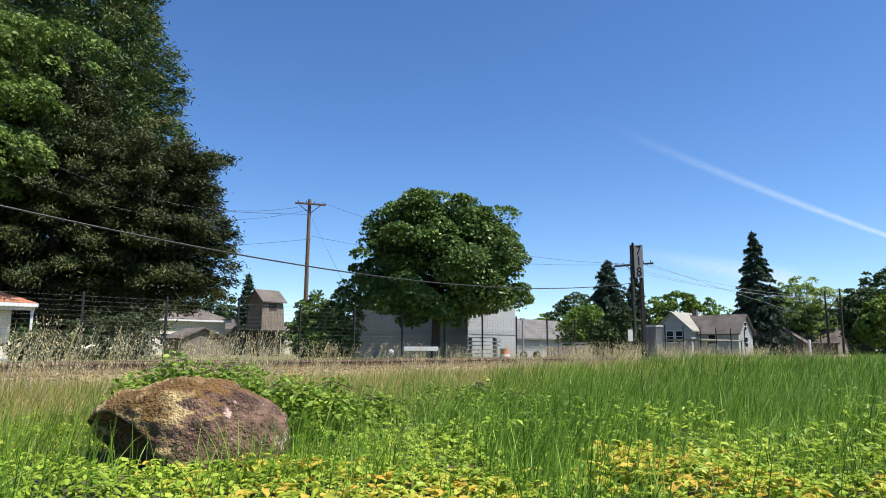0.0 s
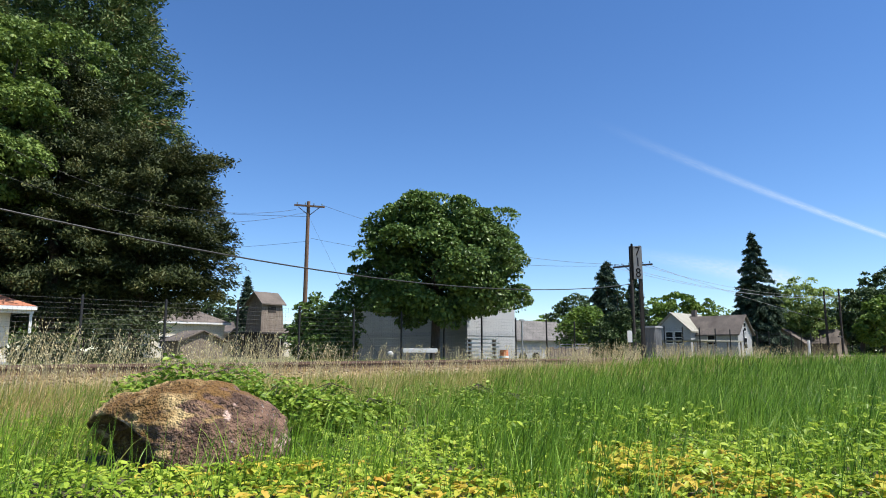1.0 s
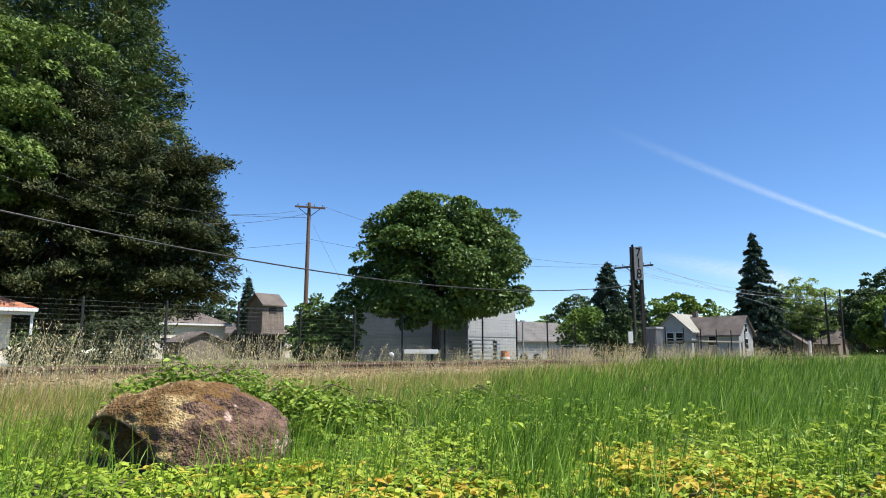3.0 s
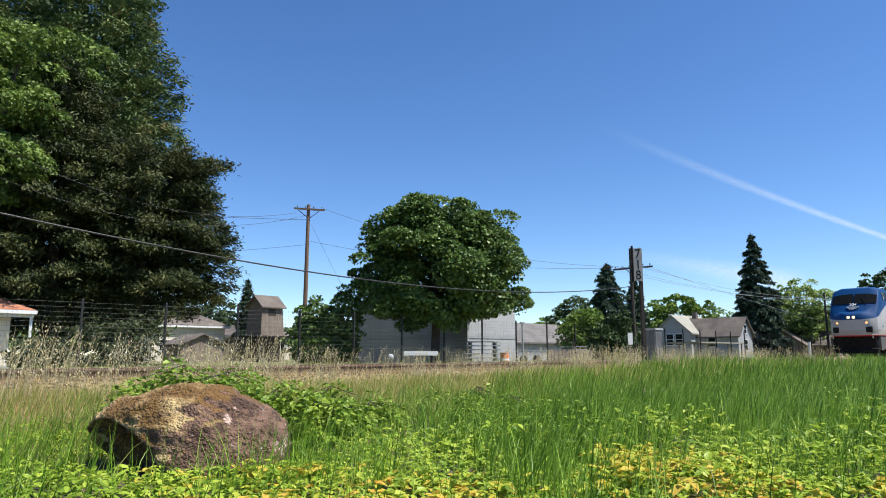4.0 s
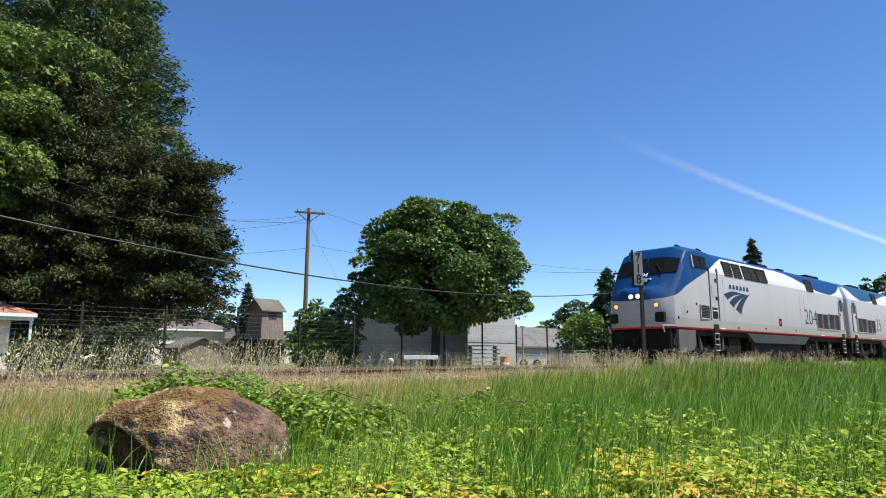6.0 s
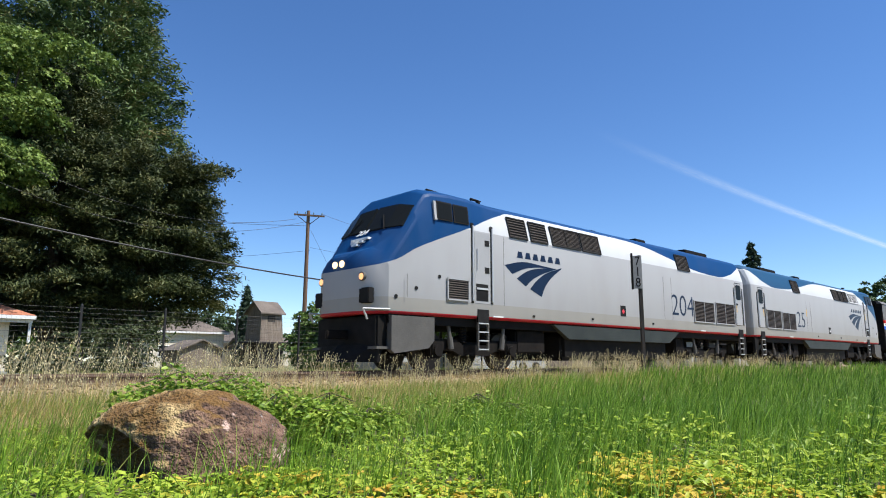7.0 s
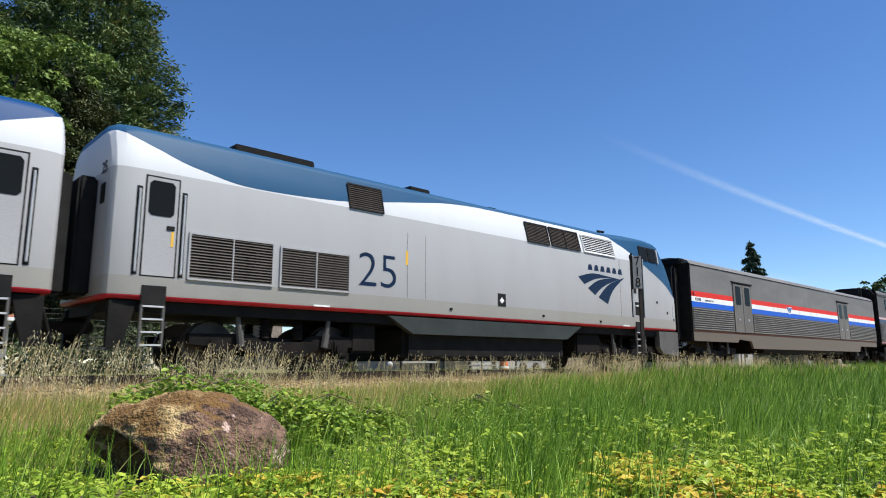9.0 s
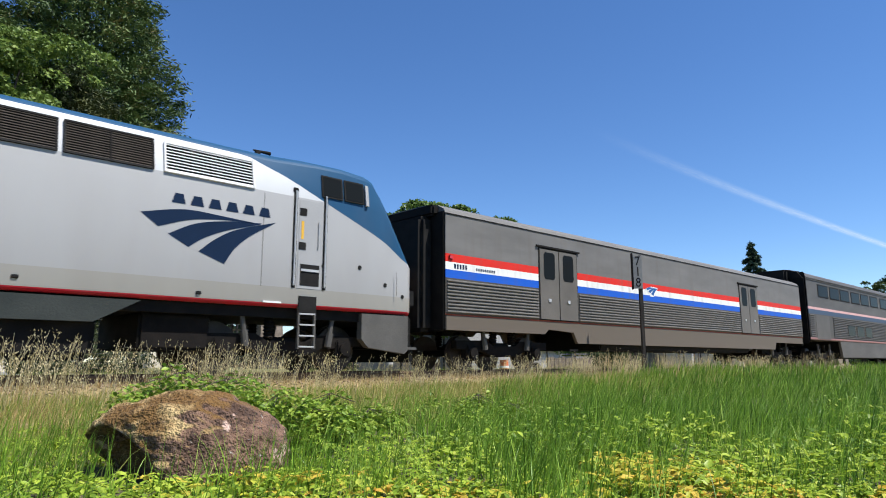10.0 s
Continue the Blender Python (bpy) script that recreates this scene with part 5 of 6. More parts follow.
def oats(n, x0, x1, y0, y1, h0, h1, name, keep, seed):
    """Wild oats: thin straw stems that end in drooping open heads."""
    rg = np.random.default_rng(seed)
    x, y = scattered(n, x0, x1, y0, y1, rg, keep)
    n = len(x)
    h = rg.uniform(h0, h1, n)
    bx, by = rg.normal(0.10, 0.14, n), rg.normal(-0.05, 0.14, n)
    z = land(x, y)
    w = 0.0014
    st = []
    for t in (0, 0.55, 1.0):
        cx, cy, cz = x + bx * h * t ** 2, y + by * h * t ** 2, z + h * t
        st += [np.stack([cx - w, cy + w, cz], -1), np.stack([cx + w, cy - w, cz], -1)]
    v1 = np.stack(st, 1)
    tri = np.array([(0, 1, 3), (0, 3, 2), (2, 3, 5), (2, 5, 4)])
    f1 = (tri[None] + 6 * np.arange(n)[:, None, None]).reshape(-1, 3)
    k = 9
    cid = np.repeat(np.arange(n), k)
    t = rg.uniform(0.66, 1.04, len(cid))
    hx = x[cid] + bx[cid] * h[cid] * t ** 2 + rg.normal(0, 0.05, len(cid))
    hy = y[cid] + by[cid] * h[cid] * t ** 2 + rg.normal(0, 0.05, len(cid))
    pos = np.stack([hx, hy, z[cid] + h[cid] * t - rg.uniform(0, 0.04, len(cid))], -1)
    v2, f2 = leaf_cloud(pos, np.tile([0.2, -0.1, -0.8], (len(cid), 1)), 0.013, rg, 2.4, 0.3, 0.4)
    ob = raw(name, np.concatenate([v1.reshape(-1, 3), v2]), np.concatenate([f1, f2 + 6 * n]), M["oat"])
    return tagged(ob, "dry wild oats with drooping pale seed heads", "wild oats", kind="stuff")


oats(900, -8, 5.5, 9.0, 11.2, 0.42, 0.98, "wild_oats", lambda x, y: 0.2 + 0.8 * (patchy(x, y, 1.7) > 0.5), 51)
oats(850, 4, 26, 9.2, 11.0, 0.32, 0.82, "wild_oats", lambda x, y: (patchy(x, y, 2.9, 1) > 0.6) * 1.0, 52)
oats(380, 14, 30, 8.6, 10.6, 0.45, 0.85, "wild_oats", lambda x, y: (patchy(x, y, 1.2, 2) > 0.55) * 1.0, 55)
oats(420, 4, 34, 16.6, 18.6, 0.40, 0.95, "wild_oats", lambda x, y: 0.3 + 0.7 * (patchy(x, y, 1.3, 3) > 0.5), 53)
oats(240, -4.5, 2.5, 9.0, 10.6, 0.75, 1.10, "wild_oats", lambda x, y: 1.0 + 0 * x, 54)

# brush beyond the track, before the fence
x, y = scattered(15000, -4, 60, 16.2, 26.5, rg, lambda x, y: 0.15 + 0.85 * patchy(x, y, 0.8))
v, f = blades(x, y, land(x, y) - 0.02, rg.uniform(0.2, 0.55, len(x)), rg.uniform(0.014, 0.030, len(x)), rg, 0.35, (0.1, -0.06), 3)
tagged(raw("far_bank_grass", v, f, M["half_dry"]), "rank half-dry grass between the track and the fence", "grass", kind="stuff")

# weeds with oval leaves carpeting the foreground
def carpet(name, n, keep, mat, smin, smax, zmin, zmax, label, seed, area=(-6, 9, -6, 7.5)):
    rg = np.random.default_rng(seed)
    x, y = scattered(n, *area, rg, keep)
    # leaves in threes round a stalk
    k = 3
    cid = np.repeat(np.arange(len(x)), k)
    a = rg.uniform(0, math.tau, len(cid))
    size = rg.uniform(smin, smax, len(x))[cid] * rg.uniform(0.8, 1.15, len(cid))
    top = rg.uniform(zmin, zmax, len(x)) * (0.6 + 0.6 * patchy(x, y, 2.7, seed)) * (1 - 0.55 * (1 - clear_of_rock(x, y, 0.45)))
    xx, yy = x[cid] + np.cos(a) * size * 0.25, y[cid] + np.sin(a) * size * 0.25
    v, f = ovate(xx, yy, land(xx, yy) + top[cid], size, rg)
    return tagged(raw(name, v, f, mat), label, "weeds", kind="stuff")


front = lambda x, y: (0.04 + 0.96 * (ahead(x, y)[0] > 1.9)) * (np.hypot(x, y) > 0.45) * (ahead(x, y)[0] < 6.3) * clear_of_rock(x, y, 0.05)
carpet("weed_leaves", 28000, lambda x, y: front(x, y) * (1 - 0.75 * meadow(x, y)) / np.maximum(1, np.hypot(x, y) / 4), M["weed"], 0.015, 0.038, 0.02, 0.17, "low carpet of bright green oval weed leaves", 61)
carpet("yellow_weed_leaves", 13000, lambda x, y: front(x, y) * (patchy(x, y, 2.1, 5) > 0.50) * ease(-2.5, 1.5, ahead(x, y)[1]) * (ahead(x, y)[0] < 4.6), M["yellow_leaf"], 0.022, 0.050, 0.08, 0.20, "yellow and orange tinged leaves among the weeds", 62)
carpet("yellow_weed_leaves", 500, lambda x, y: front(x, y) * (patchy(x, y, 3.1, 2) > 0.6) * (ahead(x, y)[0] < 4.6), M["yellow_leaf"], 0.020, 0.04, 0.06, 0.18, "scattered yellowing leaves among the weeds", 63)
carpet("clover_leaves", 5200, lambda x, y: (ahead(x, y)[0] > 4.2) * (ahead(x, y)[0] < 7.5) * (patchy(x, y, 1.6, 7) > 0.4) * clear_of_rock(x, y, 0.12) * (y < 5.6 + 0.2 * x) * (1 - (ahead(x, y)[0] < 5.3) * (ahead(x, y)[1] < -0.9)), M["bramble"], 0.018, 0.040, 0.05, 0.40, "leafy green weeds between the grass tufts", 64)


carpet("tall_weed_leaves", 7000, lambda x, y: (ahead(x, y)[0] > 3.2) * (ahead(x, y)[0] < 6.2) * ease(-0.6, 1.2, ahead(x, y)[1]) * (patchy(x, y, 2.6, 3) > 0.52) * clear_of_rock(x, y, 0.2), M["weed"], 0.018, 0.040, 0.10, 0.36, "bright leafy weeds standing among the tall grass", 65)


# bramble thicket behind the boulder
def bramble(x0, y0, lobes, n, seed, label):
    rg = np.random.default_rng(seed)
    ob = empty("bramble", pose(x0, y0, float(land(x0, y0))), label, "bramble")
    lobes = np.array(lobes, float)
    pick = rg.integers(0, len(lobes), n)
    d = unit(rg.normal(0, 1, (n, 3)))
    d[:, 2] = np.abs(d[:, 2])
    p = lobes[pick, :3] + d * lobes[pick, 3:] * (rg.uniform(0.35, 1.0, n) ** 0.5)[:, None] * (1 + 0.15 * np.sin(d[:, :1] * 7 + pick[:, None]))
    v, f = ovate(p[:, 0], p[:, 1], p[:, 2], rg.uniform(0.022, 0.048, n), rg, 0.45)
    raw("leaves", v, f, M["bramble"], ob)
    for k in range(14):
        lb = lobes[k % len(lobes)]
        a = rg.uniform(0, math.tau)
        tip = (lb[0] + math.cos(a) * lb[3] * 0.8, lb[1] + math.sin(a) * lb[4] * 0.8, lb[2] + lb[5] * 0.7)
        knee = (lb[0] * 0.8, lb[1] * 0.8, lb[2] + lb[5] * 0.95)
        b = tube((lb[0] * 0.6, lb[1] * 0.6, 0), knee, 0.006, 0.004, 5)
        tube(knee, tip, 0.004, 0.002, 5, b)
        part("cane", b, M["bark"], ob)


bramble(2.7, 5.75, [(0, 0, 0.20, 0.55, 0.35, 0.46), (-0.35, 0.45, 0.22, 0.5, 0.4, 0.50), (0.45, -0.35, 0.16, 0.42, 0.35, 0.36), (0.75, -0.62, 0.10, 0.35, 0.3, 0.28), (0.1, 0.3, 0.2, 0.6, 0.5, 0.46)], 6500, 81, "leafy green bramble thicket behind the boulder")
bramble(3.7, 5.6, [(0, 0, 0.1, 0.35, 0.3, 0.38), (0.3, -0.4, 0.08, 0.3, 0.3, 0.25)], 1600, 82, "small leafy green bramble in the grass")
bramble(5.6, 5.4, [(0, 0, 0.1, 0.30, 0.3, 0.36), (0.4, -0.2, 0.08, 0.3, 0.3, 0.28)], 1300, 83, "small leafy green bramble in the grass")


# ---- the train ----
def wheelset(parent, x, radius):
    """Two wheels on an axle, turning as one."""
    bm = tube((0, -0.80, 0), (0, 0.80, 0), 0.09, n=10)
    ob = part("wheelset", bm, M["truck"], parent, at=pose(x, 0, radius))
    for s in (-1, 1):
        b = tube((0, s * 0.70, 0), (0, s * 0.84, 0), radius, n=28)
        tube((0, s * 0.66, 0), (0, s * 0.70, 0), radius + 0.03, n=28, bm=b)
        tube((0, s * 0.84, 0), (0, s * 0.90, 0), 0.16, n=12, bm=b)
        for k in range(5):
            a = math.tau * k / 5
            tube((0.27 * math.cos(a), s * 0.838, 0.27 * math.sin(a)), (0.27 * math.cos(a), s * 0.855, 0.27 * math.sin(a)), 0.07, n=8, bm=b)
        part("wheel", b, M["tread"], ob)
    return ob


def truck(parent, x, base, radius, spins):
    """A two-axle truck: side frames, axle boxes, springs, shock absorbers."""
    bm = bmesh.new()
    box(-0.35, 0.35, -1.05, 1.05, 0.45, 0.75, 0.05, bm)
    ob = part("bogie", bm, M["truck"], parent, "grimy black iron bogie, underbody shade in its colour", at=pose(x, 0, 0))
    h = base / 2
    for s in (-1, 1):
        y0, y1 = s * 0.98, s * 1.18
        prof = [(-h - 0.55, 0.58), (-h - 0.55, 0.78), (-0.7, 0.80), (-0.45, 0.66), (0.45, 0.66), (0.7, 0.80), (h + 0.55, 0.78), (h + 0.55, 0.58), (0.8, 0.50), (0.5, 0.38), (-0.5, 0.38), (-0.8, 0.50)]
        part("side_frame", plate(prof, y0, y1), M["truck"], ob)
        for e in (-1, 1):
            b = box(e * h - 0.2, e * h + 0.2, s * 0.95, s * 1.24, radius - 0.2, radius + 0.2, 0.04)
            tube((e * h, s * 1.24, radius), (e * h, s * 1.30, radius), 0.14, n=14, bm=b)
            part("axle_box", b, M["truck"], ob)
            coil = [(0.70 + k * 0.035, 0.12 if k % 2 else 0.085) for k in range(13)]
            part("spring", loft([[(e * 0.38 + r * math.cos(q * math.tau / 10), s * 1.1 + r * math.sin(q * math.tau / 10), zz) for q in range(10)] for zz, r in coil]), M["truck"], ob)
            b = tube((e * (h - 0.45), s * 1.26, 0.55), (e * (h - 0.35), s * 1.26, 1.15), 0.05, n=8)
            tube((e * (h - 0.45), s * 1.26, 0.55), (e * (h - 0.40), s * 1.26, 0.85), 0.075, n=8, bm=b)
            part("shock_absorber", b, M["pilot"], ob)
    for e in (-1, 1):
        spins.append((wheelset(ob, e * h, radius), e * h, radius))
    return ob


def louvre(parent, x0, x1, z0, z1, y, lean, s, n, material, posts=1):
    """A louvred opening in the side: dark backing, frame, leaning slats, each its own piece."""
    bm = box(x0, x1, -0.012, 0.0, 0, z1 - z0)
    ob = part("louvre", bm, M["rubber"], parent, at=Matrix.Translation((0, s * (y + 0.006), z0)) @ Matrix.Rotation(s * lean, 4, "X"))
    fr = bmesh.new()
    h = z1 - z0
    for a in ((x0 - 0.02, x0 + 0.015, -0.02, h + 0.02), (x1 - 0.015, x1 + 0.02, -0.02, h + 0.02), (x0, x1, -0.025, 0.012), (x0, x1, h - 0.012, h + 0.025)):
        box(a[0], a[1], s * -0.005, s * 0.03, a[2], a[3], bm=fr)
    for k in range(posts):
        xm = x0 + (x1 - x0) * (k + 1) / (posts + 1)
        box(xm - 0.012, xm + 0.012, s * -0.005, s * 0.032, 0, h, bm=fr)
    part("frame", fr, M["rubber"] if material is M["slat"] and lean else (M["slat_white"] if material is M["slat_white"] else M["silver"]), ob)
    me = None
    for i in range(n):
        zz = h * (i + 0.5) / n
        at = Matrix.Translation((0, s * 0.012, zz)) @ Matrix.Rotation(s * radians(34), 4, "X")
        if me is None:
            first = part("slat", box(x0 + 0.01, x1 - 0.01, -0.004, 0.004, -h / n * (0.26 if material is M["slat_white"] else 0.42), h / n * (0.26 if material is M["slat_white"] else 0.42)), material, ob, at=at)
            me = first.data
        else:
            hung("slat", me, material, ob, at=at)
    return ob


def swoosh_logo(parent, x, z, w, s, y, material):
    """Three plain curved blades that meet in a point, with a row of plain blocks above."""
    flip = 1 if s < 0 else -1
    blades = [([(0, 0.26), (0.295, 0.42), (0.60, 0.395), (0.84, 0.36)], [(0.12, 0.04), (0.34, 0.24), (0.58, 0.33), (0.80, 0.345)]),
              ([(0.19, -0.07), (0.375, 0.18), (0.60, 0.31), (0.89, 0.375)], [(0.337, -0.27), (0.45, -0.06), (0.62, 0.14), (0.87, 0.345)]),
              ([(0.41, -0.33), (0.53, -0.06), (0.70, 0.19), (1.0, 0.43)], [(0.605, -0.52), (0.68, -0.20), (0.80, 0.09), (0.975, 0.38)])]
    for top, low in blades:
        out = [(x + flip * px * w, z + pz * w / 2.62) for px, pz in dense(top)] + [(x + flip * px * w, z + pz * w / 2.62) for px, pz in dense(low)[::-1]]
        part("logo_blade", plate(out, s * y, s * (y + 0.006)), material, parent)
    for k in range(6 if w > 1 else 0):
        a = 0.20 + k * 0.132
        out = [(x + flip * (a + dx) * w, z + 0.61 + dz) for dx, dz in ((0, -0.09), (0.098, -0.09), (0.078, 0.09), (0.02, 0.09))]
        part("logo_block", plate(out, s * y, s * (y + 0.006)), material, parent)


def dense(pts, n=5):
    """A smooth run through four points."""
    out = []
    p = [Vector((*a, 0)) for a in pts]
    p = [2 * p[0] - p[1]] + p + [2 * p[-1] - p[-2]]
    for i in range(1, len(p) - 2):
        for k in range(n):
            t = k / n
            v = 0.5 * (2 * p[i] + (p[i + 1] - p[i - 1]) * t + (2 * p[i - 1] - 5 * p[i] + 4 * p[i + 1] - p[i + 2]) * t * t + (3 * p[i] - p[i - 1] - 3 * p[i + 1] + p[i + 2]) * t ** 3)
            out.append((v.x, v.y))
    return out + [(p[-2].x, p[-2].y)]


def ladder(parent, x, s, z0, z1, y=1.53):
    b = bmesh.new()
    for dx in (-0.19, 0.19):
        box(x + dx - 0.02, x + dx + 0.02, s * (y - 0.05), s * (y + 0.01), z0, z1, bm=b)
    ob = part("ladder", b, M["pilot"], parent)
    for k in range(4):
        zz = z0 + 0.03 + k * (z1 - z0 - 0.1) / 3.4
        part("rung", box(x - 0.18, x + 0.18, s * (y - 0.07), s * (y + 0.02), zz, zz + 0.03), M["chrome"], ob)
    b = box(x - 0.21, x + 0.21, s * (y - 0.04), s * (y + 0.012), z1 - 0.12, z1 + 0.22)
    part("step_recess", b, M["rubber"], ob)


def grab_rail(parent, x, s, z0, z1, y=1.52):
    b = box(x - 0.065, x + 0.065, s * (y - 0.03), s * (y + 0.006), z0, z1, 0.02)
    ob = part("rail_recess", b, M["rubber"], parent)
    b = tube((x, s * (y + 0.028), z0 + 0.08), (x, s * (y + 0.028), z1 - 0.08), 0.020, n=8)
    for zz in (z0 + 0.08, z1 - 0.08):
        tube((x, s * y, zz), (x, s * (y + 0.03), zz), 0.018, n=6, bm=b)
    part("grab_rail", b, M["chrome"], ob)


SHELL = {}
NOSE = [  # x, half width, top, roof-edge set-in
    (0.38, 0.62, 2.60, 0.18), (0.50, 0.95, 2.72, 0.2), (0.66, 1.22, 2.78, 0.18), (0.86, 1.38, 2.86, 0.16), (1.25, 1.45, 3.42, 0.12), (1.62, 1.48, 4.02, 0.12), (1.95, 1.495, 4.45, 0.12), (2.15, 1.50, 4.52, 0.12),
    (2.8, 1.51, 4.57, 0.12), (3.5, 1.52, 4.56, 0.13)]


def hull_ring(x, w, top, inset):
    zs = min(3.66, top - 0.30)
    half = [(w - 0.03, 1.335), (w, 1.44), (w, (1.44 + zs) / 2), (w, zs), (w - inset * 0.45, zs + (top - 0.12 - zs) * 0.55), (w - inset, top - 0.10), (w - inset - 0.10, top - 0.02), ((w - inset) * 0.62, top + 0.13)]
    return [(x, -y, z) for y, z in half] + [(x, y, z) for y, z in half[::-1]]


def passenger_engine(number, m):
    """A streamlined diesel engine, its front coupler at x = 0, rail tops at z = 0."""
    eng = empty("locomotive", m, "silver and blue streamlined diesel locomotive numbered %s on the track" % number, "locomotive", "train units")
    spins = []
    rings = [hull_ring(*r) for r in NOSE] + [hull_ring(x, 1.52, 4.52, 0.22) for x in spread_of(4.5, 20.2, 15)]
    rings += [hull_ring(20.45, 1.50, 4.50, 0.22), hull_ring(20.60, 1.43, 4.44, 0.24), hull_ring(20.66, 1.34, 4.36, 0.26)]
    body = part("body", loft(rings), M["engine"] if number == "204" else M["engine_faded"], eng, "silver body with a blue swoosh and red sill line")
    for fc in body.data.polygons:
        fc.use_smooth = True
    body.data.set_sharp_from_angle(angle=radians(24))
    mod = body.modifiers.new("edges", "BEVEL")
    mod.width, mod.segments, mod.limit_method, mod.angle_limit = 0.05, 2, "ANGLE", radians(32)
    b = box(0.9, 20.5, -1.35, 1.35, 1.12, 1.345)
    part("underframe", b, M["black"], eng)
    for s in (-1, 1):
        # cab side windows
        for x0, x1 in ((2.28, 2.81), (2.86, 3.40)):
            lean = math.atan2(0.12 * 0.45, 0.40)
            at = Matrix.Translation((0, s * 1.506, 3.77)) @ Matrix.Rotation(s * lean, 4, "X")
            w = part("cab_window", plate([(x0, 0.0), (x1, 0.0), (x1, 0.50), (x0, 0.50)], s * 0.004, s * 0.024), M["rubber"], body, at=at)
            part("pane", plate([(x0 + 0.035, 0.035), (x1 - 0.035, 0.035), (x1 - 0.035, 0.465), (x0 + 0.035, 0.465)], s * 0.022, s * 0.030), M["glass"], w)
        b = plate([(2.16, 0.0), (2.24, 0.0), (2.24, 0.5), (2.16, 0.5)], s * 0.0, s * 0.05)
        part("mirror", b, M["silver"], body, at=Matrix.Translation((0, s * 1.502, 3.74)) @ Matrix.Rotation(s * 0.13, 4, "X"))
        # cab door with its two rails
        c = 3.89 if number == "204" else 3.67
        for x in (c - 0.37, c + 0.37):
            grab_rail(body, x, s, 1.72, 3.86)
        d = part("cab_door", plate([(c - 0.28, 1.74), (c + 0.28, 1.74), (c + 0.28, 3.62), (c - 0.28, 3.62)], s * 1.515, s * 1.527), M["silver"], body)
        part("foothold", plate([(c - 0.24, 1.80), (c + 0.22, 1.80), (c + 0.22, 2.25), (c - 0.24, 2.25)], s * 1.52, s * 1.532), M["rubber"], d)
        part("sill_step", box(c - 0.22, c + 0.20, s * 1.53, s * 1.55, 2.10, 2.15), M["chrome"], d)
        part("handle", tube((c - 0.2, s * 1.545, 3.18), (c - 0.2, s * 1.545, 2.62), 0.012, n=6), M["chrome"], d)
        for zz in (2.55, 3.28):
            part("latch", plate([(c + 0.10, zz), (c + 0.27, zz), (c + 0.27, zz + 0.16), (c + 0.10, zz + 0.16)], s * 1.525, s * 1.534), M["rubber"], d)
        if number == "25":
            part("warning_mark", plate([(c + 0.16, 2.78), (c + 0.22, 2.78), (c + 0.22, 3.16), (c + 0.16, 3.16)], s * 1.527, s * 1.532), M["yellow"], d)
        ladder(eng, c + 0.02, s, 0.50, 1.36)
        ladder(eng, 19.86, s, 0.50, 1.36)
        # nose side details
        if number == "204":
            louvre(body, 2.62, 3.36, 1.78, 2.30, 1.52, 0.0, s, 9, M["slat"], 0)
        for x, z in ((1.62, 1.98), (2.36, 2.32), (3.32, 2.26), (1.05, 1.75)):
            w = float(np.interp(x, [r[0] for r in NOSE], [r[1] for r in NOSE]))
            part("port", tube((x, s * (w - 0.05), z), (x, s * (w + 0.012), z), 0.05, n=12), M["rubber"], body)
        # upper intake louvres
        lean = math.atan2(0.22 * 0.5, 0.46)
        white = number == "25"
        for x0, x1, n, posts, mt in (((5.0, 6.75, 9, 0, M["slat_white"]), (6.97, 8.40, 12, 1, M["slat"]), (8.52, 9.52, 12, 0, M["slat"])) if white else
                                     ((5.02, 5.78, 7, 0, M["slat"]), (5.96, 6.72, 7, 0, M["slat"]), (6.97, 8.40, 13, 1, M["slat"]), (8.50, 9.50, 13, 0, M["slat"]))):
            louvre(body, x0, x1, 3.68, 4.26, 1.512, lean, s, n, mt, posts)
        louvre(body, 14.62 if number == "204" else 14.78, 15.55 if number == "204" else 15.72, 3.68, 4.26, 1.512, lean, s, 11, M["slat"], 0)
        louvre(body, 15.72, 17.40, 1.76, 2.56, 1.52, 0.0, s, 15, M["slat"], 1)
        louvre(body, 17.58, 19.28, 1.76, 2.60, 1.52, 0.0, s, 15, M["slat"], 1)
        # rear door
        for x in (19.42, 20.22):
            grab_rail(body, x, s, 1.74, 3.36)
        d = part("rear_door", plate([(19.54, 1.76), (20.10, 1.76), (20.10, 3.54), (19.54, 3.54)], s * 1.515, s * 1.53), M["silver"], body)
        part("door_frame", plate([(19.51, 1.74), (20.13, 1.74), (20.13, 3.57), (19.51, 3.57)], s * 1.51, s * 1.524), M["rubber"], d)
        part("door_window", plate([(19.60, 2.90), (19.66, 2.84), (20.00, 2.84), (20.06, 2.90), (20.06, 3.42), (20.00, 3.48), (19.66, 3.48), (19.60, 3.42)], s * 1.528, s * 1.538), M["glass"], d)
        part("warning_mark", plate([(19.58, 2.30), (19.63, 2.30), (19.63, 2.58), (19.58, 2.58)], s * 1.53, s * 1.535), M["yellow"], d)
        part("door_handle", box(19.57, 19.72, s * 1.53, s * 1.55, 2.60, 2.68, 0.01), M["rubber"], d)
        if number == "25":
            part("warning_mark", plate([(14.02, 2.52), (14.09, 2.52), (14.09, 2.86), (14.02, 2.86)], s * 1.52, s * 1.525), M["yellow"], body)
        # panel seams and the fuel filler
        for x, z0, z1 in ((13.45, 1.75, 3.3), (14.03, 1.75, 3.3), (4.75, 1.72, 3.62), (1.3, 1.75, 2.3)):
            part("seam", plate([(x, z0), (x + 0.012, z0), (x + 0.012, z1), (x, z1)], s * 1.5195, s * 1.5225), M["pilot"], body)
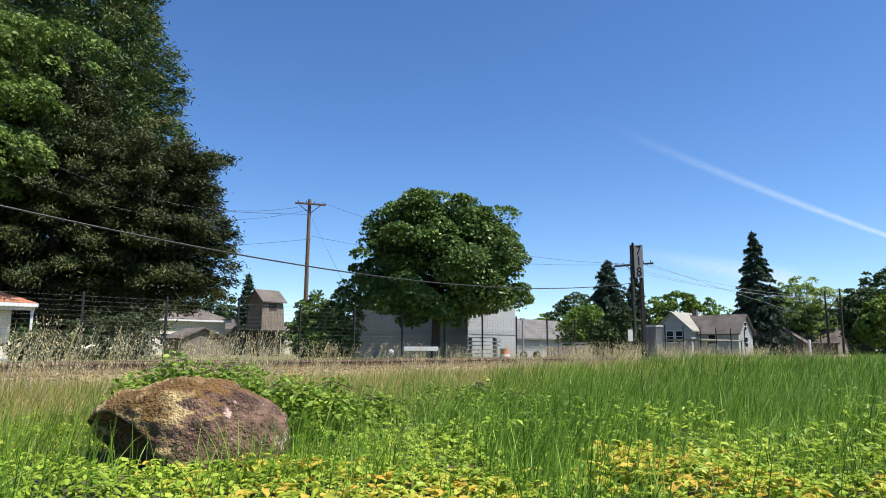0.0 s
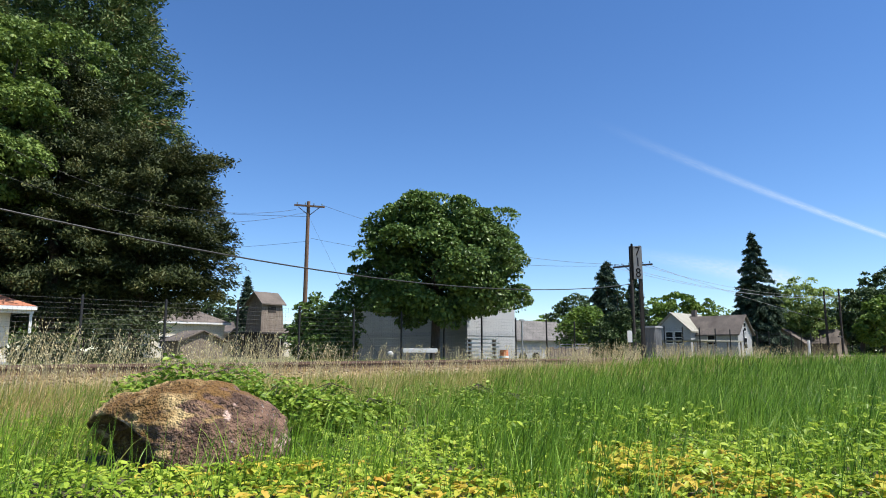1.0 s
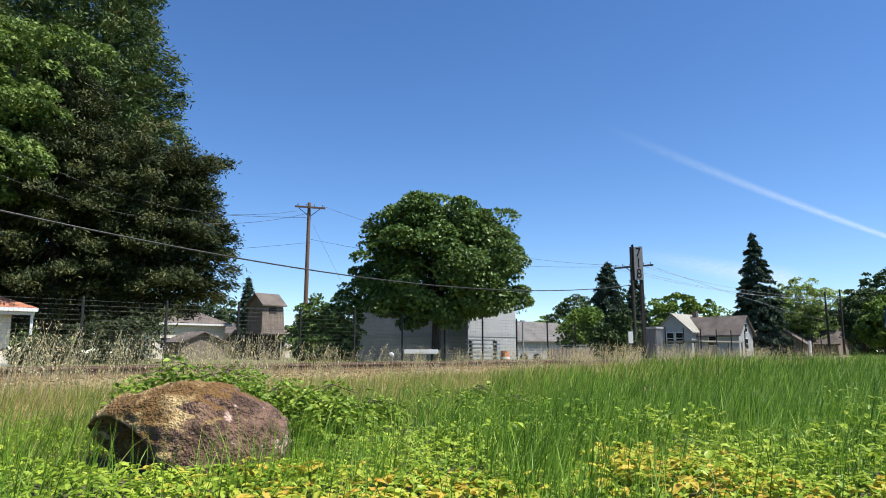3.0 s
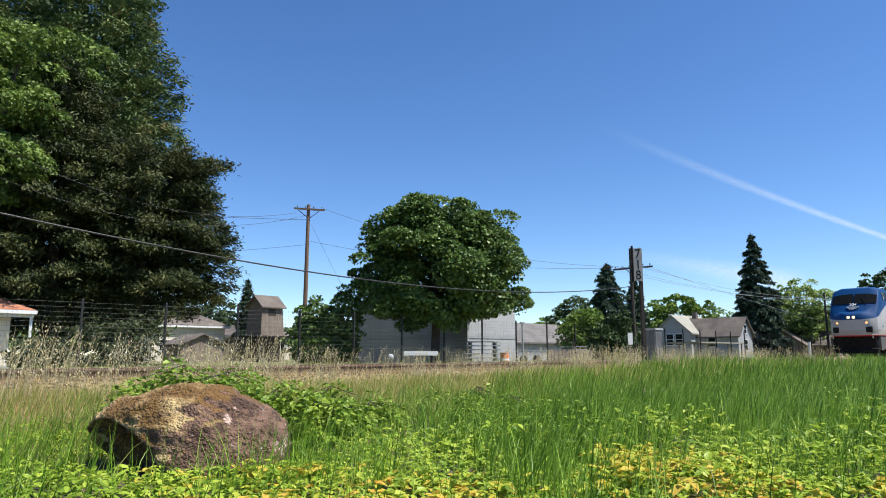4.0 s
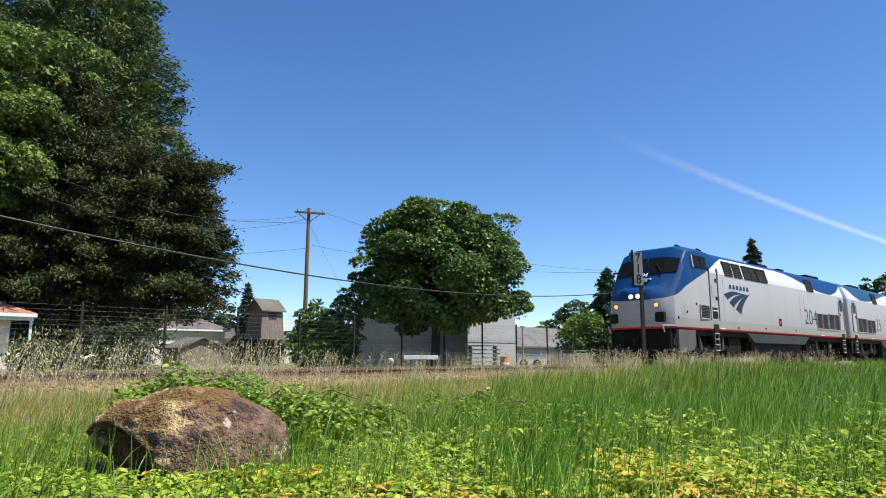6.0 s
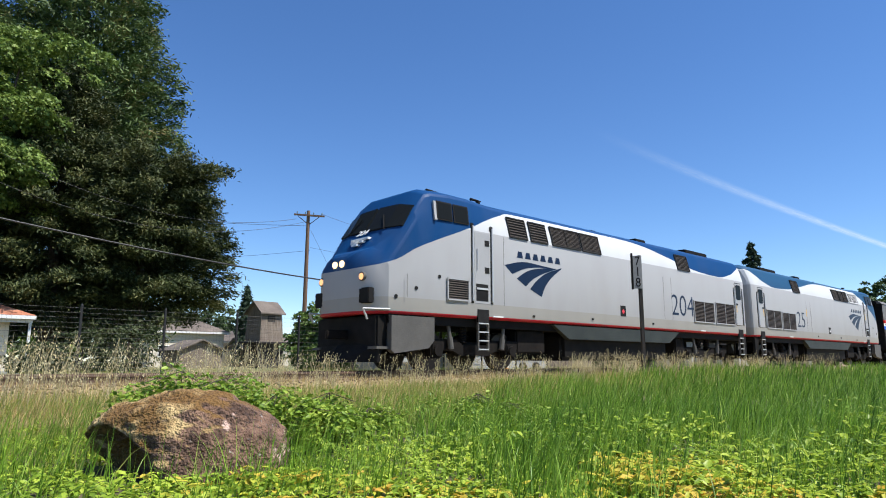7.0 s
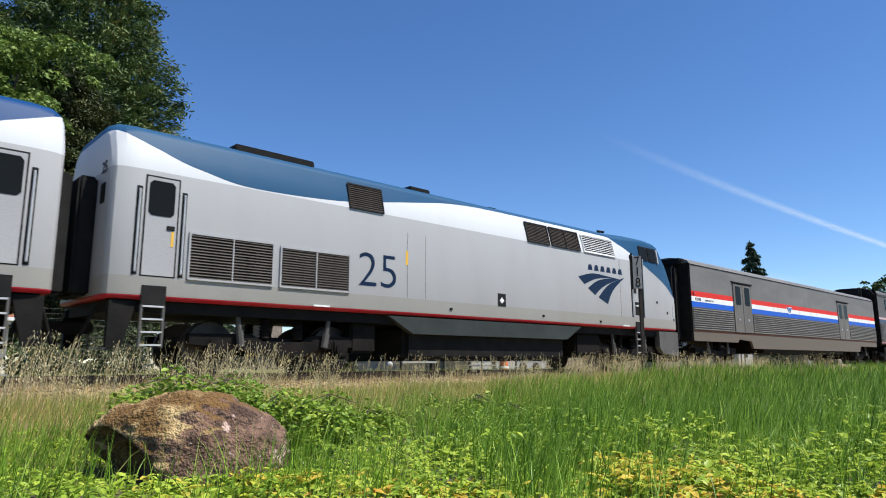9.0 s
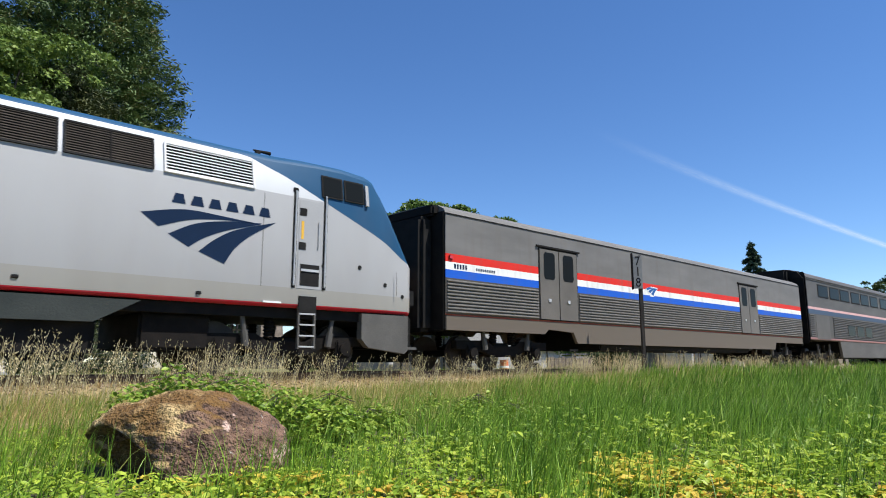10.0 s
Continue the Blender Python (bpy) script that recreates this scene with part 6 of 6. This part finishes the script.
        f = part("fuel_filler", plate([(10.53, 1.72), (10.85, 1.72), (10.85, 2.07), (10.53, 2.07)], s * 1.518, s * 1.528), M["rubber"], body)
        part("warning_diamond", plate([(10.69, 1.80), (10.78, 1.88), (10.69, 1.97), (10.60, 1.88)], s * 1.528, s * 1.533), M["red"] if not white else M["white"], f)
        for x, z in ((8.9, 1.55), (12.6, 1.55), (6.0, 1.50)):
            part("lifting_lug", box(x - 0.05, x + 0.05, s * 1.50, s * 1.545, z - 0.03, z + 0.03, 0.01), M["rubber"], body)
        for x in (4.5, 16.4):
            part("jacking_pad", box(x - 0.2, x + 0.2, s * 1.5, s * 1.54, 1.40, 1.435), M["white"], body)
        # lettering
        swoosh_logo(body, 4.79 if s < 0 else 7.12, 2.60, 2.62, s, 1.52, M["navy"])
        me = lettering(number, 1.12, 0.004, 1.08, -0.012)
        hung("road_number", me, M["navy"], body, at=pose(14.86 if number == "204" else 14.90, s * 1.522, 2.27, 0, 0, 0 if s < 0 else 180))
        part("fuel_tank_side", plate([(6.98, 1.30), (7.72, 0.90), (13.80, 0.90), (14.55, 1.30)], s * 1.30, s * 1.47), M["tank"], eng)
        part("pilot_side", plate([(0.90, 1.30), (2.24, 1.30), (2.24, 0.74), (2.05, 0.55), (1.0, 0.42), (0.90, 0.5)], s * 1.28, s * 1.46), M["pilot"], eng)
        part("rear_step_panel", plate([(20.1, 1.30), (20.55, 1.30), (20.55, 0.5), (20.3, 0.5)], s * 1.30, s * 1.42), M["black"], eng)
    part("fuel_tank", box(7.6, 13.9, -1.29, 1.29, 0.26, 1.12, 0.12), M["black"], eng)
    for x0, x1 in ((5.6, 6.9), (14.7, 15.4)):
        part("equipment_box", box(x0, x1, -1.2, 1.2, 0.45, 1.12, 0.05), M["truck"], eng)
    # front: windscreen, lamps, pilot, plough
    for s in (-1, 1):
        b = loft([[(x0 + 0.05, s * y, z0 - 0.03), (x0, s * y, z0 + 0.02), (x1, s * y, z1 + 0.02), (x1 + 0.05, s * y, z1 - 0.03)]
                  for y, x0, z0, x1, z1 in ((0.05, 1.17, 3.52, 1.58, 4.18), (0.80, 1.19, 3.50, 1.60, 4.16), (1.30, 1.30, 3.50, 1.68, 4.06))])
        w = part("windscreen", b, M["glass"], body)
        part("wiper", tube((1.13, s * 0.8, 3.46), (1.39, s * 0.45, 3.92), 0.014, n=6), M["rubber"], w)
        d = part("ditch_lamp_housing", tube((0.72, s * 0.86, 2.22), (0.44, s * 0.86, 2.22), 0.11, n=14), M["pilot"], body)
        part("ditch_lamp_lens", tube((0.46, s * 0.86, 2.22), (0.43, s * 0.86, 2.22), 0.08, n=14), M["ditch"], d)
        part("headlamp", tube((0.60, s * 0.15, 2.58), (0.345, s * 0.15, 2.58), 0.085, n=14), M["lamp"], body)
        part("nose_vent", box(0.44, 0.75, s * 0.62, s * 1.14, 1.58, 1.95, 0.02), M["rubber"], body)
        b = tube((0.30, s * 1.15, 1.44), (0.9, s * 1.38, 1.44), 0.025, n=8)
        tube((0.30, s * 1.15, 1.44), (0.42, s * 1.15, 1.2), 0.025, n=8, bm=b)
        if number == "204":
            part("handrail", b, M["chrome"], eng)
        else:
            b.free()
        part("front_step", box(0.55, 0.95, s * 1.02, s * 1.36, 0.52, 0.58), M["pilot"], eng)
    hung("nose_number", lettering(number, 0.30, 0.004), M["white"], body, at=Matrix.Translation((1.08, 0, 3.46)) @ Matrix.Rotation(radians(-90), 4, "Z") @ Matrix.Rotation(radians(-42), 4, "X"))
    b = bmesh.new()
    for y0, y1, z in ((-0.36, 0.36, 3.26), (-0.22, 0.28, 3.18), (-0.06, 0.18, 3.10)):
        box(0.85 + (z - 3.10) * 0.75, 1.02 + (z - 3.10) * 0.75, y0, y1, z, z + 0.055, bm=b)
    part("nose_emblem", b, M["white"], body)
    part("pilot", box(0.62, 0.95, -1.25, 1.25, 0.55, 1.30, 0.04), M["black"], eng)
    part("plough", loft([[(0.30, -0.15, 0.22), (0.62, -1.3, 0.22), (0.72, -1.3, 0.22), (0.55, 0, 0.22), (0.72, 1.3, 0.22), (0.62, 1.3, 0.22), (0.30, 0.15, 0.22)],
                         [(0.50, -0.15, 0.62), (0.66, -1.3, 0.62), (0.74, -1.3, 0.62), (0.62, 0, 0.62), (0.74, 1.3, 0.62), (0.66, 1.3, 0.62), (0.50, 0.15, 0.62)]]), M["black"], eng)
    for x0, x1 in ((0.0, 0.7), (20.4, 21.03)):
        b = box(x0, x1, -0.12, 0.12, 0.76, 0.98, 0.03)
        part("coupler", b, M["truck"], eng)
    # rear face and roof
    part("rear_door_end", box(20.64, 20.70, -0.38, 0.38, 1.5, 3.4, 0.03), M["pilot"], body)
    b = box(20.66, 20.98, -0.62, 0.62, 1.42, 3.60, 0.05)
    part("diaphragm", b, M["rubber"], eng, "black folded rubber diaphragm")
    for y in (-0.95, 0.95):
        part("rear_vent", box(20.50, 20.68, y - 0.12, y + 0.12, 3.05, 3.42, 0.01), M["rubber"], body)
        part("hose", tube((20.6, y, 1.25), (20.85, y * 0.8, 0.55), 0.03, n=8), M["rubber"], eng)
    hung("end_number", lettering(number, 0.30, 0.004), M["truck"], body, at=Matrix.Translation((20.68, 0.98, 3.70)) @ Matrix.Rotation(radians(90), 4, "Z"))
    for x, w, l, h in ((13.1, 0.9, 0.7, 0.12), (17.3, 1.0, 1.9, 0.12), (10.2, 0.8, 0.4, 0.08)):
        part("roof_hatch", box(x - l / 2, x + l / 2, -w, w, 4.52, 4.60 + h, 0.03), M["black"], body)
    for x, y in ((4.6, -0.7), (3.0, -0.6), (4.5, 0.6)):
        b = tube((x - 0.3, y, 4.78), (x + 0.1, y, 4.78), 0.045, 0.02, 10)
        box(x - 0.05, x + 0.05, y - 0.04, y + 0.04, 4.55, 4.77, bm=b)
        part("horn", b, M["black"], body)
    truck(eng, 3.94, 2.80, 0.51, spins)
    truck(eng, 17.09, 2.80, 0.51, spins)
    return eng, spins


def car_ring(x, w, side_top, top, z0=1.40):
    half = [(w - 0.02, z0), (w, z0 + 0.06), (w, (z0 + side_top) / 2), (w, side_top), (w - 0.07, side_top + (top - side_top) * 0.35), (w - 0.30, side_top + (top - side_top) * 0.68), (w * 0.45, top - 0.04)]
    return [(x, -y, z) for y, z in half] + [(x, y, z) for y, z in half[::-1]]


def flutes(parent, x0, x1, z0, z1, n, s, y, material):
    """Rolled ribs along the lower side, each its own strip."""
    me = None
    for i in range(n):
        z = z0 + (z1 - z0) * (i + 0.5) / n
        h = (z1 - z0) / n * 0.36
        at = pose((x0 + x1) / 2, s * y, z)
        if me is None:
            L = (x1 - x0) / 2
            ring = [(-0.01, -h), (0.032, -h * 0.45), (0.032, h * 0.45), (-0.01, h)]
            me = part("rib", loft([[(-L, s * a, b) for a, b in ring], [(L, s * a, b) for a, b in ring]]), material, parent, at=at).data
        else:
            hung("rib", me, material, parent, at=at)


def baggage_car(m):
    """A fluted steel baggage car, front coupler at x = 0."""
    car = empty("baggage_car", m, "grey fluted steel baggage car with red white and blue stripes", "baggage car", "train units")
    spins = []
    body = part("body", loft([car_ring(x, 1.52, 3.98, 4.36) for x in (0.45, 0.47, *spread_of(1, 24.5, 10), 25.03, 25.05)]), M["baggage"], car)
    part("gutter", box(0.45, 25.05, -1.535, 1.535, 3.97, 4.0), M["black"], body)
    steel = M["baggage_rib"]
    for s in (-1, 1):
        stretches = ((0.5, 4.10), (6.10, 17.75), (19.75, 25.0))
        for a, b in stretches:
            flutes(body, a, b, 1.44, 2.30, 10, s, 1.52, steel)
        for x in (4.15, 17.8):
            part("door_pocket", plate([(x, 1.42), (x + 1.9, 1.42), (x + 1.9, 3.55), (x, 3.55)], s * 1.515, s * 1.525), M["rubber"], body)
            for k in (0, 1):
                x0 = x + 0.05 + k * 0.92
                d = part("sliding_door", plate([(x0, 1.45), (x0 + 0.88, 1.45), (x0 + 0.88, 3.50), (x0, 3.50)], s * 1.52, s * 1.545), M["car_door"], body)
                w = [(x0 + 0.24, 2.62), (x0 + 0.64, 2.62), (x0 + 0.70, 2.70), (x0 + 0.70, 3.34), (x0 + 0.64, 3.42), (x0 + 0.24, 3.42), (x0 + 0.18, 3.34), (x0 + 0.18, 2.70)]
                part("door_window", plate(w, s * 1.54, s * 1.552), M["glass"], d)
                part("door_handle", box(x0 + 0.36, x0 + 0.48, s * 1.545, s * 1.57, 1.95, 2.05, 0.01), M["chrome"], d)
            part("door_track", box(x - 0.1, x + 2.0, s * 1.52, s * 1.57, 3.55, 3.60), M["black"], body)
        part("skirt", plate([(0.5, 1.40), (25.0, 1.40), (25.0, 1.10), (21.6, 1.10), (21.4, 0.78), (6.0, 0.78), (5.8, 1.10), (4.6, 1.16), (4.4, 1.02), (0.5, 1.02)], s * 1.40, s * 1.50), M["baggage"], car)
        part("step", box(5.55, 5.95, s * 1.42, s * 1.52, 0.55, 0.60), M["black"], car)
        # name and number line as plain bars, small emblem
        b = bmesh.new()
        for k in range(5):
            x = 0.75 + k * 0.10
            box(x, x + 0.06, s * 1.521, s * 1.525, 2.58, 2.70, bm=b)
        for k in range(9):
            x = 1.55 + k * 0.085
            box(x, x + 0.05, s * 1.521, s * 1.525, 2.59, 2.66, bm=b)
        part("number_bars", b, M["navy"], body)
        part("emblem_ground", plate([(10.1, 2.78), (10.5, 2.86), (10.95, 2.84), (10.6, 2.50), (10.4, 2.50)], s * 1.521, s * 1.524), M["white"], body)
        swoosh_logo(body, 10.12 if s < 0 else 10.92, 2.70, 0.80, s, 1.525, M["blue"])
        part("marker_lamp", box(0.55, 0.70, s * 1.52, s * 1.56, 2.80, 2.92, 0.02), M["red"], body)
    for x0, x1, e in ((0.0, 0.45, 1), (25.05, 25.5, -1)):
        part("diaphragm", box(x0 + 0.02, x1 + 0.02 * e, -1.05, 1.05, 0.98, 3.95, 0.10), M["rubber"], car, "black folded diaphragm")
        part("coupler", box(x0, x1 + 0.2, -0.12, 0.12, 0.70, 0.92, 0.03), M["truck"], car)
    for x in (0.44, 25.0):
        part("end_wall", box(x - 0.03, x + 0.09, -1.50, 1.50, 1.0, 4.05, 0.03), M["black"], body)
        part("end_cap", box(x - 0.2, x + 0.1, -1.25, 1.25, 3.95, 4.24, 0.06), M["black"], body)
    for x in (8.0, 13.0, 18.5):
        part("roof_vent", box(x - 0.3, x + 0.3, -0.5, 0.5, 4.30, 4.46, 0.05), M["black"], body)
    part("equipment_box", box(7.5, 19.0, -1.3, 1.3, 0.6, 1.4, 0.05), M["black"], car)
    truck(car, 3.0, 2.6, 0.46, spins)
    truck(car, 22.5, 2.6, 0.46, spins)
    return car, spins


def sleeper_coach(m):
    """A two-level fluted steel coach, front coupler at x = 0."""
    car = empty("passenger_coach", m, "two-level grey steel passenger coach with dark windows", "passenger coach", "train units")
    spins = []
    body = part("body", loft([car_ring(x, 1.55, 4.60, 5.0, 1.34) for x in (0.50, 0.53, *spread_of(1, 25, 9), 25.4, 25.43)]), M["superliner"], car)
    rib = M["coach_rib"]
    for s in (-1, 1):
        for a, b in ((0.55, 1.2), (4.2, 25.4)):
            flutes(body, a, b, 1.50, 2.66, 12, s, 1.55, rib)
        flutes(body, 0.55, 25.4, 4.44, 4.60, 2, s, 1.55, rib)
        for x in (2.2, 4.1, 5.9, 7.9, 9.8, 11.8, 14.0, 16.0, 18.0, 20.0, 22.0):
            w = part("window", plate([(x - 0.08, 3.62), (x + 1.58, 3.62), (x + 1.58, 4.32), (x - 0.08, 4.32)], s * 1.545, s * 1.562), M["rubber"], body)
            part("pane", plate([(x, 3.68), (x + 1.5, 3.68), (x + 1.5, 4.26), (x, 4.26)], s * 1.56, s * 1.57), M["glass"], w)
        for x in (6.7, 8.4, 10.1, 16.0, 18.0):
            w = part("window", plate([(x - 0.08, 1.62), (x + 1.28, 1.62), (x + 1.28, 2.32), (x - 0.08, 2.32)], s * 1.56, s * 1.578), M["rubber"], body)
            part("pane", plate([(x, 1.68), (x + 1.2, 1.68), (x + 1.2, 2.26), (x, 2.26)], s * 1.575, s * 1.585), M["glass"], w)
        part("door_panel", plate([(1.5, 1.40), (3.6, 1.40), (3.6, 2.66), (1.5, 2.66)], s * 1.54, s * 1.556), rib, body)
        part("skirt", plate([(5.2, 1.36), (20.6, 1.36), (20.3, 0.45), (5.5, 0.45)], s * 1.40, s * 1.52), M["superliner"], car)
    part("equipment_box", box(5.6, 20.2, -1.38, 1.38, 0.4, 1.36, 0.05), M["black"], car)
    part("diaphragm", box(0.05, 0.52, -0.75, 0.75, 2.7, 5.0, 0.1), M["rubber"], car, "black upper level diaphragm")
    part("end_wall", box(0.42, 0.52, -1.52, 1.52, 1.1, 4.85, 0.05), M["black"], body)
    part("end_cap", loft([[(0.35, y, z) for y, z in ((-1.45, 4.5), (-1.2, 4.85), (-0.6, 5.02), (0.6, 5.02), (1.2, 4.85), (1.45, 4.5))], [(0.6, y, z) for y, z in ((-1.5, 4.5), (-1.24, 4.9), (-0.6, 5.05), (0.6, 5.05), (1.24, 4.9), (1.5, 4.5))]]), M["black"], body)
    part("coupler", box(0.0, 0.7, -0.12, 0.12, 0.70, 0.92, 0.03), M["truck"], car)
    truck(car, 3.2, 2.6, 0.46, spins)
    truck(car, 22.7, 2.6, 0.46, spins)
    return car, spins


M["baggage_rib"] = surface("fluted_steel", (0.15, 0.140, 0.126), (0.205, 0.192, 0.175), 0.55, 0.0, 1.0, 30, 0.05)
M["coach_rib"] = surface("coach_fluted_steel", (0.092, 0.086, 0.078), (0.13, 0.122, 0.112), 0.55, 0.0, 1.0, 30, 0.05)

M["car_door"] = surface("door_steel", (0.125, 0.113, 0.098), (0.17, 0.155, 0.135), 0.5, 0.1, 1.0, 30, 0.05)

for key in ("baggage_rib", "coach_rib", "car_door"):
    M[key].node_tree.nodes["Principled BSDF"].inputs["Specular IOR Level"].default_value = 0.15

TRAIN = []                       # thing, place of its coupler at 7.5 s, turn, wheelsets
for maker, x, turn in ((lambda m: passenger_engine("204", m), 1.67, 0), (lambda m: passenger_engine("25", m), 43.73, 180), (baggage_car, 43.55, 0), (sleeper_coach, 69.15, 0)):
    thing, spins = maker(pose(x + 100.6, TRACK_Y, RAIL_Z, 0, 0, turn))
    TRAIN.append((thing, x, turn, spins))

TRAVEL = [(0.0, 100.7), (1.0, 87.35), (2.0, 74.0), (3.0, 60.65), (4.0, 47.3), (4.5, 40.7), (5.0, 34.05), (5.5, 27.3), (6.0, 20.55), (6.5, 13.75), (7.0, 6.98),
          (7.5, 0.0), (8.0, -6.38), (8.5, -12.94), (9.0, -19.73), (9.5, -26.09), (10.0, -32.8)]


def motions():
    """The train runs along the track; its wheels roll with it."""
    for thing, x, turn, spins in TRAIN:
        walk(thing, [(t, pose(x + d, TRACK_Y, RAIL_Z, 0, 0, turn)) for t, d in TRAVEL])
        for wheels, wx, radius in spins:
            step = math.degrees(13.35 / 30 / radius) * (-1 if turn == 0 else 1)
            walk(wheels, [(i / 30, pose(wx, 0, radius, 0, i * step, 0)) for i in range(301)])


motions()
